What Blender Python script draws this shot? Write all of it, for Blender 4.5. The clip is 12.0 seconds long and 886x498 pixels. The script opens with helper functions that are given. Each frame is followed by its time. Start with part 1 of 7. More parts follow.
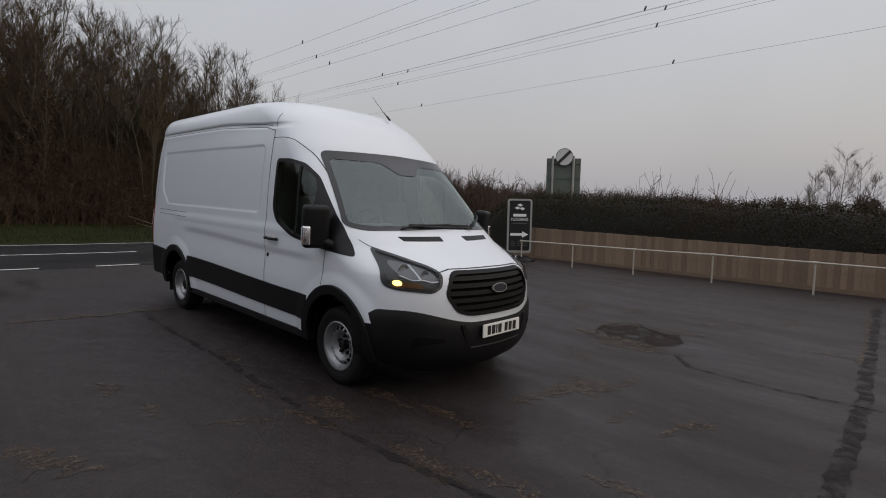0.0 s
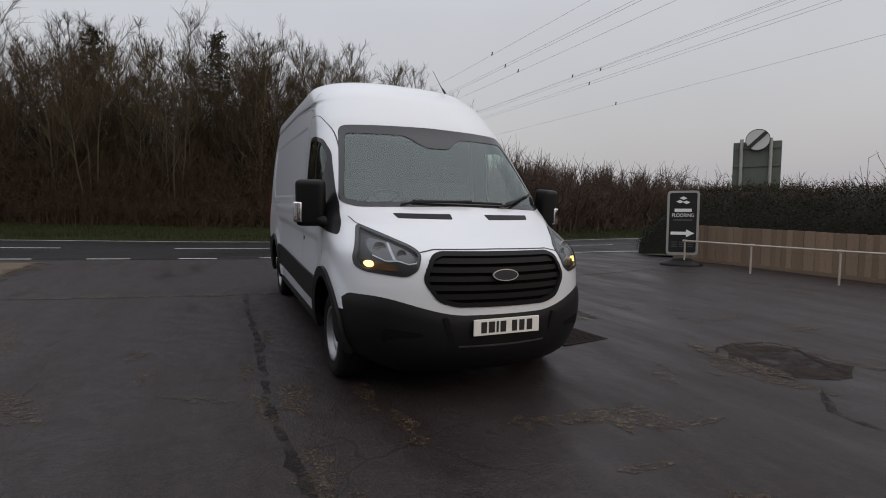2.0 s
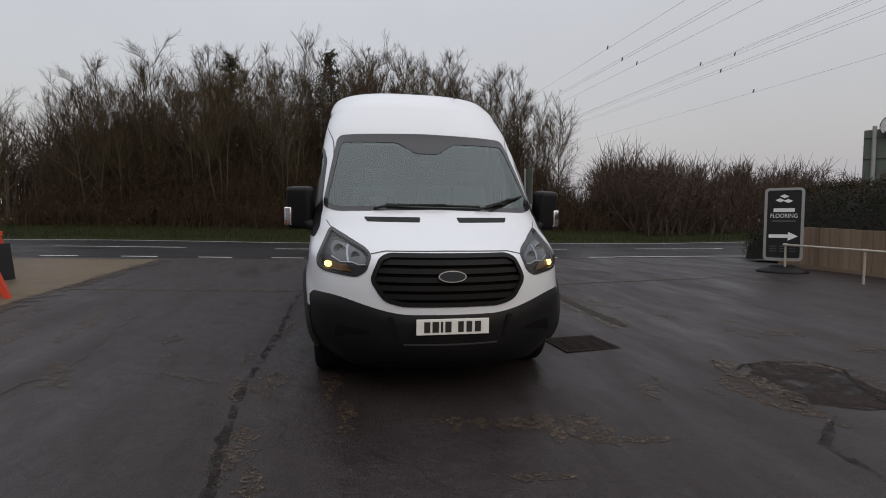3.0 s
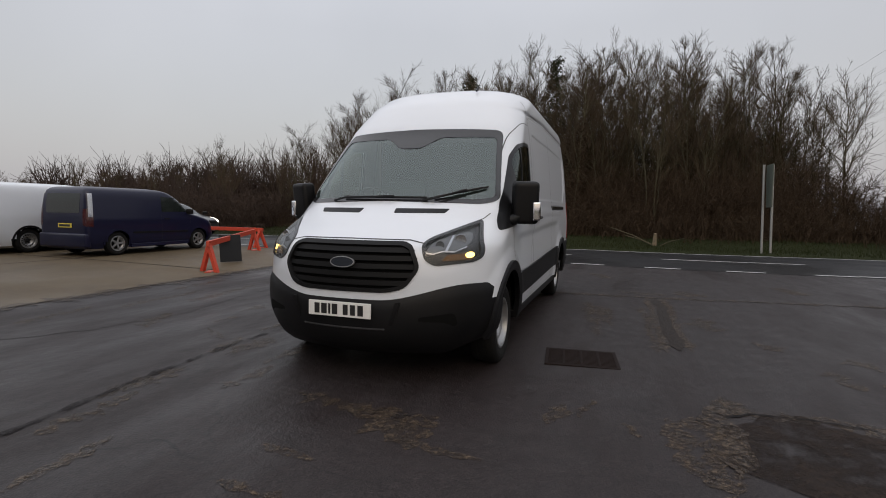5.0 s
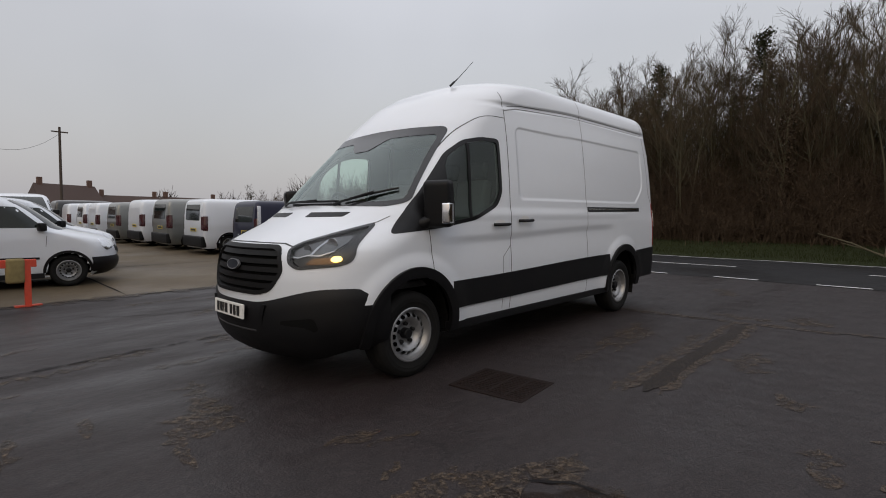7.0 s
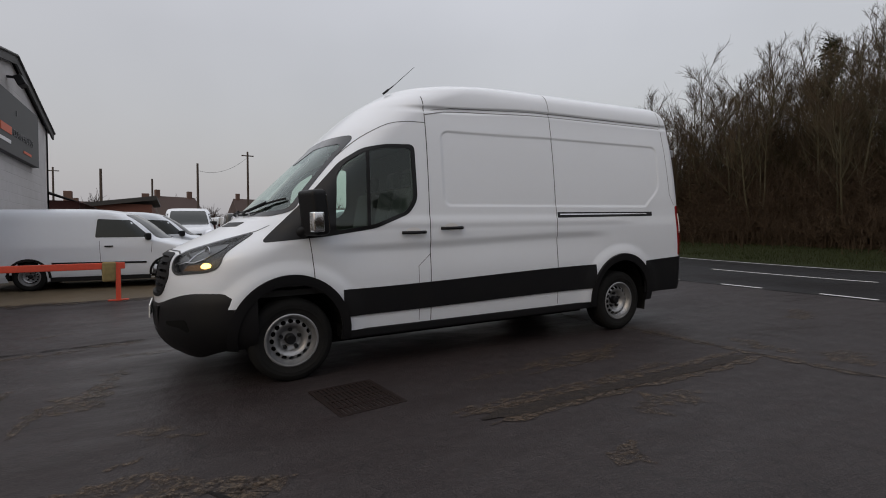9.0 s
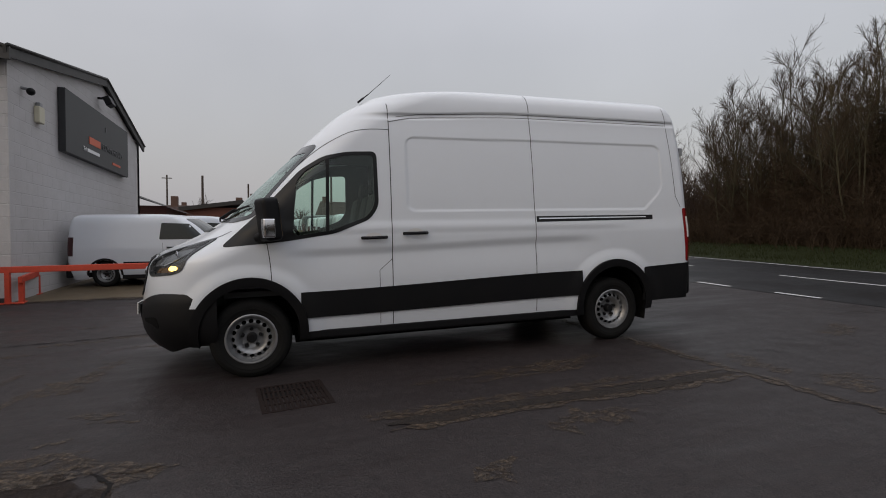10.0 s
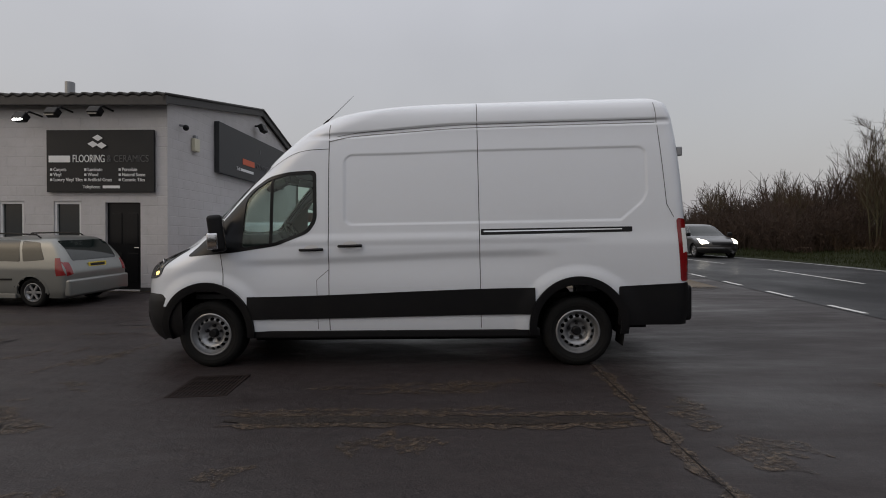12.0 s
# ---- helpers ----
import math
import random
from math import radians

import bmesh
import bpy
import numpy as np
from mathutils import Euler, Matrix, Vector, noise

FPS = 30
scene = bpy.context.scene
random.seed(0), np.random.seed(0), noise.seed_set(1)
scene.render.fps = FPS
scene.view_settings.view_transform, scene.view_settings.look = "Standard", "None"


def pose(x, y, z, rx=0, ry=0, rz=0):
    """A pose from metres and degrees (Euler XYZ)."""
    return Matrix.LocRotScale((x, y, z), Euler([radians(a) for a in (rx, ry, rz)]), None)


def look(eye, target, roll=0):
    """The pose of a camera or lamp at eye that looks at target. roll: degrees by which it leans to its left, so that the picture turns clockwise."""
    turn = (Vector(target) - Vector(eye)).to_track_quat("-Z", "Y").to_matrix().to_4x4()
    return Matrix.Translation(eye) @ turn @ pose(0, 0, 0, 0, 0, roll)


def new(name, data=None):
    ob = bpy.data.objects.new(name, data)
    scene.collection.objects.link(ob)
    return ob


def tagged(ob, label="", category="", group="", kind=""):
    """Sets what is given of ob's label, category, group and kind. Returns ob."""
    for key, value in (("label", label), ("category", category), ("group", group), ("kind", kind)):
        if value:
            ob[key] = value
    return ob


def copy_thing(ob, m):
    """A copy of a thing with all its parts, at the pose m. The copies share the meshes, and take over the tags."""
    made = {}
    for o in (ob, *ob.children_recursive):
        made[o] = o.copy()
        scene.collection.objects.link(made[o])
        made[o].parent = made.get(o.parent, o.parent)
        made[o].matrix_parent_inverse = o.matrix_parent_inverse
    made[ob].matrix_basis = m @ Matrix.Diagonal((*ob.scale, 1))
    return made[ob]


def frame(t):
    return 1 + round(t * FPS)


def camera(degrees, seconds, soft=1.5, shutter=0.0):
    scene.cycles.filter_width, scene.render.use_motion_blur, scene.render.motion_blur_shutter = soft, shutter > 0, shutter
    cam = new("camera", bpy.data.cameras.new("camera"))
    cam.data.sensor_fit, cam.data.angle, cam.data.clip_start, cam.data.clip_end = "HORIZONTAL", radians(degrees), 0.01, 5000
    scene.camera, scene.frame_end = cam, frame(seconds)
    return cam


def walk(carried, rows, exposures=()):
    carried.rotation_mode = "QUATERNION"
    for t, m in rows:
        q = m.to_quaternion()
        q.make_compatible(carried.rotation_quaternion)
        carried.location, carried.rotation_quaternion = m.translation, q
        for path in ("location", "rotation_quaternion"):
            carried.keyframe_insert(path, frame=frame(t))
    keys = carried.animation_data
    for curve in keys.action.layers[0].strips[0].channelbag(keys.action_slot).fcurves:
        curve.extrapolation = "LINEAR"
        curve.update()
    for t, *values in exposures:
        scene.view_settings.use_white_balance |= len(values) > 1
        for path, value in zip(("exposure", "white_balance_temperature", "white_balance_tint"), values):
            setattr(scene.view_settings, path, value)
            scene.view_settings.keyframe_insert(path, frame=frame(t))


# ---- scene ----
cam = camera(83.5, 12.0, 1.0)
# seconds, x, y, z in metres, then tilt, lean and heading in degrees
PATH = [
    (0, 5.467, -3.469, 1.567, 84.95, -0.99, 43.34),
    (0.5, 5.341, -3.164, 1.484, 85.19, -0.82, 50.20),
    (1, 5.400, -2.738, 1.397, 85.43, -0.54, 54.81),
    (1.5, 5.634, -2.262, 1.359, 85.53, -0.21, 59.25),
    (2, 5.822, -1.778, 1.297, 85.66, -0.03, 65.86),
    (2.5, 6.054, -1.248, 1.293, 85.82, 0.22, 73.47),
    (3, 6.286, -0.684, 1.300, 85.96, 0.45, 79.43),
    (3.2, 6.338, -0.444, 1.256, 85.99, 0.52, 81.60),
    (4.8, 6.183, 1.705, 1.144, 86.98, -0.14, 107.25),
    (5, 6.074, 1.947, 1.139, 87.08, -0.10, 109.64),
    (5.5, 5.791, 2.510, 1.097, 87.21, 0.11, 114.92),
    (6, 5.416, 3.052, 1.081, 87.38, 0.35, 117.86),
    (6.5, 4.998, 3.487, 1.071, 87.63, 0.18, 126.62),
    (7, 4.538, 3.909, 1.108, 87.92, 0.16, 133.97),
    (7.2, 4.355, 4.100, 1.112, 87.92, 0.14, 135.53),
    (8.8, 2.928, 5.068, 1.122, 88.73, 0.35, 150.15),
    (9, 2.703, 5.158, 1.112, 88.78, 0.33, 151.80),
    (9.5, 2.198, 5.438, 1.141, 88.80, 0.38, 156.24),
    (10, 1.666, 5.628, 1.149, 88.89, 0.20, 161.47),
    (10.5, 1.082, 5.764, 1.179, 89.10, -0.05, 167.82),
    (11, 0.472, 5.921, 1.225, 89.19, -0.17, 172.32),
    (11.5, -0.133, 5.949, 1.234, 89.22, -0.38, 177.48),
    (12, -0.758, 5.989, 1.271, 89.01, -0.37, 182.79),
]
EXPOSURE = [(0.0, 0.0), (2.5, 0.12), (5.5, 0.12), (7.0, 0.08), (9.5, -0.03), (12.0, -0.10)]
walk(cam, [(t, pose(*p)) for t, *p in PATH], EXPOSURE)

# ---- world and light: a dull overcast sky ----
world = bpy.data.worlds.new("overcast")
scene.world = world
world.use_nodes = True
wn, wl = world.node_tree.nodes, world.node_tree.links
wn.clear()
w_out, w_back = wn.new("ShaderNodeOutputWorld"), wn.new("ShaderNodeBackground")
w_sky, w_mix, w_ramp = wn.new("ShaderNodeTexSky"), wn.new("ShaderNodeMix"), wn.new("ShaderNodeValToRGB")
w_co, w_sep, w_noise, w_cloud = wn.new("ShaderNodeTexCoord"), wn.new("ShaderNodeSeparateXYZ"), wn.new("ShaderNodeTexNoise"), wn.new("ShaderNodeMix")
w_sky.sky_type, w_sky.sun_disc = "NISHITA", False
w_sky.sun_elevation, w_sky.sun_rotation = radians(35), radians(60)
w_sky.air_density, w_sky.dust_density = 2.0, 6.0
w_mix.data_type, w_cloud.data_type = "RGBA", "RGBA"
# the cloud sheet is about three times as bright overhead as at the horizon
w_ramp.color_ramp.elements[0].position, w_ramp.color_ramp.elements[0].color = 0.0, (0.427, 0.42, 0.452, 1)
w_ramp.color_ramp.elements[1].position, w_ramp.color_ramp.elements[1].color = 1.0, (0.995, 1.0, 1.07, 1)
w_mid = w_ramp.color_ramp.elements.new(0.35)
w_mid.color = (0.54, 0.532, 0.568, 1)
w_noise.inputs["Scale"].default_value, w_noise.inputs["Detail"].default_value = 2.2, 4.0
w_cloud.blend_type = "MULTIPLY"
w_cloud.inputs["Factor"].default_value = 0.22
wl.new(w_co.outputs["Generated"], w_sep.inputs[0])
wl.new(w_sep.outputs["Z"], w_ramp.inputs["Fac"])
wl.new(w_co.outputs["Generated"], w_noise.inputs["Vector"])
wl.new(w_ramp.outputs["Color"], w_cloud.inputs["A"])
wl.new(w_noise.outputs["Fac"], w_cloud.inputs["B"])
w_mix.inputs["Factor"].default_value = 0.03
wl.new(w_cloud.outputs["Result"], w_mix.inputs["A"])
wl.new(w_sky.outputs["Color"], w_mix.inputs["B"])
wl.new(w_mix.outputs["Result"], w_back.inputs["Color"])
w_back.inputs["Strength"].default_value = 1.0
wl.new(w_back.outputs[0], w_out.inputs[0])

sun = new("sun", bpy.data.lights.new("sun", "SUN"))
sun.data.energy, sun.data.angle, sun.data.color = 0.5, radians(120), (1.0, 0.985, 0.97)
sun.matrix_world = look((0, 0, 30), (-8, 5, 0))

# ---- materials ----
MATS = {}


def mat(name, color, rough=0.5, metal=0.0, spots=(), bump=None, wet=None, coat=0.0, emit=None, island=0.0, each=0.0, spec=0.5):
    """A procedural surface. spots: (scale, amount, tint) layers of stains; bump: (scale, metres); wet: (scale, roughness there)."""
    if name in MATS:
        return MATS[name]
    m = MATS[name] = bpy.data.materials.new(name)
    m.use_nodes = True
    n, k = m.node_tree.nodes, m.node_tree.links
    b = n["Principled BSDF"]
    co = n.new("ShaderNodeTexCoord").outputs["Object"]
    b.inputs["Roughness"].default_value, b.inputs["Metallic"].default_value = rough, metal
    b.inputs["Coat Weight"].default_value, b.inputs["Coat Roughness"].default_value = coat, 0.08
    b.inputs["Specular IOR Level"].default_value = spec
    col = None

    def layer(fac, tint, blend="MIX"):
        nonlocal col
        x = n.new("ShaderNodeMix")
        x.data_type, x.blend_type = "RGBA", blend
        k.new(fac, x.inputs["Factor"])
        if col is None:
            x.inputs["A"].default_value = (*color, 1)
        else:
            k.new(col, x.inputs["A"])
        x.inputs["B"].default_value = (*tint, 1)
        col = x.outputs["Result"]

    for scale, amount, tint in spots:
        t = n.new("ShaderNodeTexNoise")
        t.inputs["Scale"].default_value, t.inputs["Detail"].default_value, t.inputs["Roughness"].default_value = scale, 6, 0.62
        k.new(co, t.inputs["Vector"])
        r = n.new("ShaderNodeMapRange")
        r.inputs["From Min"].default_value, r.inputs["From Max"].default_value, r.inputs["To Max"].default_value = 0.42, 0.68, amount
        k.new(t.outputs["Fac"], r.inputs["Value"])
        layer(r.outputs["Result"], tint)
    for amount, source, socket in ((island, "ShaderNodeNewGeometry", "Random Per Island"), (each, "ShaderNodeObjectInfo", "Random")):
        if amount:
            g = n.new(source)
            r = n.new("ShaderNodeMapRange")
            r.inputs["To Min"].default_value, r.inputs["To Max"].default_value = 0.0, amount
            k.new(g.outputs[socket], r.inputs["Value"])
            layer(r.outputs["Result"], tuple(0.45 * c for c in color))
    if col is None:
        b.inputs["Base Color"].default_value = (*color, 1)
    else:
        k.new(col, b.inputs["Base Color"])
    if wet:
        t = n.new("ShaderNodeTexNoise")
        t.inputs["Scale"].default_value, t.inputs["Detail"].default_value = wet[0], 5
        k.new(co, t.inputs["Vector"])
        r = n.new("ShaderNodeMapRange")
        r.inputs["From Min"].default_value, r.inputs["From Max"].default_value = 0.38, 0.64
        r.inputs["To Min"].default_value, r.inputs["To Max"].default_value = rough, wet[1]
        k.new(t.outputs["Fac"], r.inputs["Value"])
        k.new(r.outputs["Result"], b.inputs["Roughness"])
    if bump:
        t = n.new("ShaderNodeTexNoise")
        t.inputs["Scale"].default_value, t.inputs["Detail"].default_value = bump[0], 4
        k.new(co, t.inputs["Vector"])
        u = n.new("ShaderNodeBump")
        u.inputs["Distance"].default_value, u.inputs["Strength"].default_value = bump[1], 1.0
        k.new(t.outputs["Fac"], u.inputs["Height"])
        k.new(u.outputs["Normal"], b.inputs["Normal"])
    if emit:
        b.inputs["Emission Color"].default_value, b.inputs["Emission Strength"].default_value = (*emit[0], 1), emit[1]
    return m


def glass(name, tint, gloss_rough=0.02, ior=1.5, shine=(0.9, 0.9, 0.9)):
    """A tinted pane: it lets light through and mirrors by its Fresnel."""
    m = MATS[name] = bpy.data.materials.new(name)
    m.use_nodes = True
    n, k = m.node_tree.nodes, m.node_tree.links
    n.clear()
    out, mix = n.new("ShaderNodeOutputMaterial"), n.new("ShaderNodeMixShader")
    clear, gloss, face = n.new("ShaderNodeBsdfTransparent"), n.new("ShaderNodeBsdfGlossy"), n.new("ShaderNodeLayerWeight")
    rise, fres = n.new("ShaderNodeMath"), n.new("ShaderNodeMath")
    clear.inputs["Color"].default_value = (*tint, 1)
    gloss.inputs["Color"].default_value = (*shine, 1)
    gloss.inputs["Roughness"].default_value, face.inputs["Blend"].default_value = gloss_rough, 0.5
    head_on = ((ior - 1) / (ior + 1)) ** 2
    rise.operation, fres.operation = "POWER", "MULTIPLY_ADD"
    rise.inputs[1].default_value, fres.inputs[1].default_value, fres.inputs[2].default_value = 5.0, 1 - head_on, head_on
    k.new(face.outputs["Facing"], rise.inputs[0])
    k.new(rise.outputs[0], fres.inputs[0])
    k.new(fres.outputs[0], mix.inputs[0])
    k.new(clear.outputs[0], mix.inputs[1])
    k.new(gloss.outputs[0], mix.inputs[2])
    k.new(mix.outputs[0], out.inputs[0])
    return m




def ragged(m, scale, low, high):
    """Breaks a thin layer on the ground into ragged islands, with what lies under it showing between them."""
    n, k = m.node_tree.nodes, m.node_tree.links
    co, holes, edge, clear, mixs = (n.new("ShaderNode" + t) for t in ("TexCoord", "TexNoise", "MapRange", "BsdfTransparent", "MixShader"))
    holes.inputs["Scale"].default_value, holes.inputs["Detail"].default_value, holes.inputs["Roughness"].default_value = scale, 8, 0.78
    edge.inputs["From Min"].default_value, edge.inputs["From Max"].default_value = low, high
    k.new(co.outputs["Object"], holes.inputs["Vector"])
    k.new(holes.outputs["Fac"], edge.inputs["Value"])
    k.new(edge.outputs["Result"], mixs.inputs[0])
    k.new(clear.outputs[0], mixs.inputs[1])
    k.new(n["Principled BSDF"].outputs[0], mixs.inputs[2])
    k.new(mixs.outputs[0], n["Material Output"].inputs["Surface"])
    return m


def worn_asphalt(name, tone=1.0, fleck=0.0, low=0.43, high=0.58):
    """Old damp asphalt: mottled, cracked in places, with smoother wet areas. fleck: how much tan aggregate shows."""
    m = mat(name, tuple(0.52 * tone * c for c in (0.0215, 0.0132, 0.0148)), 0.75, spec=0.27,
            spots=((0.30, 0.75, (0.0058, 0.0047, 0.0055)), (1.3, 0.65, (0.0165, 0.0130, 0.0142)), (5.0, 0.65, (0.0042, 0.0035, 0.0040)), (16, 0.75, (0.024, 0.0180, 0.0182)), (48, 0.75, (0.0030, 0.0025, 0.0027)), (150, 0.75, (0.060, 0.048, 0.046)))
            + (((9, 0.9 * fleck, (0.082, 0.054, 0.033)), (45, 0.85 * fleck, (0.165, 0.122, 0.082)), (30, 0.6, (0.020, 0.0145, 0.010)), (120, 0.6, (0.026, 0.019, 0.013))) if fleck else ()))
    n, k = m.node_tree.nodes, m.node_tree.links
    b = n["Principled BSDF"]
    co, warp, mixv, cell, line, patchy, area, both, dark = (n.new("ShaderNode" + t) for t in ("TexCoord", "TexNoise", "VectorMath", "TexVoronoi", "MapRange", "TexNoise", "MapRange", "Math", "Mix"))
    warp.inputs["Scale"].default_value, warp.inputs["Detail"].default_value = 1.6, 5
    mixv.operation = "MULTIPLY_ADD"
    mixv.inputs[1].default_value = (0.7, 0.7, 0.0)
    k.new(co.outputs["Object"], warp.inputs["Vector"])
    k.new(warp.outputs["Color"], mixv.inputs[0])
    k.new(co.outputs["Object"], mixv.inputs[2])
    cell.feature = "DISTANCE_TO_EDGE"
    cell.voronoi_dimensions = "2D"
    cell.inputs["Scale"].default_value = 1.15
    k.new(mixv.outputs[0], cell.inputs["Vector"])
    line.inputs["From Min"].default_value, line.inputs["From Max"].default_value = 0.002, 0.012
    line.inputs["To Min"].default_value, line.inputs["To Max"].default_value = 1.0, 0.0
    k.new(cell.outputs["Distance"], line.inputs["Value"])
    patchy.inputs["Scale"].default_value, patchy.inputs["Detail"].default_value = 0.4, 3
    k.new(co.outputs["Object"], patchy.inputs["Vector"])
    area.inputs["From Min"].default_value, area.inputs["From Max"].default_value = 0.52, 0.66
    k.new(patchy.outputs["Fac"], area.inputs["Value"])
    both.operation = "MULTIPLY"
    k.new(line.outputs["Result"], both.inputs[0])
    k.new(area.outputs["Result"], both.inputs[1])
    dark.data_type = "RGBA"
    dark.inputs["B"].default_value = (0.006, 0.0055, 0.0055, 1)
    k.new(both.outputs[0], dark.inputs["Factor"])
    k.new(b.inputs["Base Color"].links[0].from_socket, dark.inputs["A"])
    k.new(dark.outputs["Result"], b.inputs["Base Color"])
    # wet sheen in drawn-out smears
    st, wetn, wetr = n.new("ShaderNodeMapping"), n.new("ShaderNodeTexNoise"), n.new("ShaderNodeMapRange")
    st.inputs["Rotation"].default_value, st.inputs["Scale"].default_value = (0, 0, 0.5), (0.35, 1.3, 1)
    k.new(co.outputs["Object"], st.inputs["Vector"])
    wetn.inputs["Scale"].default_value, wetn.inputs["Detail"].default_value, wetn.inputs["Roughness"].default_value = 1.0, 7, 0.65
    k.new(st.outputs[0], wetn.inputs["Vector"])
    wetr.inputs["From Min"].default_value, wetr.inputs["From Max"].default_value, wetr.inputs["To Min"].default_value, wetr.inputs["To Max"].default_value = 0.38, 0.66, 0.66, 0.32
    k.new(wetn.outputs["Fac"], wetr.inputs["Value"])
    k.new(wetr.outputs["Result"], b.inputs["Roughness"])
    grain, lump, b1, b2 = n.new("ShaderNodeTexNoise"), n.new("ShaderNodeTexNoise"), n.new("ShaderNodeBump"), n.new("ShaderNodeBump")
    grain.inputs["Scale"].default_value, grain.inputs["Detail"].default_value = 75, 3
    lump.inputs["Scale"].default_value, lump.inputs["Detail"].default_value = 3.5, 6
    for t in (grain, lump):
        k.new(co.outputs["Object"], t.inputs["Vector"])
    b1.inputs["Distance"].default_value, b2.inputs["Distance"].default_value = 0.0035, 0.022
    k.new(grain.outputs["Fac"], b1.inputs["Height"])
    k.new(lump.outputs["Fac"], b2.inputs["Height"])
    k.new(b1.outputs["Normal"], b2.inputs["Normal"])
    k.new(b2.outputs["Normal"], b.inputs["Normal"])
    return ragged(m, 22.0, low, high) if fleck else m


ASPHALT = worn_asphalt("asphalt")
FLECKED = worn_asphalt("flecked_asphalt", 1.0, 1.0)
CRUMBLED = worn_asphalt("crumbled_asphalt", 1.0, 1.0, 0.39, 0.55)
ROAD = mat("road_asphalt", (0.015, 0.015, 0.0165), 0.6, spots=((0.6, 0.5, (0.026, 0.026, 0.028)), (140, 0.5, (0.04, 0.04, 0.04))), bump=(120, 0.002), wet=(0.3, 0.30), spec=0.10)
CONCRETE = mat("yard_concrete", (0.108, 0.078, 0.042), 0.7, spots=((0.4, 0.7, (0.062, 0.046, 0.028)), (3, 0.45, (0.135, 0.102, 0.062)), (14, 0.4, (0.060, 0.046, 0.030)), (60, 0.3, (0.055, 0.046, 0.034))), bump=(60, 0.004), wet=(0.5, 0.5), spec=0.3)
LINE = mat("road_paint", (0.62, 0.62, 0.60), 0.6, spots=((6, 0.5, (0.3, 0.3, 0.3)), (60, 0.5, (0.2, 0.2, 0.2))), bump=(90, 0.002))
GRASS = mat("verge_grass", (0.020, 0.023, 0.007), 0.8, spec=0.1, spots=((0.8, 0.6, (0.025, 0.026, 0.010)), (7, 0.6, (0.009, 0.014, 0.004)), (40, 0.5, (0.024, 0.034, 0.011))), bump=(30, 0.05))
SOIL = mat("leaf_litter", (0.06, 0.042, 0.028), 0.9, spec=0.1, spots=((1, 0.6, (0.035, 0.026, 0.018)), (12, 0.5, (0.1, 0.065, 0.035))), bump=(20, 0.06))
WHITE = mat("white_paint", (0.635, 0.665, 0.715), 0.30, spots=((1.2, 0.12, (0.57, 0.59, 0.62)), (14, 0.06, (0.6, 0.59, 0.57))), coat=0.7)
BLACK = mat("black_plastic", (0.0055, 0.0055, 0.0065), 0.48, spots=((5, 0.4, (0.010, 0.0095, 0.009)),), bump=(300, 0.0006), spec=0.22)
GLOSSBLACK = mat("gloss_black", (0.007, 0.007, 0.008), 0.3, spec=0.25)
RUBBER = mat("rubber", (0.006, 0.006, 0.006), 0.8, spots=((9, 0.4, (0.014, 0.013, 0.012)),), bump=(80, 0.001), spec=0.2)
STEEL = mat("silver_wheel", (0.27, 0.275, 0.285), 0.34, 0.6, spots=((8, 0.4, (0.25, 0.25, 0.25)),))
CHROME = mat("chrome", (0.75, 0.76, 0.78), 0.12, 1.0)
DARK = mat("underside", (0.005, 0.005, 0.005), 0.9, spec=0.1)
GAP = mat("panel_gap", (0.03, 0.03, 0.032), 0.7)
FRIT = mat("windscreen_border", (0.018, 0.018, 0.02), 0.15)
SEAT = mat("seat_cloth", (0.05, 0.052, 0.056), 0.9, spots=((30, 0.4, (0.03, 0.03, 0.034)),))
DASH = mat("dash_plastic", (0.035, 0.036, 0.038), 0.6)
LINER = mat("grey_trim", (0.055, 0.057, 0.058), 0.85)
GLASS = glass("screen_glass", (0.66, 0.76, 0.71), 0.06, ior=2.0, shine=(0.90, 1.0, 0.97))
SIDEGLASS = glass("side_glass", (0.76, 0.90, 0.83), ior=1.6, shine=(0.92, 1.0, 0.97))
LENS = glass("lamp_lens", (0.86, 0.87, 0.88), 0.03, shine=(0.5, 0.5, 0.5))
AMBER = mat("lit_indicator", (1.0, 0.5, 0.1), 0.4, emit=((1.0, 0.66, 0.15), 4.5))
AMBERDIM = mat("amber_reflector", (0.16, 0.085, 0.035), 0.25, 0.5)
BARS = mat("grille_plastic", (0.006, 0.006, 0.0065), 0.6, spec=0.2)
HOUSING = mat("lamp_housing", (0.020, 0.021, 0.023), 0.4)
LAMPFACE = mat("lamp_face", (0.13, 0.135, 0.14), 0.3, 0.5)
LAMPSILVER = mat("lamp_silver", (0.42, 0.43, 0.45), 0.22, 0.8)
RED = mat("red_lens", (0.20, 0.008, 0.010), 0.15, coat=0.5)
DARKRED = mat("dark_red_lens", (0.045, 0.006, 0.007), 0.2, coat=0.4)
PLATEWHITE = mat("plate_white", (0.72, 0.72, 0.70), 0.4)
PLATEYELLOW = mat("plate_yellow", (0.62, 0.48, 0.06), 0.4)
MARK = mat("plate_black", (0.015, 0.015, 0.015), 0.5)
MIRROR = mat("mirror_glass", (0.8, 0.82, 0.84), 0.03, 1.0)

# ---- building helpers ----
from mathutils.geometry import delaunay_2d_cdt


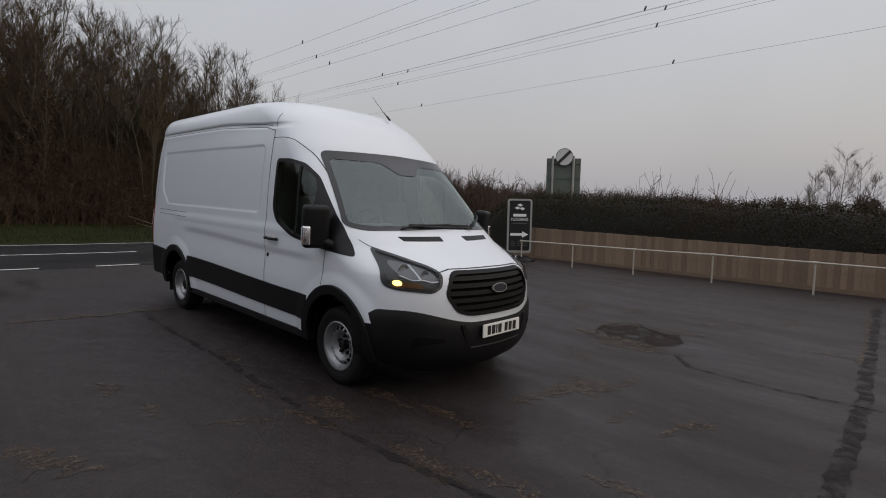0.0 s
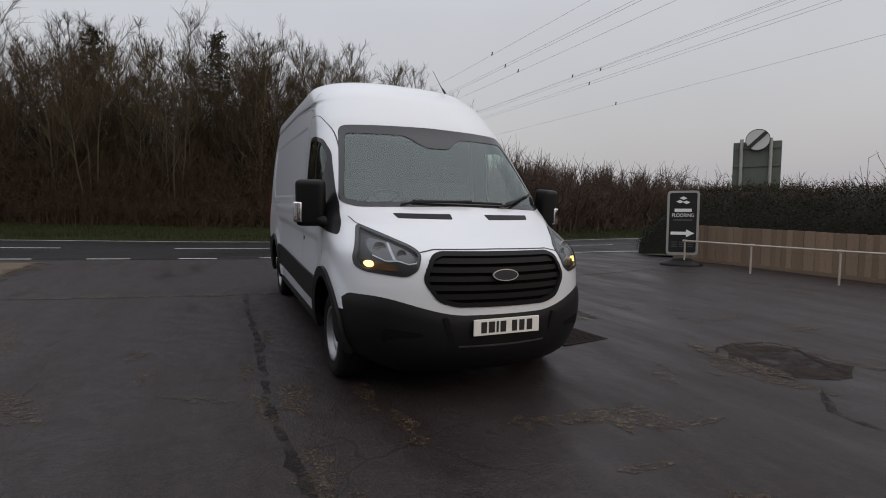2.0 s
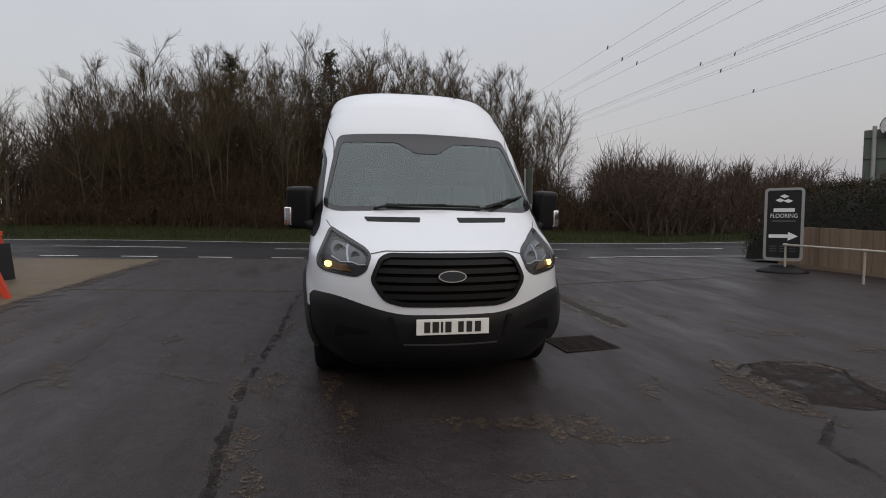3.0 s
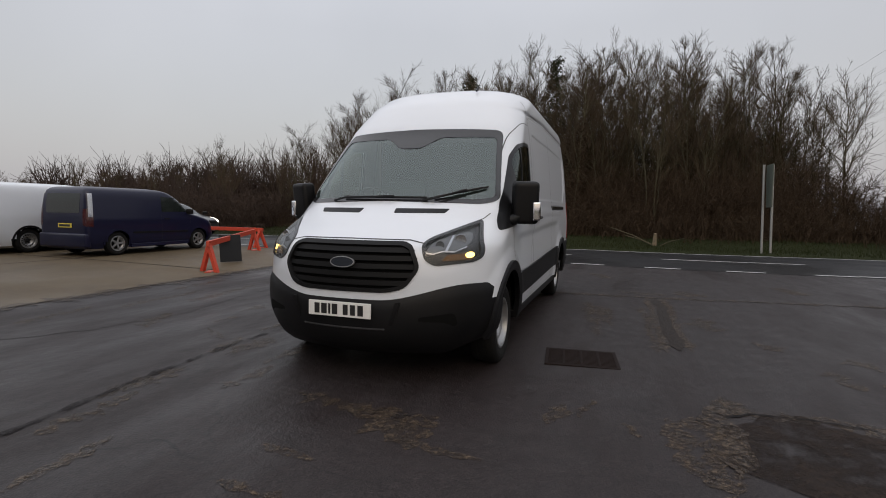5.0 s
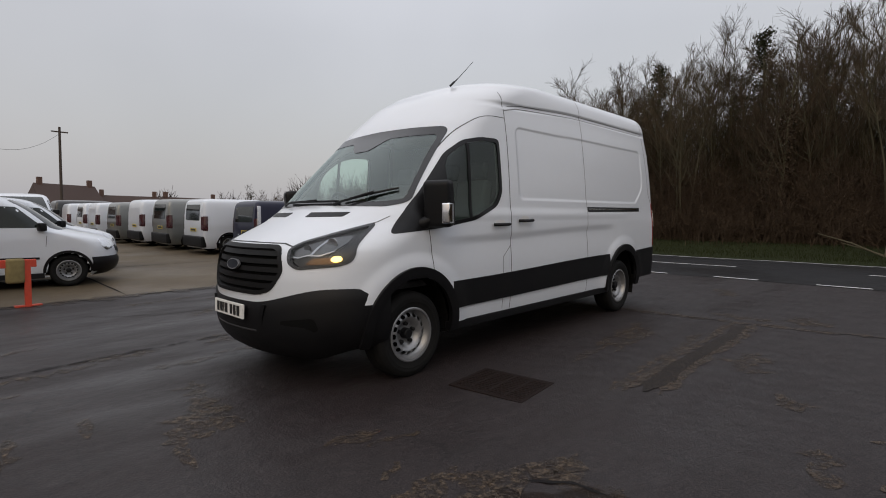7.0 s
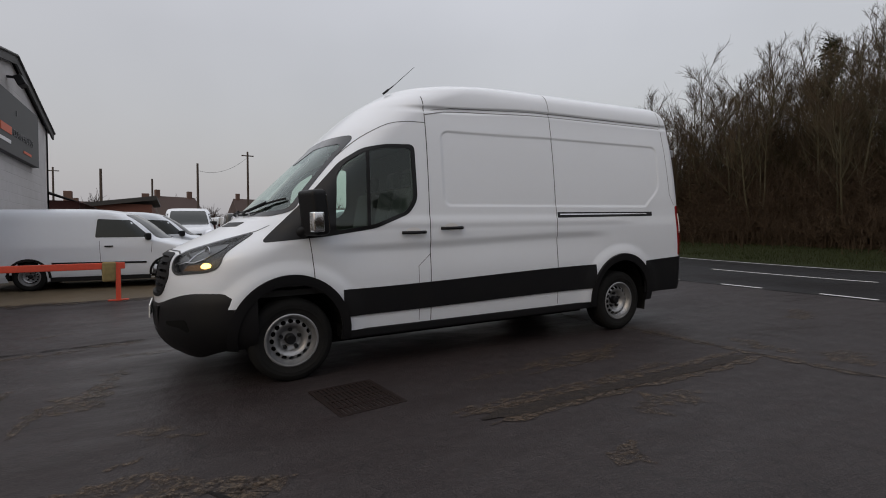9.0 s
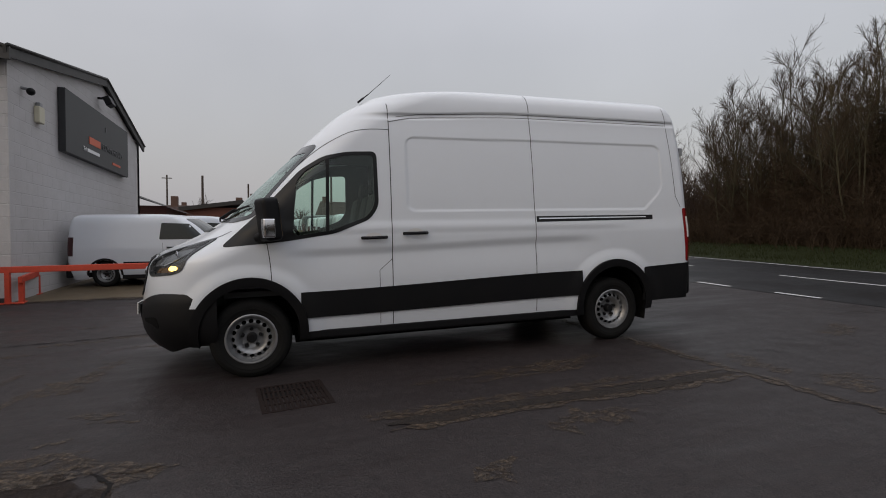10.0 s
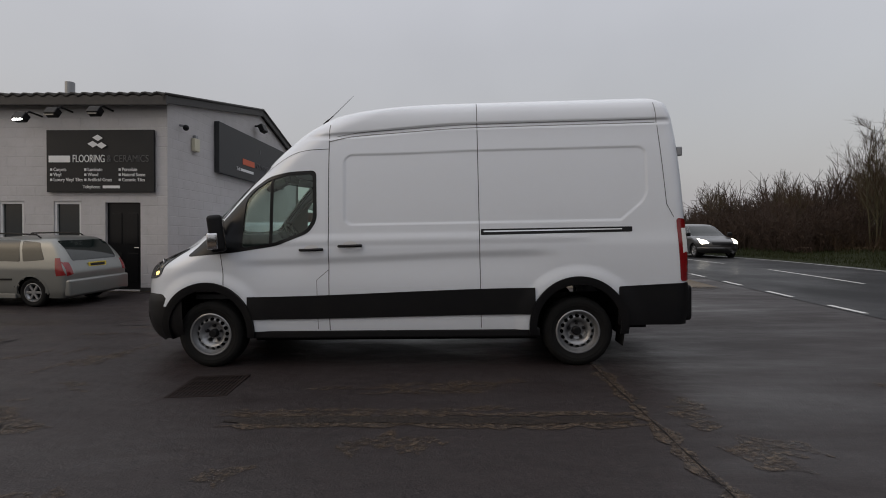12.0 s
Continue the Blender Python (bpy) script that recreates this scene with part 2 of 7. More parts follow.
def finish(name, verts, faces, material, parent=None, label="", smooth=False, normals=None):
    me = bpy.data.meshes.new(name)
    me.from_pydata([tuple(v) for v in verts], [], faces)
    me.materials.append(material)
    if smooth:
        me.polygons.foreach_set("use_smooth", [True] * len(me.polygons))
    if normals is not None:
        me.normals_split_custom_set_from_vertices([tuple(v) for v in normals])
    me.update()
    ob = new(name, me)
    ob.parent = parent
    if label:
        ob["label"] = label
    return ob


def part(name, bm, material, parent, label="", smooth=False):
    """Links a bmesh as one mesh object under a thing or a part."""
    me = bpy.data.meshes.new(name)
    bm.normal_update()
    bm.to_mesh(me)
    bm.free()
    me.materials.append(material)
    if smooth:
        me.polygons.foreach_set("use_smooth", [True] * len(me.polygons))
        me.set_sharp_from_angle(angle=radians(38))
    ob = new(name, me)
    ob.parent = parent
    if label:
        ob["label"] = label
    return ob


def thing(name, label, category, place=None, group="", kind=""):
    ob = new(name)
    ob.empty_display_size = 0.2
    if place is not None:
        ob.matrix_world = place
    return tagged(ob, label, category, group, kind)


def box(bm, size, at=(0, 0, 0), turn=None, bevel=0.0, seg=2):
    """Adds a box with rounded edges to bm."""
    m = Matrix.Translation(at) @ (turn.to_4x4() if turn else Matrix()) @ Matrix.Diagonal((*size, 1))
    made = bmesh.ops.create_cube(bm, size=1.0, matrix=m)["verts"]
    if bevel:
        edges = list({e for v in made for e in v.link_edges})
        bmesh.ops.bevel(bm, geom=edges, offset=bevel, segments=seg, affect="EDGES", profile=0.6)
    return bm


def lathe(bm, profile, seg=32, axis="y", at=(0, 0, 0), flip=1):
    """Turns (radius, along) rows round an axis."""
    rings = []
    for r, h in profile:
        ring = []
        for i in range(seg):
            a = 2 * math.pi * i / seg
            p = {"y": (r * math.cos(a), h * flip, r * math.sin(a)), "x": (h * flip, r * math.cos(a), r * math.sin(a)),
                 "z": (r * math.cos(a), r * math.sin(a), h * flip)}[axis]
            ring.append(bm.verts.new(Vector(p) + Vector(at)))
        rings.append(ring)
    for a, b in zip(rings, rings[1:]):
        for i in range(seg):
            bm.faces.new((a[i], a[(i + 1) % seg], b[(i + 1) % seg], b[i]))
    return rings


def tube(bm, points, radius, seg=8, taper=None):
    """A round bar along points; taper: the radius at the far end."""
    pts = [Vector(p) for p in points]
    rings = []
    for i, p in enumerate(pts):
        d = (pts[min(i + 1, len(pts) - 1)] - pts[max(i - 1, 0)]).normalized()
        u = d.orthogonal().normalized() if i == 0 else (last - d * last.dot(d)).normalized()
        last = u
        w = d.cross(u)
        r = radius if taper is None else radius + (taper - radius) * i / (len(pts) - 1)
        rings.append([bm.verts.new(p + r * (math.cos(2 * math.pi * k / seg) * u + math.sin(2 * math.pi * k / seg) * w)) for k in range(seg)])
    for a, b in zip(rings, rings[1:]):
        for i in range(seg):
            bm.faces.new((a[i], a[(i + 1) % seg], b[(i + 1) % seg], b[i]))
    bm.faces.new(rings[0][::-1])
    bm.faces.new(rings[-1])
    return bm


def inside(poly, x, y):
    hit = False
    j = len(poly) - 1
    for i in range(len(poly)):
        (xi, yi), (xj, yj) = poly[i], poly[j]
        if (yi > y) != (yj > y) and x < (xj - xi) * (y - yi) / (yj - yi) + xi:
            hit = not hit
        j = i
    return hit


def rounded(poly, radius, seg=5):
    """The outline with its corners rounded."""
    out, n = [], len(poly)
    for i in range(n):
        p, a, b = Vector(poly[i]), Vector(poly[i - 1]), Vector(poly[(i + 1) % n])
        da, db = (a - p), (b - p)
        r = min(radius, 0.45 * da.length, 0.45 * db.length)
        s, e = p + da.normalized() * r, p + db.normalized() * r
        for k in range(seg + 1):
            t = k / seg
            out.append(tuple((1 - t) ** 2 * s + 2 * t * (1 - t) * p + t * t * e))
    return out


def grown(poly, by):
    """The outline moved outwards (or inwards, below 0)."""
    area = sum(poly[i - 1][0] * poly[i][1] - poly[i][0] * poly[i - 1][1] for i in range(len(poly)))
    sign, out = (1 if area > 0 else -1), []
    for i in range(len(poly)):
        p, a, b = Vector(poly[i]), Vector(poly[i - 1]), Vector(poly[(i + 1) % len(poly)])
        d1, d2 = (p - a).normalized(), (b - p).normalized()
        n = (Vector((d1.y, -d1.x)) + Vector((d2.y, -d2.x)))
        n = n.normalized() if n.length > 1e-6 else Vector((d1.y, -d1.x))
        out.append(tuple(p + n * by * sign))
    return out


def dense(poly, step):
    out = []
    for i in range(len(poly)):
        a, b = Vector(poly[i]), Vector(poly[(i + 1) % len(poly)])
        k = max(1, int((b - a).length / step))
        out += [tuple(a + (b - a) * j / k) for j in range(k)]
    return out


def off_surface(mapper, a, b, offset, out):
    p = mapper(a, b)
    if not offset:
        return p
    e = 0.004
    n = (mapper(a + e, b) - mapper(a - e, b)).cross(mapper(a, b + e) - mapper(a, b - e))
    if n.length < 1e-12:
        return p
    n.normalize()
    return p + n * offset * (1 if n.dot(out) > 0 else -1)


def patch(outline, mapper, out, offset=0.0, step=0.04, holes=(), rim=0.0):
    """A panel on a curved surface: its outline lies in the surface's two coordinates. out: which way is outside. rim: depth of its edge."""
    loops = [dense(outline, step)] + [dense(h, step) for h in holes]
    pts, edges = [], []
    for loop in loops:
        s = len(pts)
        pts += [Vector(p) for p in loop]
        edges += [(s + i, s + (i + 1) % len(loop)) for i in range(len(loop))]
    lo = [min(p[i] for p in outline) for i in (0, 1)]
    hi = [max(p[i] for p in outline) for i in (0, 1)]
    small = grown(outline, -0.35 * step)
    for i in range(1, int((hi[0] - lo[0]) / step) + 1):
        for j in range(1, int((hi[1] - lo[1]) / step) + 1):
            a, b = lo[0] + i * step, lo[1] + j * step
            if inside(small, a, b) and not any(inside(h, a, b) for h in holes):
                pts.append(Vector((a, b)))
    v2, _, f2, *_ = delaunay_2d_cdt(pts, edges, [], 0, 1e-5)
    bm = bmesh.new()
    vs = [bm.verts.new(off_surface(mapper, p.x, p.y, offset, Vector(out))) for p in v2]
    for f in f2:
        cx, cy = sum(v2[i].x for i in f) / len(f), sum(v2[i].y for i in f) / len(f)
        if inside(outline, cx, cy) and not any(inside(h, cx, cy) for h in holes):
            bm.faces.new([vs[i] for i in f])
    bmesh.ops.delete(bm, geom=[v for v in bm.verts if not v.link_faces], context="VERTS")
    bmesh.ops.recalc_face_normals(bm, faces=bm.faces)
    bm.normal_update()
    if sum((f.normal.dot(Vector(out)) * f.calc_area() for f in bm.faces)) < 0:
        bmesh.ops.reverse_faces(bm, faces=bm.faces)
        bm.normal_update()
    if rim:
        near = {v: v.co - v.normal * rim for v in bm.verts if v.is_boundary}
        twin = {v: bm.verts.new(co) for v, co in near.items()}
        for e in [e for e in bm.edges if e.is_boundary and e.verts[0] in twin and e.verts[1] in twin]:
            a, b = e.verts
            bm.faces.new((b, a, twin[a], twin[b]))
    return bm


def ribbon(path, width, mapper, out, offset=0.0015, step=0.04, closed=False):
    """A thin strip on a curved surface along a path of its two coordinates."""
    pts = dense(path, step)
    if not closed:
        k = max(1, int((Vector(path[0]) - Vector(path[-1])).length / step))
        pts = pts[: len(pts) - k + 1]
    bm, rows, n = bmesh.new(), [], len(pts)
    for i in range(n):
        a = Vector(pts[i - 1] if closed or i else pts[i])
        b = Vector(pts[(i + 1) % n] if closed or i < n - 1 else pts[i])
        d = (b - a).normalized()
        s = Vector((-d.y, d.x)) * width / 2
        p = Vector(pts[i])
        rows.append([bm.verts.new(off_surface(mapper, *(p + s), offset, Vector(out))), bm.verts.new(off_surface(mapper, *(p - s), offset, Vector(out)))])
    for i in range(n if closed else n - 1):
        a, b = rows[i], rows[(i + 1) % n]
        bm.faces.new((a[0], b[0], b[1], a[1]))
    bm.normal_update()
    if sum(f.normal.dot(Vector(out)) for f in bm.faces) < 0:
        bmesh.ops.reverse_faces(bm, faces=bm.faces)
    return bm


def joined(*bms):
    """One bmesh of several."""
    base = bms[0]
    for b in bms[1:]:
        me = bpy.data.meshes.new("tmp")
        b.to_mesh(me)
        b.free()
        base.from_mesh(me)
        bpy.data.meshes.remove(me)
    return base


def curve(pts):
    """A smooth monotone curve through (a, b) rows, as a function of a."""
    a = np.array([p[0] for p in pts], float)
    b = np.array([p[1] for p in pts], float)
    h, d = np.diff(a), np.diff(b) / np.diff(a)
    m = np.zeros(len(a))
    m[0], m[-1] = d[0], d[-1]
    for i in range(1, len(a) - 1):
        if d[i - 1] * d[i] > 0:
            w1, w2 = 2 * h[i] + h[i - 1], h[i] + 2 * h[i - 1]
            m[i] = (w1 + w2) / (w1 / d[i - 1] + w2 / d[i])

    def at(x):
        x = min(max(x, a[0]), a[-1])
        i = min(max(int(np.searchsorted(a, x)) - 1, 0), len(a) - 2)
        t = (x - a[i]) / h[i]
        return float((1 + 2 * t) * (1 - t) ** 2 * b[i] + t * (1 - t) ** 2 * h[i] * m[i]
                     + t * t * (3 - 2 * t) * b[i + 1] + t * t * (t - 1) * h[i] * m[i + 1])
    return at


class Shell:
    """A vehicle's skin: horizontal slices with rounded nose and tail. x ahead, y to its left, z up."""

    def __init__(self, front, rear, width, nose, tail=0.14, n=2.2, m=1.9, m_top=3.0, m_at=1.36, relief=None):
        self.xf, self.xr, self.w, self.l = curve(front), curve(rear), curve(width), curve(nose)
        self.tail, self.n, self.m, self.m_top, self.m_at, self.relief = tail, n, m, m_top, m_at, relief
        self.z0, self.z1 = width[0][0], width[-1][0]

    def slice(self, z):
        xf, xr, w = self.xf(z), self.xr(z), self.w(z)
        length = min(self.l(z), 0.45 * (xf - xr))
        t = min(max((z - self.m_at + 0.12) / 0.24, 0), 1)
        m = self.m + (self.m_top - self.m) * t
        return xf, xr, w, length, min(self.tail, 0.3 * (xf - xr)), m

    def side(self, x, z):
        """Half the width at x, z."""
        xf, xr, w, length, tail, m = self.slice(z)
        y = w
        if x > xf - length:
            u = min((x - xf + length) / length, 1)
            y = w * max(1 - u ** self.n, 0) ** (1 / m)
        elif x < xr + tail:
            u = min((xr + tail - x) / tail, 1)
            y = w - tail * 0.9 * (1 - max(1 - u ** 2.4, 0) ** (1 / 2.4))
        return y + (self.relief(x, z) if self.relief else 0)

    def front(self, y, z):
        xf, xr, w, length, tail, m = self.slice(z)
        v = min(abs(y) / w, 1)
        return xf - length + length * max(1 - v ** m, 0) ** (1 / self.n)

    def rear(self, y, z):
        xf, xr, w, length, tail, m = self.slice(z)
        v = max(abs(y) - (w - 0.9 * tail), 0) / (0.9 * tail)
        return xr + tail - tail * max(1 - min(v, 1) ** 2.4, 0) ** (1 / 2.4)


VAN_FRONT = [(0.25, 2.66), (0.32, 2.753), (0.42, 2.837), (0.5, 2.864), (0.62, 2.874), (0.8, 2.87), (0.95, 2.846), (1.03, 2.809), (1.08, 2.744), (1.14, 2.623),
             (1.22, 2.447), (1.3, 2.288), (1.36, 2.186), (1.4, 2.13), (1.5, 2.02), (1.7, 1.81), (1.9, 1.6), (2.07, 1.42), (2.13, 1.37), (2.22, 1.28),
             (2.35, 1.14), (2.45, 1.02), (2.53, 0.89), (2.6, 0.77), (2.65, 0.6), (2.69, 0.36), (2.72, 0.05), (2.735, -0.35), (2.745, -0.8)]
VAN_REAR = [(.25, -2.90), (.5, -2.94), (1, -2.95), (1.5, -2.93), (2.0, -2.90), (2.4, -2.86), (2.6, -2.81), (2.68, -2.74), (2.71, -2.67),
            (2.735, -2.5), (2.745, -2.2)]
VAN_WIDTH = [(.25, .97), (.35, 1.01), (.5, 1.03), (.75, 1.04), (1.0, 1.045), (1.2, 1.04), (1.35, 1.025), (1.6, 1.01), (1.9, .985), (2.15, .955),
             (2.35, .922), (2.47, .908), (2.56, .885), (2.62, .85), (2.665, .795), (2.70, .71), (2.725, .58), (2.74, .36), (2.745, .03)]
VAN_NOSE = [(.25, .72), (.6, .76), (.9, .81), (1.08, .80), (1.2, .75), (1.36, .61), (1.4, .6), (2.07, .5), (2.35, .58), (2.6, .78), (2.70, .9), (2.745, .5)]


def skin(shell, zs, n_front, n_side, n_rear):
    """The vertices of a vehicle's skin, ring by ring, its faces and its smooth normals."""
    rings = []
    for z in zs:
        xf, xr, w, length, tail, m = shell.slice(z)
        half = []
        for i in range(n_front):
            a = math.pi / 2 * i / n_front
            half.append((xf - length + length * max(math.cos(a), 0) ** (2 / shell.n), w * math.sin(a) ** (2 / m), 1.0 if i > n_front * 0.4 else 0.0))
        for i in range(n_side):
            half.append((xf - length + (xr + tail - xf + length) * i / n_side, w, 1.0))
        for i in range(9):
            a = math.pi / 2 * i / 8
            half.append((xr + tail - tail * math.sin(a) ** (2 / 2.4), w - 0.9 * tail * (1 - max(math.cos(a), 0) ** (2 / 2.4)), 1.0 if i < 3 else 0.0))
        y0 = w - 0.9 * tail
        half += [(xr, y0 * (1 - i / n_rear), 0.0) for i in range(1, n_rear + 1)]
        half = [(x, y + (k * shell.relief(x, z) if shell.relief and k else 0)) for x, y, k in half]
        rings.append([(x, y, z) for x, y in half] + [(x, -y, z) for x, y in half[-2:0:-1]])
    n = len(rings[0])
    v = np.array(rings).reshape(-1, 3)
    faces = []
    for j in range(len(zs) - 1):
        for i in range(n):
            k = (i + 1) % n
            faces.append((j * n + i, j * n + k, (j + 1) * n + k, (j + 1) * n + i))
    top, h = (len(zs) - 1) * n, n // 2
    for i in range(h):
        a, b, c, d = top + i, top + i + 1, top + (n - i - 1) % n, top + (n - i) % n
        f = []
        for q in (a, b, c, d):
            if q not in f:
                f.append(q)
        if len(f) > 2:
            faces.append(tuple(f))
    normals = np.zeros_like(v)
    quads = np.array([f for f in faces if len(f) == 4])
    nn = np.cross(v[quads[:, 2]] - v[quads[:, 0]], v[quads[:, 3]] - v[quads[:, 1]])
    for c in range(4):
        np.add.at(normals, quads[:, c], nn)
    normals /= np.linalg.norm(normals, axis=1)[:, None] + 1e-12
    return v, faces, normals


def split_skin(v, faces, normals, sort):
    """Sorts the skin's faces into panels by sort(centre): a name, or None to leave a hole."""
    groups = {}
    for f in faces:
        c = v[list(f)].mean(0)
        g = sort(*c)
        if g:
            groups.setdefault(g, []).append(f)
    out = {}
    for g, fs in groups.items():
        used = sorted({i for f in fs for i in f})
        at = {i: k for k, i in enumerate(used)}
        out[g] = (v[used], [tuple(at[i] for i in f) for f in fs], normals[used])
    return out


def smooth01(t):
    t = min(max(t, 0.0), 1.0)
    return t * t * (3 - 2 * t)


def hump(t):
    return (1 - t * t) ** 2 if abs(t) < 1 else 0.0


def rect_depth(x, z, x0, x1, z0, z1, r):
    """How far inside a rounded rectangle a point lies."""
    dx, dz = max(x0 + r - x, x - x1 + r, 0), max(z0 + r - z, z - z1 + r, 0)
    if dx or dz:
        return r - math.hypot(dx, dz)
    return min(x - x0, x1 - x, z - z0, z1 - z)


def wheel(parent, at, flip, radius=0.345, width=0.225, rim=0.215, holes=16, style="steel", name="wheel"):
    """A road wheel: tyre with tread blocks, rim, pressed disc with openings, bolts and cap. flip: 1 with its face to +y."""
    hub = new(name)
    hub.parent = parent
    hub.matrix_local = Matrix.Translation(at)
    hub.empty_display_size = 0.1
    h = width / 2
    bm = bmesh.new()
    lathe(bm, [(rim - 0.01, -h * 0.86), (rim + 0.02, -h * 0.92), (rim + 0.07, -h), (radius - 0.05, -h * 0.99), (radius - 0.02, -h * 0.9), (radius - 0.004, -h * 0.72), (radius, -h * 0.35),
               (radius - 0.006, -h * 0.33), (radius - 0.006, -h * 0.27), (radius, -h * 0.25), (radius, h * 0.25), (radius - 0.006, h * 0.27), (radius - 0.006, h * 0.33), (radius, h * 0.35),
               (radius - 0.004, h * 0.72), (radius - 0.02, h * 0.9), (radius - 0.05, h * 0.99), (radius - 0.055, h * 1.0), (radius - 0.06, h * 0.985), (rim + 0.05, h * 1.0), (rim + 0.045, h * 0.97), (rim + 0.02, h * 0.92), (rim - 0.01, h * 0.86)], 48, flip=flip)
    part("tyre", bm, RUBBER, hub, smooth=True)
    bm = bmesh.new()
    lathe(bm, [(rim + 0.004, h * 0.90), (rim - 0.004, h * 0.94), (rim - 0.014, h * 0.92), (rim - 0.02, h * 0.7), (rim - 0.045, h * 0.45), (rim - 0.05, -h * 0.8), (rim, -h * 0.86)], 48, flip=flip)
    part("rim", bm, STEEL, hub, smooth=True)
    if style == "steel":
        prof = curve([(0.0, 0.10), (0.06, 0.10), (0.082, 0.14), (0.102, 0.42), (0.118, 0.60), (0.132, 0.62), (0.15, 0.5), (0.165, 0.40), (0.2, 0.38)])
        k = (rim - 0.03) / 0.17
        ring = [(0.168 * k * math.cos(a), 0.168 * k * math.sin(a)) for a in np.linspace(0, 2 * math.pi, 49)[:-1]]
        ring = [(x * 1.02, z * 1.02) for x, z in ring]
        cut = []
        for i in range(holes):
            a = 2 * math.pi * i / holes
            c, s = math.cos(a), math.sin(a)
            cut.append([(k * (c * (0.141 + 0.0155 * math.cos(t)) - s * 0.0195 * math.sin(t)), k * (s * (0.141 + 0.0155 * math.cos(t)) + c * 0.0195 * math.sin(t))) for t in np.linspace(0, 2 * math.pi, 11)[:-1]])
        bm = patch(ring, lambda a, b: Vector((a, flip * h * prof(math.hypot(a, b) / k), b)), (0, flip, 0), step=0.022, holes=cut)
        part("disc", bm, STEEL, hub, smooth=True)
        bm = bmesh.new()
        lathe(bm, [(0.0001, h * 0.60), (0.034, h * 0.60), (0.042, h * 0.54), (0.046, h * 0.08)], 20, flip=flip)
        part("centre_cap", bm, BLACK, hub, smooth=True)
        for i in range(5):
            a = 2 * math.pi * (i + 0.25) / 5
            bm = bmesh.new()
            lathe(bm, [(0.0001, h * 0.42), (0.011, h * 0.42), (0.016, h * 0.36), (0.018, h * 0.08)], 8, flip=flip, at=(0.072 * k * math.cos(a), 0, 0.072 * k * math.sin(a)))
            part("wheel_nut", bm, BLACK, hub)
    else:
        for i in range(holes):
            a = 2 * math.pi * i / holes
            bm = bmesh.new()
            turn = Euler((0, -a, 0)).to_matrix()
            box(bm, (rim - 0.05, 0.03, 0.05 if holes < 7 else 0.032), turn @ Vector((rim / 2, flip * h * 0.6, 0)), turn, 0.008)
            part("spoke", bm, STEEL, hub)
        bm = bmesh.new()
        lathe(bm, [(0.0001, h * 0.75), (0.035, h * 0.75), (0.045, h * 0.6), (0.05, h * 0.2)], 20, flip=flip)
        part("centre_cap", bm, STEEL, hub, smooth=True)
    bm = bmesh.new()
    lathe(bm, [(0.0001, -h * 0.1), (rim - 0.03, -h * 0.1), (rim - 0.03, -h * 0.5), (0.0001, -h * 0.5)], 24, flip=flip)
    part("brake_drum", bm, DARK, hub)
    return hub

# ---- ground, road and yard ----
def ground_height(x, y):
    a = 12 if x < 0 else 6
    north = 0.022 * min(max(y - 1.0, 0), 11) * smooth01((-1.5 - x) / 5)
    return -0.0232 * a * math.tanh(x / a) - 0.0185 * 12 * math.tanh(y / 12) + 0.2 * (1 - math.exp(-((y / 8) ** 2))) + 0.031 * min(max(-y - 12.0, 0), 45) * smooth01((x + 8) / 4) - north


def lay(lift):
    return lambda a, b: Vector((a, b, ground_height(a, b) + lift))


def sheet(name, xs, ys, lift, material, height=ground_height):
    v = [(x, y, height(x, y) + lift) for y in ys for x in xs]
    n = len(xs)
    f = [(j * n + i, j * n + i + 1, (j + 1) * n + i + 1, (j + 1) * n + i) for j in range(len(ys) - 1) for i in range(n - 1)]
    return finish(name, v, f, material, smooth=True)


def spaced(lo, hi, fine, reach):
    """Steps that are fine within reach of 0 and widen outwards."""
    out, x = [0.0], 0.0
    while x < hi:
        x += fine if x < reach else fine + (x - reach) * 0.25
        out.append(min(x, hi))
    x = 0.0
    while x > lo:
        x -= fine if -x < reach else fine + (-x - reach) * 0.25
        out.append(max(x, lo))
    return sorted(set(out))


tagged(sheet("ground", spaced(-900, 900, 0.4, 14), spaced(-900, 900, 0.4, 14), 0.0, ASPHALT), "dark worn damp asphalt forecourt sloping gently", "ground", kind="structure")
ROAD_NEAR, ROAD_MID, ROAD_FAR = -6.85, -9.6, -12.35
LONG = spaced(-420, 420, 0.8, 24)
tagged(sheet("road", list(np.linspace(ROAD_FAR - 0.35, ROAD_NEAR + 0.1, 8)), LONG, 0.006, ROAD), "damp dark grey asphalt two-lane road", "road", kind="structure")


def verge_height(x, y):
    t = (ROAD_FAR - 0.3 - x)
    return ground_height(x, y) + 0.05 * smooth01(t / 0.15) + 0.5 * smooth01((t - 0.5) / 6.0) + 0.05 * noise.noise(Vector((x * 0.7, y * 0.7, 0)))


tagged(sheet("verge", [ROAD_FAR - 0.28 - d for d in (0, 0.05, 0.2, 0.5, 0.9, 1.4, 2.0, 2.7, 3.4, 4.2)], LONG, 0.0, GRASS, verge_height), "rough winter grass verge beside the road", "verge", kind="structure")
tagged(sheet("woodland_floor", [ROAD_FAR - 4.4 - d for d in (0, 0.6, 1.5, 3, 5, 8, 12, 18, 26, 40)], LONG, -0.01, SOIL, verge_height), "brown leaf litter under bare trees", "ground", kind="structure")
tagged(sheet("concrete_yard", list(np.arange(-6.2, 14.1, 0.6)), [-5.05 - d for d in np.arange(0, 44, 0.9)], 0.012, CONCRETE), "pale brown damp concrete yard slabs", "yard", kind="structure")


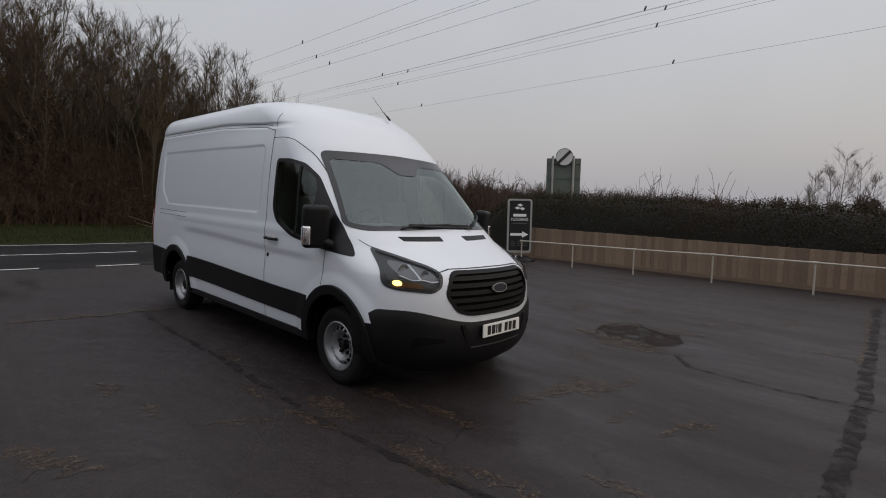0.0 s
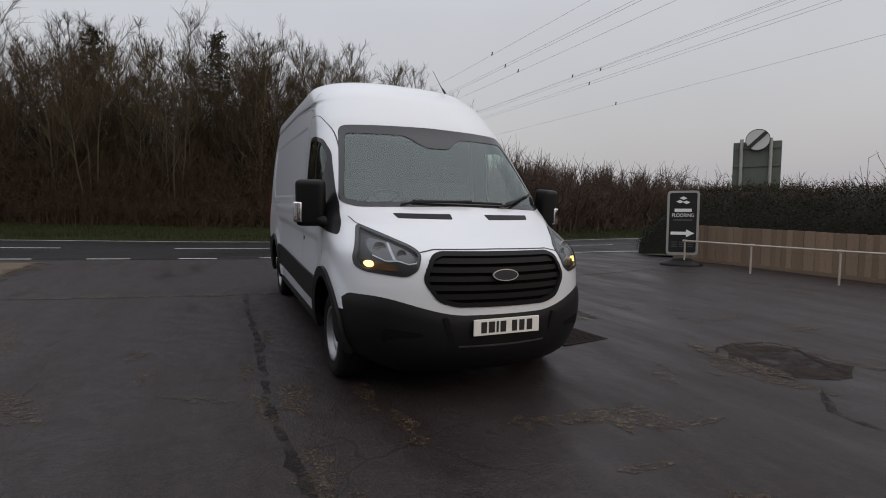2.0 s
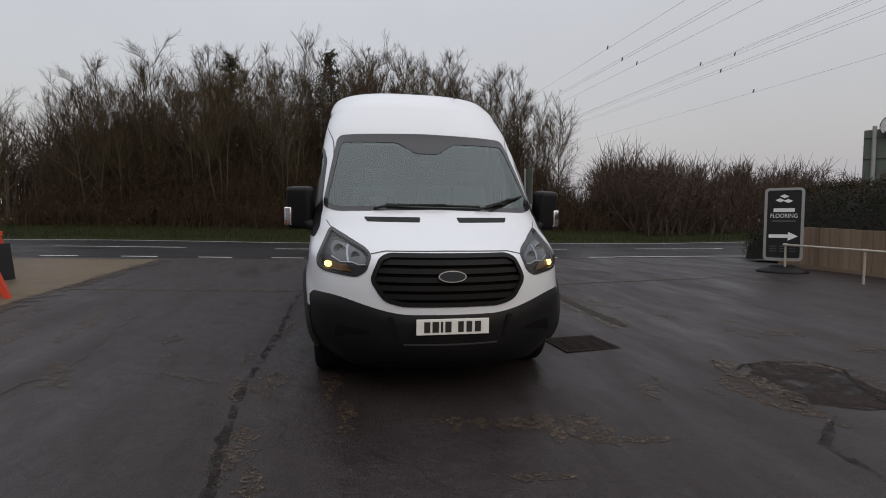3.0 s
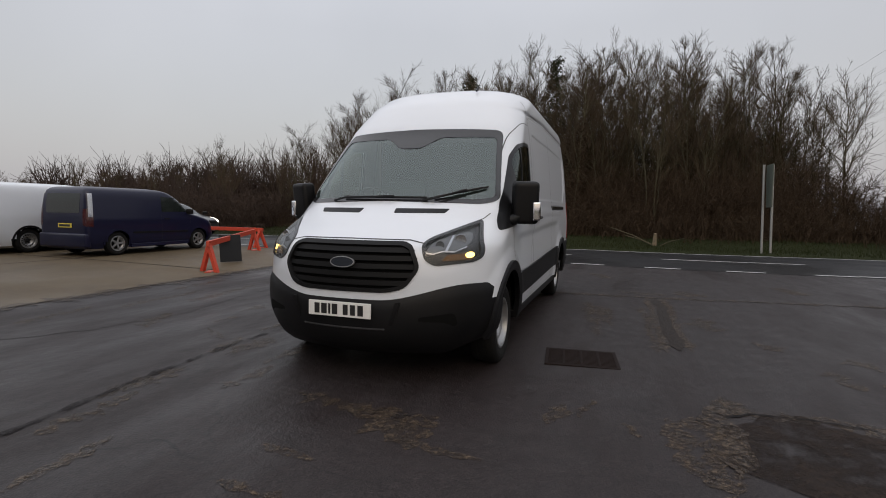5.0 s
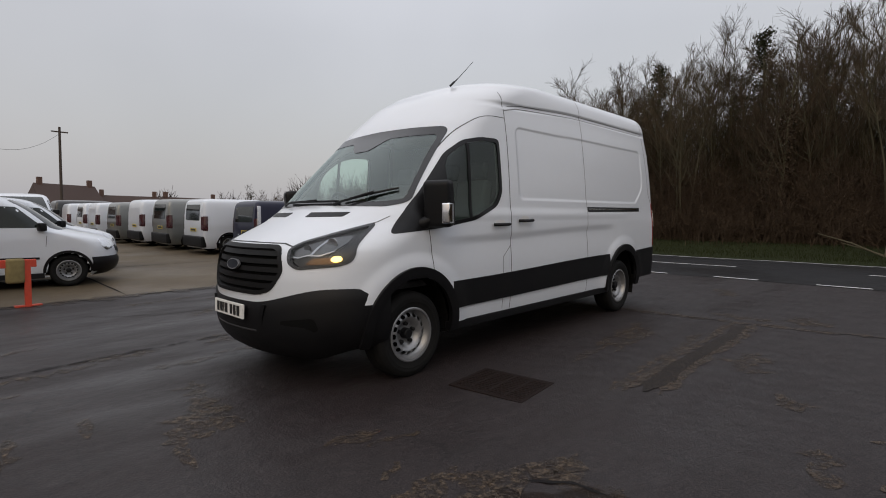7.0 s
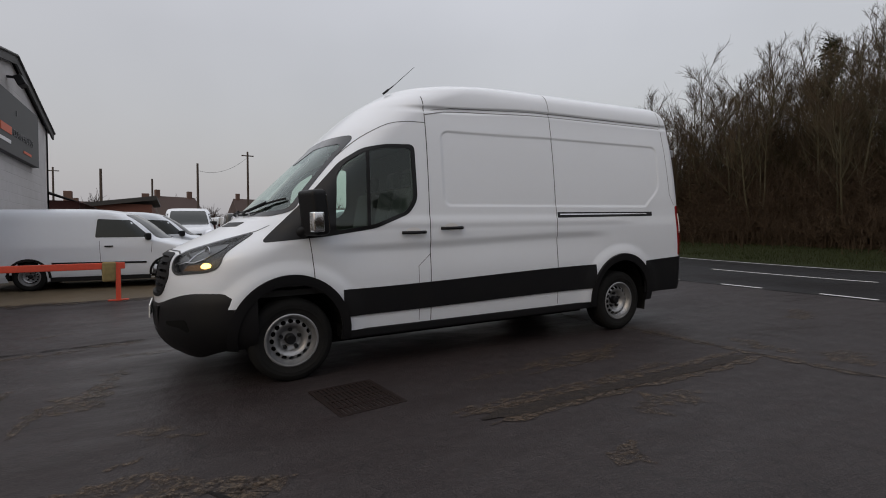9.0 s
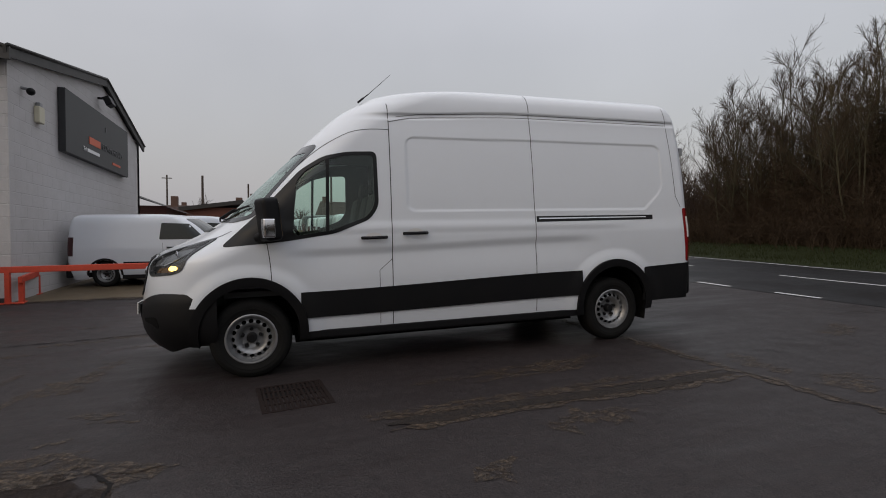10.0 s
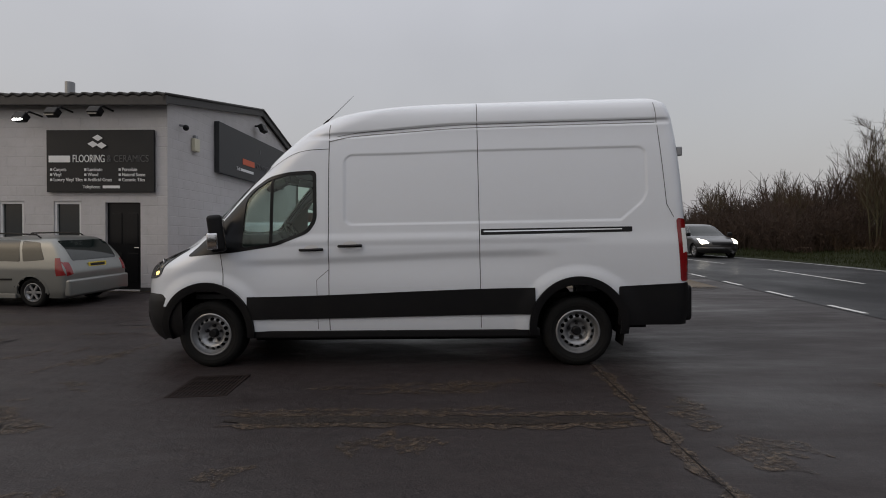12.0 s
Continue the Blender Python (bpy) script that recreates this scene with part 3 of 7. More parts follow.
def painted(name, outline, lift=0.012):
    ob = part(name, patch(outline, lay(lift), (0, 0, 1), step=0.4), LINE, None)
    return tagged(ob, "worn white painted road line", "road line", "road markings", "structure")


def bar_outline(x0, x1, y0, y1):
    return [(x0, y0), (x1, y0), (x1, y1), (x0, y1)]


for k in range(-9, 9):
    y = -4.0 + 1.73 * k
    if y < 6.5:
        painted("edge_dash", bar_outline(ROAD_NEAR - 0.05, ROAD_NEAR + 0.05, y - 0.4, y + 0.4))
for k in range(-8, 9):
    y = -1.2 + 6.05 * k
    painted("centre_dash", bar_outline(ROAD_MID - 0.05, ROAD_MID + 0.05, y - 1.75, y + 1.75))
painted("far_edge_line", bar_outline(ROAD_FAR - 0.05, ROAD_FAR + 0.05, -160, 160), 0.014)
painted("near_edge_line", bar_outline(ROAD_NEAR - 0.1, ROAD_NEAR, 6.8, 160), 0.014)
painted("near_edge_line", bar_outline(ROAD_NEAR - 0.1, ROAD_NEAR, -160, -22), 0.014)

# ---- the white panel van ----
ARCH = ((1.875, 0.40), (-1.875, 0.415))


def van_relief(x, z):
    y = 0.0
    # pressed panels of the load space
    low = 1.445 + 0.22 * max(0.0, -2.30 - x) / 0.26 if x < -2.30 else 1.445
    y -= 0.008 * smooth01(rect_depth(x, z, -2.56, 0.45, low, 2.165 + 0.012 * smooth01(-x), 0.09) / 0.015)
    # gutter step under the high roof
    if x < 1.0:
        g = 2.335 + 0.07 * smooth01((0.65 - x) / 1.5)
        y -= 0.012 * smooth01((z - g + 0.012) / 0.02) * smooth01((1.0 - x) / 0.4) - 0.014 * smooth01((z - g - 0.035) / 0.02) * smooth01((1.0 - x) / 0.4)
    # hollow along the doors and swollen arches
    fade = smooth01((1.72 - abs(x + 0.05)) / 0.45)
    crease = 1.125 + 0.06 * smooth01((1.4 - x) / 2.8)
    y -= 0.020 * smooth01((crease - z) / 0.09) * smooth01((z - 0.80) / 0.30) * fade
    for ax, az in ARCH:
        r = math.hypot(x - ax, (z - az) * 1.05)
        y += 0.022 * hump((r - 0.50) / 0.15)
    # shoulder under the windows
    y += 0.008 * hump((z - 1.30) / 0.07) * smooth01((2.2 - abs(x)) / 0.5)
    return y


van_shell = Shell(VAN_FRONT, VAN_REAR, VAN_WIDTH, VAN_NOSE, tail=0.13, n=2.3, m=2.0, relief=van_relief)
VAN_PLACE = Matrix(((0.99973, -0.00043, 0.02315, 0), (0, 0.99983, 0.01850, 0), (-0.02315, -0.01849, 0.99956, 0), (0, 0, 0, 1)))
van = thing("panel_van", "white high-roof long panel van with black lower trim, on wet asphalt", "van", VAN_PLACE)


def side_of(shell, s):
    return lambda a, b: Vector((a, s * shell.side(a, b), b))


def front_of(shell):
    return lambda a, b: Vector((shell.front(a, b), a, b))


def rear_of(shell):
    return lambda a, b: Vector((shell.rear(a, b), a, b))


def turned(poly, s):
    return [(s * a, b) for a, b in poly]


SCREEN = rounded([(-0.822, 2.085), (0, 2.105), (0.822, 2.085), (0.941, 1.4), (0.832, 1.365), (0, 1.385), (-0.832, 1.365), (-0.941, 1.4)], 0.07)
WINDOW = rounded([(2.10, 1.15), (1.77, 1.455), (1.42, 1.83), (1.22, 1.955), (1.0, 2.0), (0.73, 2.01), (0.725, 1.50), (0.81, 1.375), (1.14, 1.25), (1.57, 1.19)], 0.06)
PANE = rounded([(1.50, 1.235), (1.46, 1.72), (1.38, 1.82), (1.2, 1.925), (1.0, 1.965), (0.765, 1.975), (0.765, 1.51), (0.84, 1.40), (1.15, 1.285)], 0.05)
DOOR = [(0.615, 0.40), (0.60, 2.22), (0.9, 2.20), (1.15, 2.09), (1.45, 1.86), (1.84, 1.44), (1.72, 1.2), (1.70, 1.03), (1.68, 0.80), (1.55, 0.70), (1.40, 0.60), (1.33, 0.40)]
SLIDER = [(-0.915, 0.40), (0.612, 0.40), (0.595, 2.32), (-0.905, 2.395)]
LAMP = rounded([(0.564, 1.06), (0.601, 1.1), (0.731, 1.167), (0.865, 1.235), (0.953, 1.02), (0.946, 0.96), (0.899, 0.935), (0.669, 0.91), (0.601, 0.95)], 0.03)
GRILLE = rounded([(-0.437, 1.075), (0.437, 1.075), (0.506, 1.045), (0.575, 0.89), (0.479, 0.745), (0.351, 0.71), (-0.351, 0.71), (-0.479, 0.745), (-0.575, 0.89), (-0.506, 1.045)], 0.05)
DOORTOP = curve([(0.60, 2.225), (0.75, 2.222), (0.9, 2.205), (1.15, 2.095), (1.45, 1.865), (1.84, 1.445), (1.9, 1.385)])
GUTTER = curve([(-2.66, 2.412), (-0.9, 2.408), (-0.1, 2.375), (0.4, 2.345), (0.60, 2.30)])
HOOD = [(-0.572, 1.07), (0.572, 1.07), (0.728, 1.185), (0.894, 1.33), (0.832, 1.37), (0, 1.39), (-0.832, 1.37), (-0.894, 1.33), (-0.728, 1.185)]
screen_hole, pane_hole = grown(SCREEN, -0.012), grown(PANE, 0.012)
lamp_hole, grille_hole = grown(LAMP, -0.004), grown(GRILLE, -0.005)


def van_sort(x, y, z):
    if any(math.hypot(x - ax, z - az) < 0.445 for ax, az in ARCH) and abs(y) > 0.5:
        return None
    if x > 0.9 and inside(screen_hole, y, z) and x > van_shell.front(y, z) - 0.03:
        return None
    if abs(y) > 0.8 and inside(pane_hole, x, z):
        return None
    if x > 1.9 and (inside(lamp_hole, abs(y), z) or inside(grille_hole, y, z)):
        return None
    if z > 1.07 and x > 1.9 and inside(HOOD, y, z):
        return "bonnet"
    if abs(y) > 0.75 and inside(DOOR, x, z):
        return "cab_door_near" if y > 0 else "cab_door_off"
    if y > 0.75 and inside(SLIDER, x, z):
        return "sliding_door"
    if z < 0.385 or (x > 1.95 and z < 0.64) or (x < -2.3 and z < 0.47):
        return None
    return "body"


van_z = list(np.arange(0.365, 1.0, 0.014)) + list(np.arange(1.0, 1.42, 0.011)) + list(np.arange(1.42, 2.5, 0.012)) + list(np.arange(2.5, 2.7, 0.011)) + list(np.arange(2.7, 2.744, 0.006)) + [2.745]
for name, (v, f, nv) in split_skin(*skin(van_shell, van_z, 54, 300, 12), van_sort).items():
    finish({"cab_door_near": "cab_door", "cab_door_off": "cab_door"}.get(name, name), v, f, WHITE, van, {"sliding_door": "white side sliding door"}.get(name, ""), True, nv)

front, FWD = front_of(van_shell), (1, 0, 0.3)
# windscreen with its dark border
part("windscreen", patch(grown(SCREEN, -0.008), front, FWD, 0.001, 0.05), GLASS, van, "tinted laminated windscreen", True)
band = rounded([(-0.788, 2.005), (-0.27, 2.005), (-0.11, 1.895), (0.11, 1.895), (0.27, 2.005), (0.788, 2.005), (0.906, 1.425), (0.749, 1.402), (0, 1.425), (-0.749, 1.402), (-0.906, 1.425)], 0.045)
part("windscreen_border", patch(SCREEN, front, FWD, 0.005, 0.04, holes=[band], rim=0.02), FRIT, van, "black ceramic windscreen border", True)
# bonnet and nose
part("bonnet_gap", joined(ribbon([(-0.57, 1.065), (-0.46, 1.088), (0, 1.092), (0.46, 1.088), (0.57, 1.065)], 0.007, front, FWD),
                          *[ribbon([(s * 0.57, 1.065), (s * 0.73, 1.175), (s * 0.868, 1.245), (s * 0.935, 1.33)], 0.007, front, FWD) for s in (1, -1)]), GAP, van)
for s in (1, -1):
    part("bonnet_vent", patch(rounded([(s * 0.15, 1.322), (s * 0.60, 1.322), (s * 0.575, 1.287), (s * 0.16, 1.284)], 0.01), front, FWD, 0.003, 0.03, rim=0.008), BLACK, van, "black slotted bonnet air vent", True)
    # wiper arm and blade, parked low on the glass
    a0, a1, b0, b1 = (0.44, 0.84, 1.405, 1.500) if s > 0 else (-0.42, 0.38, 1.410, 1.402)
    blade = [front(a0 + (a1 - a0) * k / 8, b0 + (b1 - b0) * k / 8) + Vector((0.018, 0, 0.014)) for k in range(9)]
    wiper = new("wiper")
    wiper.parent = van
    part("wiper_blade", tube(bmesh.new(), blade, 0.010, 6), BLACK, wiper)
    part("wiper_arm", tube(bmesh.new(), [front(a0 - 0.10, 1.388) + Vector((0.02, 0, 0.002)), front(a0 + 0.02, 1.395) + Vector((0.035, 0, 0.02)), blade[5] + Vector((0.012, 0, 0.010))], 0.010, 6), BLACK, wiper)
    # headlamp: housing, reflectors, indicator and lens
    lamp = new("headlamp")
    lamp.parent = van
    lamp["label"] = "clear headlamp with lit amber indicator"
    pl = turned(LAMP, s)
    part("housing", patch(pl, lambda a, b: front(a, b) - Vector((0.045, 0, 0)), FWD, 0, 0.03), HOUSING, lamp, smooth=True)
    part("bezel", patch(grown(pl, 0.007), front, FWD, 0.006, 0.02, holes=[grown(pl, -0.014)], rim=0.03), HOUSING, lamp, smooth=True)
    part("lens", patch(grown(pl, 0.003), front, FWD, 0.008, 0.03), LENS, lamp, smooth=True)
    for a, b, r, material, name in ((0.674, 1.050, 0.034, LAMPFACE, "main_beam_reflector"), (0.790, 1.085, 0.046, LAMPSILVER, "dipped_beam_reflector")):
        at = front(s * a, b) + Vector((-0.022, 0, 0))
        bm = bmesh.new()
        lathe(bm, [(r, -0.004), (r * 0.96, 0.002), (r * 0.6, -0.002), (r * 0.25, -0.004), (0.0001, -0.003)], 20, "x")
        bmesh.ops.rotate(bm, verts=bm.verts, cent=(0, 0, 0), matrix=Euler((0, 0, s * 0.35)).to_matrix())
        bmesh.ops.translate(bm, verts=bm.verts, vec=at)
        part(name, bm, material, lamp, smooth=True)
    cluster = rounded([(0.592, 1.005), (0.612, 1.062), (0.720, 1.125), (0.828, 1.150), (0.862, 1.105), (0.846, 1.045), (0.775, 1.010), (0.700, 1.012), (0.640, 0.992)], 0.025)
    part("reflector_frame", patch(turned(cluster, s), lambda a, b: front(a, b) - Vector((0.03, 0, 0)), FWD, 0, 0.03, rim=0.01), LAMPFACE, lamp, smooth=True)
    part("trim_line", ribbon([(s * a, b) for a, b in ((0.588, 1.010), (0.592, 0.998), (0.640, 0.988), (0.700, 1.007), (0.775, 1.004), (0.846, 1.040))], 0.009, lambda a, b: front(a, b) - Vector((0.022, 0, 0)), FWD), LAMPSILVER, lamp, "bright line under the reflectors")
    part("divider", ribbon([(s * 0.722, 1.012), (s * 0.732, 1.06), (s * 0.728, 1.12)], 0.016, lambda a, b: front(a, b) - Vector((0.022, 0, 0)), FWD), LAMPSILVER, lamp)
    part("indicator", patch([(s * (0.876 + 0.026 * math.cos(t)), 0.982 + 0.022 * math.sin(t)) for t in np.linspace(0, 2 * math.pi, 17)[:-1]], lambda a, b: front(a, b) - Vector((0.012, 0, 0)), FWD, 0, 0.02, rim=0.02), AMBER, lamp, "lit amber bulb", True)
    part("amber_reflector", patch(turned(rounded([(0.70, 0.938), (0.888, 0.948), (0.893, 0.998), (0.732, 0.982)], 0.01), s), lambda a, b: front(a, b) - Vector((0.022, 0, 0)), FWD, 0, 0.03, rim=0.01), AMBERDIM, lamp, smooth=True)
# grille with five bars, and a plain oval badge
grille = new("grille")
grille.parent = van
part("grille_back", patch(GRILLE, lambda a, b: front(a, b) - Vector((0.05, 0, 0)), FWD, 0, 0.06), DARK, grille)
part("grille_frame", patch(GRILLE, front, FWD, 0.008, 0.04, holes=[grown(GRILLE, -0.028)], rim=0.06), BARS, grille, smooth=True)
for k, z in enumerate((1.018, 0.958, 0.898, 0.838, 0.778)):
    w = 0.487 + 0.05 * (1 - abs(z - 0.89) / 0.17)
    bar = rounded([(-w, z - 0.018), (w, z - 0.018), (w, z + 0.018), (-w, z + 0.018)], 0.012)
    part("grille_bar", patch(bar, lambda a, b: front(a, b) - Vector((0.012, 0, 0)), FWD, 0, 0.04, rim=0.025), BARS, grille, smooth=True)
oval = [(0.100 * math.cos(t), 0.922 + 0.040 * math.sin(t)) for t in np.linspace(0, 2 * math.pi, 33)[:-1]]
inner = [(0.093 * math.cos(t), 0.922 + 0.034 * math.sin(t)) for t in np.linspace(0, 2 * math.pi, 33)[:-1]]
badge = part("badge", patch(oval, front, FWD, 0.016, 0.03, holes=[inner], rim=0.02), STEEL, van, "plain chrome-rimmed dark oval badge", True)
part("badge_face", patch(inner, front, FWD, 0.014, 0.03), mat("badge_dark", (0.012, 0.015, 0.022), 0.5, spec=0.25), badge, smooth=True)


def bumper_top(y):
    return 0.668 + 0.105 * smooth01((abs(y) - 0.28) / 0.62)


def wrap(shell, z, s, end, n):
    """Points on half of the nose's outline at z, from the middle back to x = end on the side s."""
    xf, xr, w, length, tail, m = shell.slice(z)
    out = []
    for i in range(n + 1):
        a = math.pi / 2 * i / n
        x, y = xf - length + length * max(math.cos(a), 0) ** (2 / shell.n), w * math.sin(a) ** (2 / m)
        if x < end:
            u = max((end - xf + length) / length, 0) if end > xf - length else 0
            x, y = end, w * max(1 - u ** shell.n, 0) ** (1 / m)
        out.append((x, s * y))
    return out


def wrapped(shell, low, high, end, offset, n=26, rows=10, bulge=0.0, low_at=None):
    """A band round the nose, such as a bumper."""
    bm, grid = bmesh.new(), []
    for j in range(rows + 1):
        t = j / rows
        base = wrap(shell, low + (high(0.6) - low) * t, -1, end, n)[::-1] + wrap(shell, low + (high(0.6) - low) * t, 1, end, n)[1:]
        row = []
        for x, y in base:
            lo = low_at(y) if low_at else low
            z = lo + (high(y) - lo) * t
            nx, ny = (x - end + 0.3), y * 0.8
            k = (offset + bulge * math.sin(math.pi * min(max(t, 0), 1)) ** 0.6 if 0 < j < rows else offset - 0.012) / math.hypot(nx, ny)
            row.append(bm.verts.new((x + nx * k, y + ny * k, z)))
        grid.append(row)
    for a, b in zip(grid, grid[1:]):
        for i in range(len(a) - 1):
            if (a[i].co - a[i + 1].co).length > 1e-5:
                bm.faces.new((a[i], a[i + 1], b[i + 1], b[i]))
    bmesh.ops.remove_doubles(bm, verts=bm.verts, dist=1e-4)
    bmesh.ops.recalc_face_normals(bm, faces=bm.faces)
    bm.normal_update()
    if sum(f.normal.x for f in bm.faces) < 0:
        bmesh.ops.reverse_faces(bm, faces=bm.faces)
    return bm


part("front_bumper", wrapped(van_shell, 0.30, bumper_top, 2.13, 0.008, bulge=0.012, low_at=lambda y: 0.225 + 0.085 * smooth01((abs(y) - 0.66) / 0.30)), BLACK, van, "black textured plastic front bumper", True)
bump = lambda a, b: front(a, b) + Vector((0.026, 0, 0))
part("lower_grille", patch(rounded([(-0.36, 0.50), (0.36, 0.50), (0.30, 0.40), (-0.30, 0.40)], 0.03), bump, FWD, 0, 0.05, rim=0.02), DARK, van)
part("lower_grille_strip", patch(rounded([(-0.34, 0.452), (0.34, 0.452), (0.335, 0.438), (-0.335, 0.438)], 0.004), bump, FWD, 0.012, 0.05, rim=0.01), mat("dull_strip", (0.06, 0.06, 0.065), 0.45), van, "dull grey strip across the lower grille")
for s in (1, -1):
    part("fog_recess", patch(turned(rounded([(0.56, 0.535), (0.80, 0.565), (0.82, 0.47), (0.60, 0.42)], 0.03), s), lambda a, b: front(a, b) + Vector((0.022, s * 0.008, 0)), FWD, 0, 0.04, rim=0.01), DARK, van)
    part("bumper_crease", patch(turned(rounded([(0.42, 0.645), (0.455, 0.645), (0.365, 0.36), (0.335, 0.36)], 0.008), s), bump, FWD, 0.004, 0.04, rim=0.02), BLACK, van, smooth=True)
plate = part("number_plate", box(bmesh.new(), (0.012, 0.52, 0.111), (2.904, 0, 0.578), Euler((0, radians(-2), 0)).to_matrix(), 0.004), PLATEWHITE, van, "white front plate with plain dark bars")
for k, (y, w) in enumerate(((-0.185, 0.042), (-0.125, 0.046), (-0.080, 0.016), (-0.035, 0.044), (0.055, 0.040), (0.115, 0.040), (0.178, 0.044))):
    part("plate_bar", box(bmesh.new(), (0.004, w, 0.076), (2.912, y, 0.578)), MARK, plate)

for s in (1, -1):
    side, OUT = side_of(van_shell, s), (0, s, 0)
    # cab window
    part("window_surround", patch(WINDOW, side, OUT, 0.003, 0.04, holes=[PANE], rim=0.015), GLOSSBLACK, van, "black cab window surround and mirror sail", True)
    part("cab_window", patch(grown(PANE, 0.006), side, OUT, -0.004, 0.05), SIDEGLASS, van, "green-tinted cab window", True)
    part("window_divider", patch([(1.185, 1.275), (1.215, 1.275), (1.195, 1.925), (1.165, 1.925)], side, OUT, 0.004, 0.05, rim=0.01), BLACK, van)
    # dark lining of the cab's side
    part("cab_lining", patch([(0.47, 0.78), (0.47, 2.14), (0.95, 2.10), (1.2, 1.99), (1.45, 1.80), (1.78, 1.45), (1.98, 1.24), (2.0, 0.78)], side, OUT, -0.035, 0.06, holes=[grown(PANE, 0.0)]), LINER, van, smooth=True)
    # gaps between panels
    gaps = [ribbon([(0.615 - 0.015 * min(1.0, (z - 0.385) / 1.9), z) for z in np.arange(0.385, 2.49, 0.025)], 0.008, side, OUT), ribbon([(x, DOORTOP(x)) for x in np.linspace(0.60, 1.88, 22)], 0.006, side, OUT),
            ribbon([(1.69 + 0.035 * ((z - 0.80) / 0.4) ** 2, z) for z in np.arange(0.80, 1.21, 0.025)], 0.007, side, OUT), ribbon([(-2.66, 2.62), (-2.735, 1.6), (-2.80, 1.47)], 0.006, side, OUT)]
    if s > 0:
        gaps += [ribbon([(-0.915 + 0.006 * (z - 0.4), z) for z in np.arange(0.40, 2.70, 0.025)], 0.007, side, OUT), ribbon([(0.735, 0.40), (0.735, 0.90), (0.615, 1.0)], 0.005, side, OUT)]
    for bm in gaps:
        part("panel_gap", bm, GAP, van)
    part("gutter", joined(ribbon([(x, GUTTER(x)) for x in np.linspace(0.60, -2.66, 16)], 0.010, side, OUT, 0.002), ribbon([(x, GUTTER(x) + 0.034) for x in np.linspace(0.52, -2.66, 16)], 0.006, side, OUT, 0.002)),
         mat("gutter_grey", (0.16, 0.16, 0.165), 0.6), van)
    # black rubbing strip, sill and arch trims
    def strip_low(x):
        return 0.505 + 0.03 * smooth01((1.3 - x) / 2.6)

    def strip_high(x):
        return 0.735 + 0.062 * smooth01((1.4 - x) / 2.8)
    xs = list(np.linspace(1.45, -1.45, 25))
    part("rubbing_strip", patch([(x, strip_low(x)) for x in xs] + [(x, strip_high(x)) for x in xs[::-1]], side, OUT, 0.016, 0.06, rim=0.016), BLACK, van, "black plastic rubbing strip along the flank", True)
    part("rear_corner_trim", patch(rounded([(-2.26, 0.80), (-2.26, 0.42), (-2.93, 0.42), (-2.93, 0.83)], 0.02), side, OUT, 0.014, 0.05, rim=0.014), BLACK, van, "", True)
    bm = bmesh.new()
    box(bm, (2.95, 0.07, 0.075), (-0.02, s * 0.99, 0.345), None, 0.012)
    part("sill", bm, BLACK, van, "black side sill")
    for ax, az in ARCH:
        ring = [(ax + 0.415 * math.cos(t), az + 0.415 * math.sin(t)) for t in np.linspace(-0.2, math.pi + 0.2, 34)]
        outer = [(ax + 0.485 * math.cos(t), az + 0.49 * math.sin(t)) for t in np.linspace(math.pi + 0.15, -0.15, 34)]
        part("arch_trim", patch(ring + outer, side, OUT, 0.024, 0.035, rim=0.05), BLACK, van, "black wheel arch trim", True)
        bm = bmesh.new()
        rows = []
        for t in np.linspace(-0.25, math.pi + 0.25, 22):
            rows.append([bm.verts.new((ax + 0.43 * math.cos(t), s * y, az + 0.43 * math.sin(t))) for y in (0.98, 0.45)])
        for a, b in zip(rows, rows[1:]):
            bm.faces.new((a[0], a[1], b[1], b[0]))
        part("arch_liner", bm, DARK, van)
        wheel(van, (ax, s * 0.89, 0.345), s)
    bm = bmesh.new()
    box(bm, (0.012, 0.24, 0.26), (-2.33, s * 0.87, 0.33), Euler((0, radians(-8), 0)).to_matrix(), 0.004)
    part("mud_flap", bm, RUBBER, van)
    # door handles
    for x, z in ((0.78, 1.205),) + (((0.385, 1.238),) if s > 0 else ()):
        y = van_shell.side(x, z)
        # flat patch, its grey standing for the shade in the handle's cup
        part("handle_cup", patch([(x + 0.075 * math.cos(t), z + 0.012 + 0.036 * math.sin(t)) for t in np.linspace(0, 2 * math.pi, 21)[:-1]], side, OUT, 0.002, 0.03), mat("cup_shade", (0.6, 0.6, 0.6), 0.35), van, smooth=True)
        bm = bmesh.new()
        tube(bm, [(x + 0.115, s * (y + 0.012), z), (x + 0.09, s * (y + 0.04), z), (x, s * (y + 0.046), z), (x - 0.09, s * (y + 0.04), z + 0.002), (x - 0.115, s * (y + 0.012), z + 0.002)], 0.015, 8)
        part("door_handle", bm, BLACK, van, "black pull handle", True)
    if s < 0:
        part("door_lock", patch([(0.66 + 0.022 * math.cos(t), 1.03 + 0.022 * math.sin(t)) for t in np.linspace(0, 2 * math.pi, 13)[:-1]], side, OUT, 0.004, 0.03, rim=0.004), BLACK, van)
        for z in (1.36, 1.30):
            # flat grey strips paint the shade of the pressed swage lines
            part("swage_line", ribbon([(-1.55, z), (-2.6, z + 0.01)], 0.008, side, OUT, 0.002), mat("gutter_grey", (0.16, 0.16, 0.165), 0.6), van)
    else:
        rail = part("slide_rail", patch(rounded([(-0.925, 1.325), (-2.40, 1.335), (-2.40, 1.385), (-0.925, 1.385)], 0.008), side, OUT, 0.003, 0.06, rim=0.004), GLOSSBLACK, van, "sliding door rail with a bright strip")
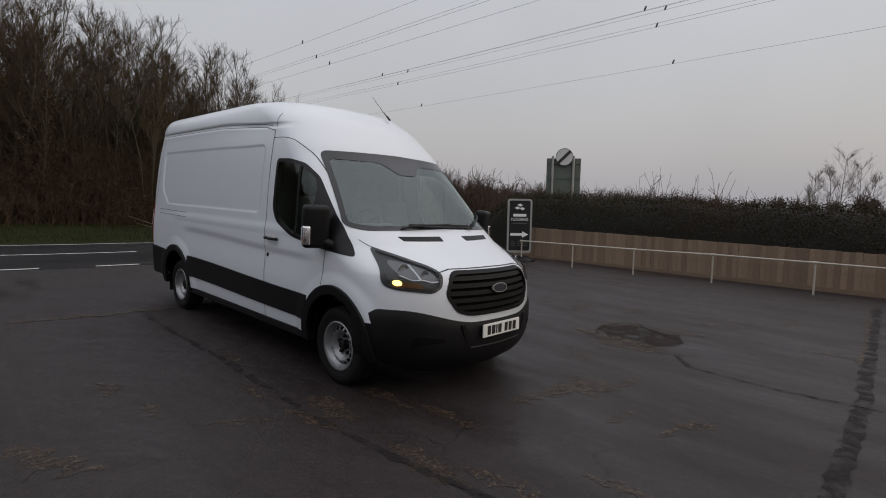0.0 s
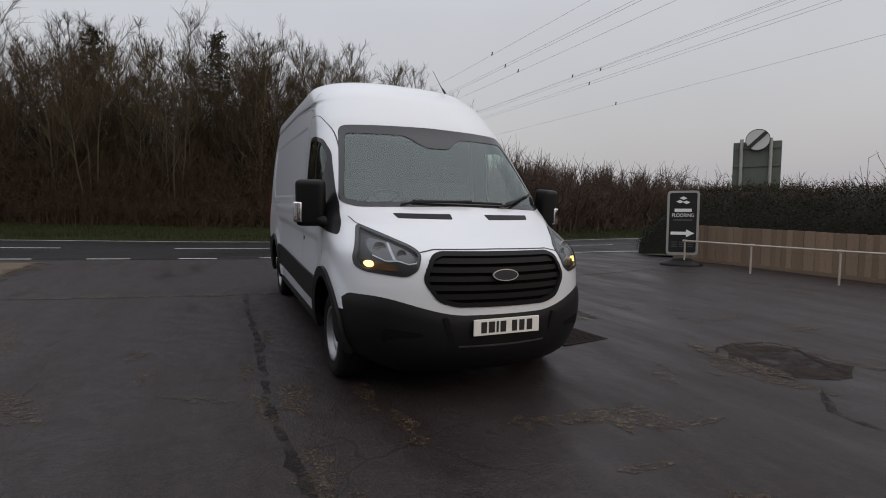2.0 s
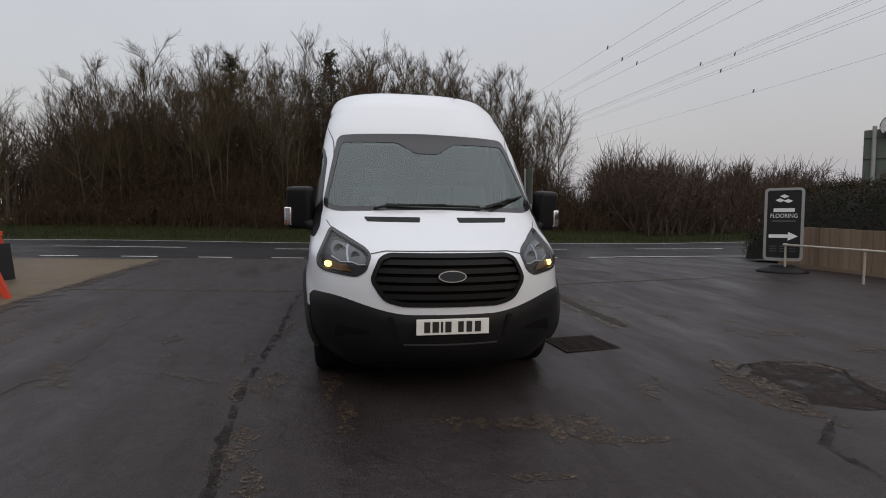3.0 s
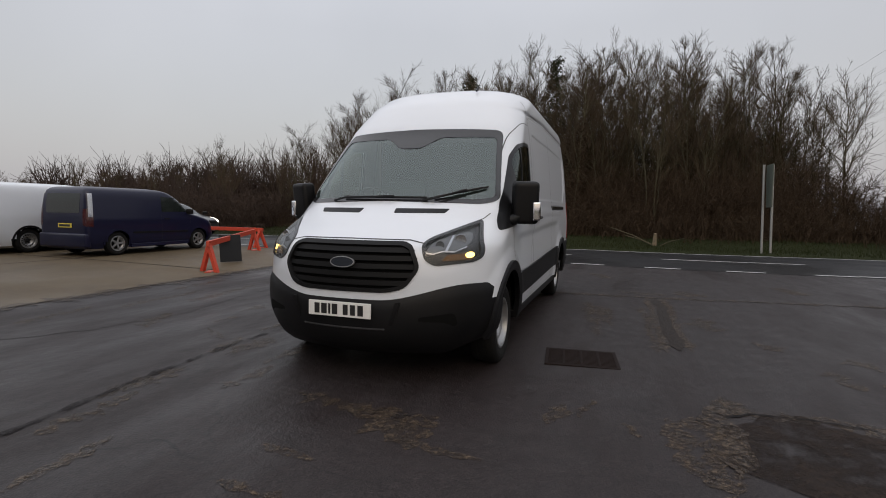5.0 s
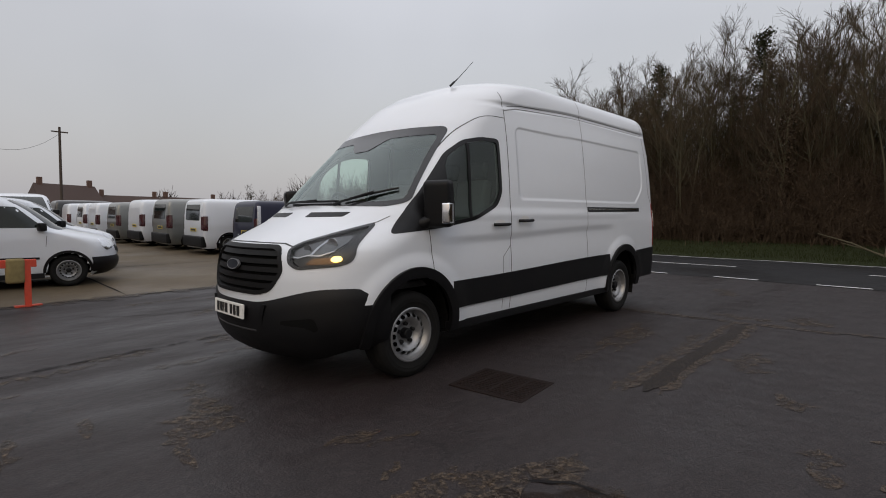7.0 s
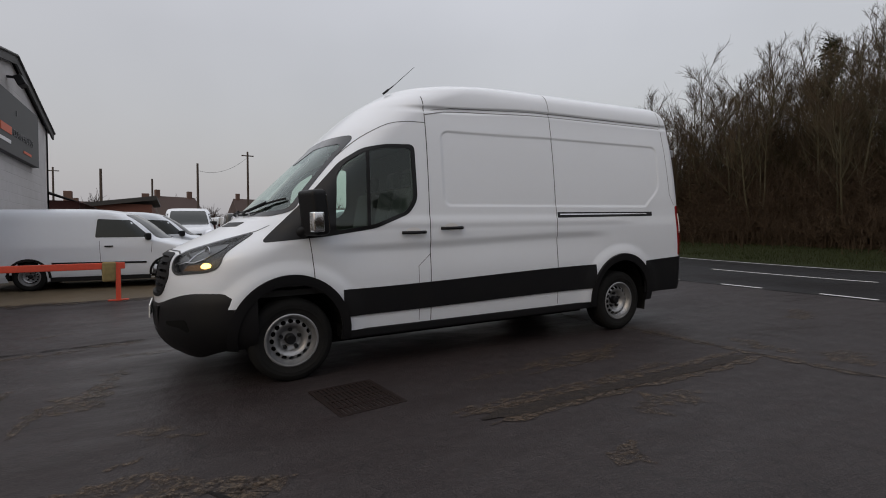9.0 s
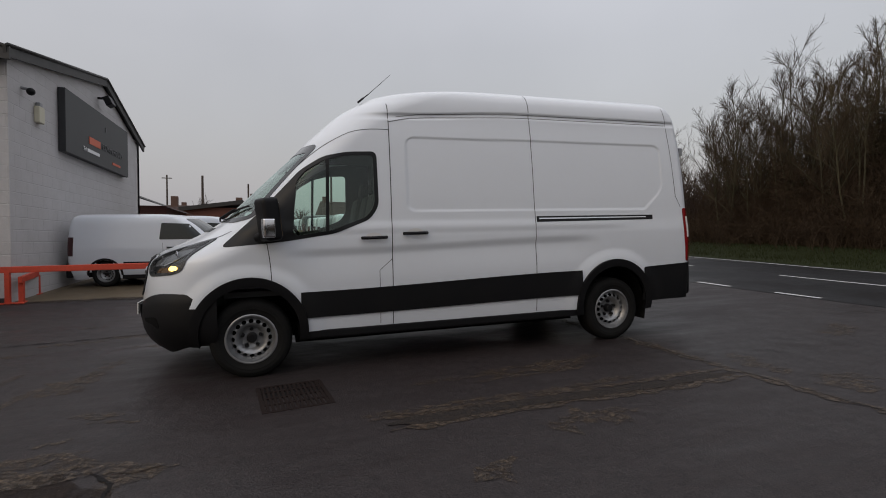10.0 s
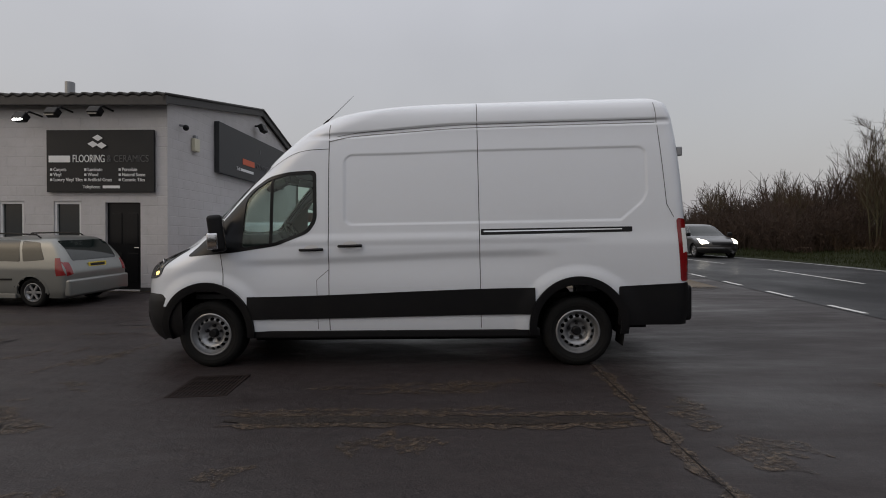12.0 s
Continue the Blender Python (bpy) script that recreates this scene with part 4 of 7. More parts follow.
        part("rail_strip", patch([(-0.95, 1.352), (-2.30, 1.358), (-2.30, 1.368), (-0.95, 1.366)], side, OUT, 0.010, 0.08, rim=0.008), CHROME, rail)
    # rear lamp and hinge
    part("rear_lamp", patch(rounded([(-2.825, 1.46), (-2.915, 1.45), (-2.945, 0.85), (-2.86, 0.84)], 0.03), side, OUT, 0.008, 0.025, rim=0.02), RED, van, "tall red rear lamp", True)
    part("reversing_lens", patch([(-2.865, 1.36), (-2.91, 1.36), (-2.93, 1.12), (-2.88, 1.12)], side, OUT, 0.011, 0.025, rim=0.004), PLATEWHITE, van)
    part("door_hinge", box(bmesh.new(), (0.05, 0.04, 0.09), (-2.90, s * 0.90, 2.12), None, 0.01), STEEL, van)
    # mirror: arm, housing, clear indicator, glass
    mirror = new("door_mirror")
    mirror.parent = van
    mirror["label"] = "large black door mirror"
    bm = bmesh.new()
    box(bm, (0.14, 0.225, 0.37), (1.70, s * 1.135, 1.385), Euler((0, radians(6), s * radians(22))).to_matrix(), 0.045, 4)
    part("mirror_housing", bm, BLACK, mirror, smooth=True)
    bm = bmesh.new()
    tube(bm, [(1.80, s * 0.98, 1.22), (1.76, s * 1.045, 1.235), (1.72, s * 1.095, 1.27)], 0.05, 10)
    part("mirror_arm", bm, BLACK, mirror, smooth=True)
    bm = bmesh.new()
    box(bm, (0.10, 0.07, 0.16), (1.70, s * 1.228, 1.31), Euler((0, 0, s * radians(22))).to_matrix(), 0.015, 3)
    part("mirror_indicator", bm, CHROME, mirror, "clear chrome indicator", True)
    part("mirror_glass", box(bmesh.new(), (0.006, 0.18, 0.29), (1.634, s * 1.11, 1.385), Euler((0, radians(6), s * radians(22))).to_matrix(), 0.002), MIRROR, mirror)

# rear bumper, underside, aerial
bm = bmesh.new()
box(bm, (0.16, 1.94, 0.36), (-2.925, 0, 0.62), None, 0.05, 3)
part("rear_bumper", bm, BLACK, van, "", True)
# chassis, plus low wide boxes added to keep skylight off the ground beneath
part("chassis", joined(box(bmesh.new(), (5.3, 0.9, 0.22), (-0.1, 0, 0.46)), box(bmesh.new(), (0.85, 1.30, 0.12), (1.75, 0, 0.34)), box(bmesh.new(), (3.0, 1.5, 0.12), (0.0, 0, 0.29)), box(bmesh.new(), (0.9, 0.8, 0.18), (-2.3, 0, 0.36)), box(bmesh.new(), (2.95, 1.86, 0.10), (0, 0, 0.37)), box(bmesh.new(), (0.6, 1.7, 0.08), (-2.6, 0, 0.44)), box(bmesh.new(), (0.4, 1.6, 0.10), (2.35, 0, 0.42)), box(bmesh.new(), (0.12, 1.5, 0.12), (-1.875, 0, 0.34))), DARK, van)
part("aerial", joined(tube(bmesh.new(), [(0.80, 0.42, 2.59), (0.74, 0.42, 2.64)], 0.011, 8), tube(bmesh.new(), [(0.745, 0.42, 2.635), (0.69, 0.42, 2.68)], 0.006, 8), tube(bmesh.new(), [(0.70, 0.42, 2.67), (0.45, 0.42, 2.90)], 0.004, 6, 0.002)), BLACK, van, "thin black roof aerial")
# the cab inside
part("bulkhead", box(bmesh.new(), (0.04, 1.78, 1.75), (0.46, 0, 1.37), None, 0.01), LINER, van, "grey cab bulkhead")
part("cab_floor", box(bmesh.new(), (1.6, 1.7, 0.05), (1.3, 0, 0.72)), DASH, van)
bm = bmesh.new()
box(bm, (0.46, 1.46, 0.28), (1.78, 0, 1.21), Euler((0, radians(12), 0)).to_matrix(), 0.08, 3)
box(bm, (0.24, 0.40, 0.10), (1.68, -0.42, 1.36), None, 0.04, 3)
part("dashboard", bm, DASH, van, "", True)
part("headliner", box(bmesh.new(), (0.62, 1.40, 0.03), (0.80, 0, 2.10)), LINER, van)
for y in (-0.45, 0.22, 0.62):
    seat = new("cab_seat")
    seat.parent = van
    w = 0.48 if y < 0 else 0.40
    part("cushion", box(bmesh.new(), (0.48, w, 0.16), (1.0, y, 1.0), None, 0.05, 3), SEAT, seat, smooth=True)
    part("backrest", box(bmesh.new(), (0.13, w, 0.62), (0.72, y, 1.33), Euler((0, radians(-12), 0)).to_matrix(), 0.05, 3), SEAT, seat, smooth=True)
    part("headrest", box(bmesh.new(), (0.09, 0.25, 0.17), (0.62, y, 1.74), Euler((0, radians(-10), 0)).to_matrix(), 0.04, 3), SEAT, seat, smooth=True)
bm = bmesh.new()
ring = []
for i in range(28):
    a = 2 * math.pi * i / 28
    ring.append(Matrix.Translation((1.47, -0.45, 1.36)) @ Euler((0, radians(-58), 0)).to_matrix().to_4x4() @ Vector((0.19 * math.cos(a), 0.19 * math.sin(a), 0)))
tube(bm, ring + ring[:2], 0.016, 6)
tube(bm, [ring[3], ring[17]], 0.018, 6)
tube(bm, [ring[11], ring[25]], 0.018, 6)
part("steering_wheel", bm, BLACK, van, smooth=True)
part("rear_view_box", box(bmesh.new(), (0.08, 0.30, 0.10), (1.33, 0, 2.03), None, 0.02), BLACK, van)

# ---- parked and passing vehicles ----
TINT = mat("dark_tinted_glass", (0.010, 0.014, 0.013), 0.06, spec=0.5)
NAVY = mat("navy_paint", (0.0045, 0.0055, 0.026), 0.35, coat=0.25, spec=0.3)
SILVER = mat("silver_paint", (0.20, 0.205, 0.195), 0.34, 0.5, coat=0.5)
GREYPAINT = mat("grey_paint", (0.035, 0.035, 0.036), 0.3, 0.3, coat=0.6)
SMALLVAN = dict(front=[(.2, 2.08), (.3, 2.19), (.5, 2.24), (.7, 2.22), (.85, 2.15), (.95, 2.0), (1.02, 1.76), (1.08, 1.5), (1.14, 1.28), (1.3, 1.08), (1.5, .84), (1.64, .62), (1.73, .42), (1.78, .16), (1.81, -.25), (1.82, -.8)],
                rear=[(.2, -2.1), (.4, -2.16), (.9, -2.17), (1.4, -2.14), (1.68, -2.09), (1.76, -2.03), (1.80, -1.92), (1.82, -1.5)],
                width=[(.2, .82), (.35, .87), (.6, .90), (.9, .905), (1.1, .89), (1.4, .855), (1.6, .825), (1.70, .79), (1.76, .73), (1.80, .58), (1.82, .03)],
                nose=[(.2, .6), (.9, .6), (1.14, .5), (1.7, .35), (1.82, .3)], base=1.34, hood=(0.72, 1.06))
ESTATE = dict(front=[(.2, 2.0), (.3, 2.12), (.45, 2.18), (.6, 2.17), (.7, 2.1), (.78, 1.92), (.85, 1.6), (.92, 1.2), (.98, .98), (1.1, .78), (1.25, .52), (1.38, .26), (1.46, .02), (1.51, -.4), (1.53, -.8)],
              rear=[(.2, -2.08), (.4, -2.2), (.7, -2.2), (.95, -2.12), (1.2, -1.98), (1.4, -1.8), (1.5, -1.66), (1.53, -1.45)],
              width=[(.2, .80), (.35, .85), (.6, .87), (.8, .875), (.95, .85), (1.15, .79), (1.35, .71), (1.44, .63), (1.5, .48), (1.53, .03)],
              nose=[(.2, .6), (.8, .6), (.98, .5), (1.4, .4), (1.53, .3)], base=1.35, hood=(0.62, 0.90))
HATCH = dict(ESTATE, rear=[(.2, -1.9), (.4, -2.02), (.7, -2.02), (.95, -1.9), (1.15, -1.62), (1.35, -1.25), (1.45, -1.0), (1.53, -.9)])


def vehicle(name, label, category, place, spec, paint, windows, rear_window, style="steel", lower=None, yellow=True, rear_lamps="tall", group="", rails=False, lit=False, spokes=16, high_lamps=False):
    """A parked vehicle: painted skin, glass, bumpers, lamps, plates, mirrors and wheels. x is ahead."""
    car = thing(name, label, category, place, group)
    shell = Shell(spec["front"], spec["rear"], spec["width"], spec["nose"], tail=0.16, m_at=spec["hood"][1] + 0.05)
    base, r = spec["base"], 0.315
    top = shell.z1
    zs = list(np.linspace(0.2, spec["hood"][0], 16)) + list(np.linspace(spec["hood"][0], spec["hood"][1] + 0.06, 18))[1:] + list(np.linspace(spec["hood"][1] + 0.06, top - 0.12, 18))[1:] + list(top - 0.12 * np.linspace(1, 0, 10) ** 1.6)[1:]

    def sort(x, y, z):
        if abs(y) > 0.45 and min(math.hypot(x - base, z - r), math.hypot(x + base, z - r)) < r + 0.045:
            return None
        return "body"

    for n2, (v, f, nv) in split_skin(*skin(shell, zs, 16, 30, 5), sort).items():
        finish(n2, v, f, paint, car, "", True, nv)
    front2, rear2, lo = front_of(shell), rear_of(shell), lower or BLACK
    part("underbody", box(bmesh.new(), (3.6, 1.3, 0.2), (0, 0, 0.33)), DARK, car)
    zh = spec["hood"][1] + 0.055
    zt = top - 0.14
    w0, w1 = shell.w(zh) * 0.83, shell.w(zt) * 0.80
    part("windscreen", patch(rounded([(-w1, zt), (w1, zt), (w0, zh), (-w0, zh)], 0.06), front2, (1, 0, 0.5), 0.004, 0.07, rim=0.01), TINT, car, "", True)
    if rear_window:
        for k, (y0, y1) in enumerate(rear_window[2:]):
            z0, z1 = rear_window[:2]
            part("rear_window", patch(rounded([(y0, z0), (y1, z0), (y1, z1), (y0, z1)], 0.05), rear2, (-1, 0, 0.2), 0.004, 0.07, rim=0.01), TINT, car, "", True)
    for s in (1, -1):
        sd, out = side_of(shell, s), (0, s, 0.1)
        for poly in windows:
            part("side_window", patch(rounded(poly, 0.04), sd, out, 0.004, 0.07, rim=0.01), TINT, car, "", True)
        part("door_gap", joined(ribbon([(0.0, 0.33), (-0.02, spec["hood"][1] + 0.02)], 0.008, sd, out), ribbon([(1.02, spec["hood"][1] - 0.05), (1.0, 0.8)], 0.008, sd, out)), GAP, car)
        part("rub_strip", patch([(0.9, 0.56), (-0.92, 0.58), (-0.92, 0.62), (0.9, 0.60)], sd, out, 0.012, 0.12, rim=0.012), BLACK, car)
        part("sill", box(bmesh.new(), (2 * base - 0.75, 0.06, 0.10), (0, s * (shell.w(0.3) - 0.01), 0.24), None, 0.012), lo, car)
        hy = shell.side(0.12, spec["hood"][1] - 0.10)
        part("door_handle", box(bmesh.new(), (0.17, 0.03, 0.03), (0.16, s * (hy + 0.015), spec["hood"][1] - 0.10), None, 0.008), BLACK, car)
        part("door_mirror", box(bmesh.new(), (0.12, 0.2, 0.16), (0.95, s * (shell.w(zh) + 0.05), zh + 0.06), Euler((0, 0, s * -0.3)).to_matrix(), 0.04, 2), BLACK, car, smooth=True)
        for ax in (base, -base):
            ring = [(ax + (r + 0.035) * math.cos(t), r + (r + 0.035) * math.sin(t)) for t in np.linspace(-0.1, math.pi + 0.1, 22)]
            outer = [(ax + (r + 0.085) * math.cos(t), r + (r + 0.085) * math.sin(t)) for t in np.linspace(math.pi + 0.05, -0.05, 22)]
            part("arch_lip", patch(ring + outer, sd, out, 0.006, 0.06, rim=0.04), lo, car, smooth=True)
            wheel(car, (ax, s * (shell.w(0.4) - 0.12), r), s, r, 0.195, 0.2, spokes, style)
        zl = spec["hood"][0] + 0.02
        lamp = patch(turned(rounded([(0.50, zl), (0.55, zl + 0.10), (0.74, zl + 0.20), (0.80, zl + 0.03), (0.74, zl - 0.05)], 0.03), s), front2, (1, 0, 0.2), 0.006, 0.04, rim=0.02)
        part("headlamp", lamp, mat("lit_headlamp", (1, 1, 0.95), 0.2, emit=((1.0, 0.93, 0.75), 6.0)) if lit else CHROME, car, "lit headlamp" if lit else "clear headlamp", True)
        zr = top * 0.56
        lens = DARKRED if rear_lamps == "tall" else RED
        if rear_lamps == "tall":
            rl = [(-2.0, zr + 0.22), (-2.13, zr + 0.22), (-2.15, zr - 0.24), (-2.02, zr - 0.24)]
        else:
            rl = [(-1.90, zr + 0.20), (-2.00, zr + 0.20), (-2.16, zr - 0.16), (-1.96, zr - 0.18)]
        part("rear_lamp", patch(rl, sd, (-0.5, s, 0), 0.006, 0.05, rim=0.02), lens, car, "red rear lamp", True)
        if high_lamps:
            part("clear_lens", patch([(-1.98, 1.62), (-2.07, 1.62), (-2.12, 1.02), (-2.02, 1.02)], sd, (-0.5, s, 0), 0.012, 0.05, rim=0.02), LAMPSILVER, car, "tall clear and red lamp strip", True)
        yl = shell.w(zr) - 0.12
        part("rear_lamp", patch([(s * (yl + 0.08), zr + 0.21), (s * (yl - 0.03), zr + 0.21), (s * (yl - 0.03), zr - 0.22), (s * (yl + 0.08), zr - 0.22)] if rear_lamps == "tall"
                                else [(s * (yl + 0.08), zr + 0.12), (s * (yl - 0.03), zr + 0.10), (s * (yl - 0.05), zr - 0.14), (s * (yl + 0.08), zr - 0.18)], rear2, (-1, 0, 0), 0.006, 0.05, rim=0.02), lens, car, "red rear lamp", True)
        if rails:
            part("roof_rail", tube(bmesh.new(), [(0.15, s * 0.60, top - 0.05), (0.05, s * 0.60, top + 0.03), (-0.6, s * 0.59, top + 0.045), (-1.25, s * 0.58, top + 0.02), (-1.35, s * 0.58, top - 0.05)], 0.018, 6), BLACK, car, "black roof rail", True)
    part("front_bumper", wrapped(shell, 0.2, lambda y: spec["hood"][0] - 0.15, base + r + 0.06, 0.012, n=14, rows=5, bulge=0.02), lo, car, "", True)
    part("front_grille", patch(rounded([(-0.42, zl + 0.03), (0.42, zl + 0.03), (0.38, zl - 0.09), (-0.38, zl - 0.09)], 0.03), front2, (1, 0, 0.2), 0.006, 0.06, rim=0.01), BLACK, car, "", True)
    wr = shell.w(0.45) - 0.02
    part("rear_bumper", box(bmesh.new(), (0.16, 2 * wr, 0.36), (shell.xr(0.4) + 0.03, 0, 0.42), None, 0.05, 3), lo, car, "", True)
    zp = 0.80 if rear_lamps == "tall" else 0.88
    plate2 = part("number_plate", box(bmesh.new(), (0.012, 0.5, 0.11), (shell.xr(zp) - 0.012, -0.1 if rear_lamps == "tall" else 0, zp), None, 0.003), PLATEYELLOW if yellow else PLATEWHITE, car, "yellow rear plate with a plain dark bar")
    part("plate_bar", box(bmesh.new(), (0.004, 0.40, 0.06), (shell.xr(zp) - 0.019, -0.1 if rear_lamps == "tall" else 0, zp)), MARK, plate2)
    return car, shell


def stand(x, y, heading, lift=0.0):
    """A pose on the ground with that heading in degrees."""
    e = 1.2
    c, s = math.cos(radians(heading)), math.sin(radians(heading))
    ahead = (ground_height(x + e * c, y + e * s) - ground_height(x - e * c, y - e * s)) / (2 * e)
    across = (ground_height(x - e * s, y + e * c) - ground_height(x + e * s, y - e * c)) / (2 * e)
    return pose(x, y, ground_height(x, y) + lift, math.degrees(across), -math.degrees(ahead), heading)


VAN_WINDOWS = [[(1.02, 1.16), (0.60, 1.56), (0.02, 1.60), (0.0, 1.16)]]
CAR_WINDOWS = [[(0.70, 1.02), (0.22, 1.38), (-0.32, 1.44), (-0.36, 0.99)], [(-0.42, 0.99), (-0.38, 1.44), (-0.95, 1.43), (-1.10, 0.98)], [(-1.17, 0.98), (-1.02, 1.42), (-1.45, 1.38), (-1.66, 1.02)]]
vehicle("small_van", "navy blue compact van with alloy wheels parked on concrete", "van", stand(-3.75, -10.2, 180, 0.012) @ Matrix.Scale(0.90, 4), SMALLVAN, NAVY, VAN_WINDOWS, (1.12, 1.62, (-0.62, 0.62)),
        "alloy", lower=NAVY, group="vans parked in the yard", spokes=5, high_lamps=True)
ROW_GROUP = "vans parked in the yard"
row_white, _ = vehicle("small_van", "white compact van with dark rear windows parked in the yard", "van", stand(-3.30, -12.6, 180, 0.012) @ Matrix.Scale(0.95, 4), SMALLVAN, WHITE, VAN_WINDOWS, (1.10, 1.62, (-0.60, 0.60)), group=ROW_GROUP)
row_silver, _ = vehicle("small_van", "silver compact van with dark rear windows parked in the yard", "van", stand(-3.05, -14.95, 180, 0.012) @ Matrix.Scale(0.95, 4), SMALLVAN, SILVER, VAN_WINDOWS, (1.10, 1.62, (-0.60, 0.60)), group=ROW_GROUP)
row_plain, _ = vehicle("small_van", "white compact van with blank rear doors parked in the yard", "van", stand(-2.85, -17.2, 180, 0.012) @ Matrix.Scale(0.95, 4), SMALLVAN, WHITE, VAN_WINDOWS, None, group=ROW_GROUP)
row_black, _ = vehicle("small_van", "dark grey compact van parked in the yard", "van", stand(-2.10, -28.4, 180, 0.012), SMALLVAN, GREYPAINT, VAN_WINDOWS, None, group=ROW_GROUP)
for k, kind in enumerate((row_silver, row_plain, row_white, row_plain, None, row_plain, row_silver, row_white, row_plain, row_white)):
    if kind:
        copy_thing(kind, stand(-2.55 + 0.11 * k + 0.1 * (k % 2), -19.5 - 2.36 * k, 180, 0.012) @ Matrix.Scale(0.95, 4))
CADDY_WINDOWS = [[(0.98, 1.16), (0.58, 1.55), (-0.05, 1.58), (-0.10, 1.16)]]
caddy, _ = vehicle("small_van", "white compact van with black side rubbing strips beside the workshop", "van", stand(3.95, -7.6, 174, 0.012) @ Matrix.Scale(0.88, 4), SMALLVAN, WHITE, CADDY_WINDOWS, None, group="vans beside the workshop")
for x, y in ((3.4, -10.0), (3.8, -14.7)):
    copy_thing(caddy, stand(x, y, 180, 0.012))
copy_thing(row_plain, stand(2.2, -20.2, 90, 0.012) @ Matrix.Scale(1.12, 4))
for x, y, h in ((1.2, -38.0, 96), (4.2, -41.0, 88), (-1.8, -43.0, 92), (6.8, -39.0, 90)):
    copy_thing(row_white, stand(x, y, h, 0.012))
vehicle("estate_car", "silver estate car with black roof rails beside the workshop", "car", stand(8.55, -3.75, -3) @ Matrix.Scale(0.88, 4), ESTATE, SILVER, CAR_WINDOWS, (0.99, 1.42, (-0.62, 0.62)), "alloy", lower=SILVER, rear_lamps="car", rails=True, spokes=6)
vehicle("hatchback", "dark grey hatchback with lit headlamps on the road", "car", stand(-11.5, -17.6, 90), HATCH, GREYPAINT, CAR_WINDOWS[:2], (1.05, 1.38, (-0.55, 0.55)), "alloy", lower=GREYPAINT, rear_lamps="car", lit=True, spokes=5)

# ---- workshop ----
def block_paint(name, color):
    m = mat(name, color, 0.7, spots=((0.5, 0.45, (0.38, 0.367, 0.362)), (3.0, 0.25, (0.32, 0.305, 0.295)), (25, 0.2, (0.54, 0.53, 0.525))))
    n, k = m.node_tree.nodes, m.node_tree.links
    co, sep, add, com, brick, bump = (n.new("ShaderNode" + t) for t in ("TexCoord", "SeparateXYZ", "Math", "CombineXYZ", "TexBrick", "Bump"))
    k.new(co.outputs["Object"], sep.inputs[0])
    k.new(sep.outputs["X"], add.inputs[0])
    k.new(sep.outputs["Y"], add.inputs[1])
    k.new(add.outputs[0], com.inputs["X"])
    k.new(sep.outputs["Z"], com.inputs["Y"])
    k.new(com.outputs[0], brick.inputs["Vector"])
    brick.inputs["Scale"].default_value, brick.inputs["Brick Width"].default_value, brick.inputs["Row Height"].default_value = 1.0, 0.45, 0.225
    brick.inputs["Mortar Size"].default_value, brick.inputs["Mortar Smooth"].default_value = 0.009, 0.6
    bump.inputs["Distance"].default_value, bump.inputs["Strength"].default_value, bump.invert = 0.012, 0.6, True
    k.new(brick.outputs["Fac"], bump.inputs["Height"])
    k.new(bump.outputs["Normal"], n["Principled BSDF"].inputs["Normal"])
    return m


WALLPAINT = block_paint("painted_blocks", (0.47, 0.455, 0.46))
ROOFSHEET = mat("roof_sheet", (0.035, 0.033, 0.033), 0.8, spots=((1.5, 0.5, (0.05, 0.05, 0.045)), (20, 0.4, (0.02, 0.02, 0.02))))
BARGE = mat("black_bargeboard", (0.03, 0.028, 0.028), 0.6, spots=((4, 0.4, (0.06, 0.055, 0.05)),))
SIGNDARK = mat("sign_board", (0.011, 0.0115, 0.013), 0.5, spots=((2, 0.2, (0.018, 0.018, 0.019)),), spec=0.3)
SIGNGREY = mat("sign_board_grey", (0.035, 0.036, 0.039), 0.5, spots=((2, 0.2, (0.05, 0.05, 0.05)),), spec=0.3)
LETTER = mat("white_letters", (0.72, 0.72, 0.72), 0.5)
LETTERGREY = mat("grey_letters", (0.075, 0.075, 0.078), 0.5)
LETTERORANGE = mat("orange_letters", (0.55, 0.09, 0.03), 0.5)
BX, BY, BZ, EAVE, RIDGE, BACK, FAR_X = 7.0, -5.9, 0.0, 4.42, 5.42, -14.7, 21.0
RIDGE_Y = -11.0
SHIFT = Matrix.Translation((-0.88, 0.80, 0))
shop = thing("workshop", "white painted block workshop with a dark sheet roof", "building", SHIFT)
front_wall = lambda a, b: Vector((a, BY, b))
gable_wall = lambda a, b: Vector((BX, a, b))
DOOR_HOLE = [(7.64, 0.08), (8.48, 0.08), (8.48, 2.10), (7.64, 2.10)]
WIN_HOLES = [[(9.06, 1.05), (9.72, 1.05), (9.72, 2.12), (9.06, 2.12)], [(10.45, 1.05), (11.05, 1.05), (11.05, 2.12), (10.45, 2.12)]]
part("front_wall", patch([(BX - 0.002, BZ), (FAR_X, BZ), (FAR_X, EAVE + 0.1), (BX - 0.002, EAVE)], front_wall, (0, 1, 0), 0, 0.7, holes=[DOOR_HOLE] + WIN_HOLES, rim=0.24), WALLPAINT, shop)
part("gable_wall", patch([(BY - 0.004, BZ), (BY - 0.004, EAVE), (RIDGE_Y, RIDGE - 0.06), (BACK, EAVE - 0.12), (BACK, BZ)], gable_wall, (-1, 0, 0), 0, 0.7, rim=0.24), WALLPAINT, shop)
part("back_wall", joined(box(bmesh.new(), (FAR_X - BX, 0.24, 4.7), ((FAR_X + BX) / 2, BACK + 0.12, 2.4)), box(bmesh.new(), (0.24, BY - BACK - 0.6, 4.7), (FAR_X - 0.12, (BY + BACK) / 2, 2.4))), WALLPAINT, shop)
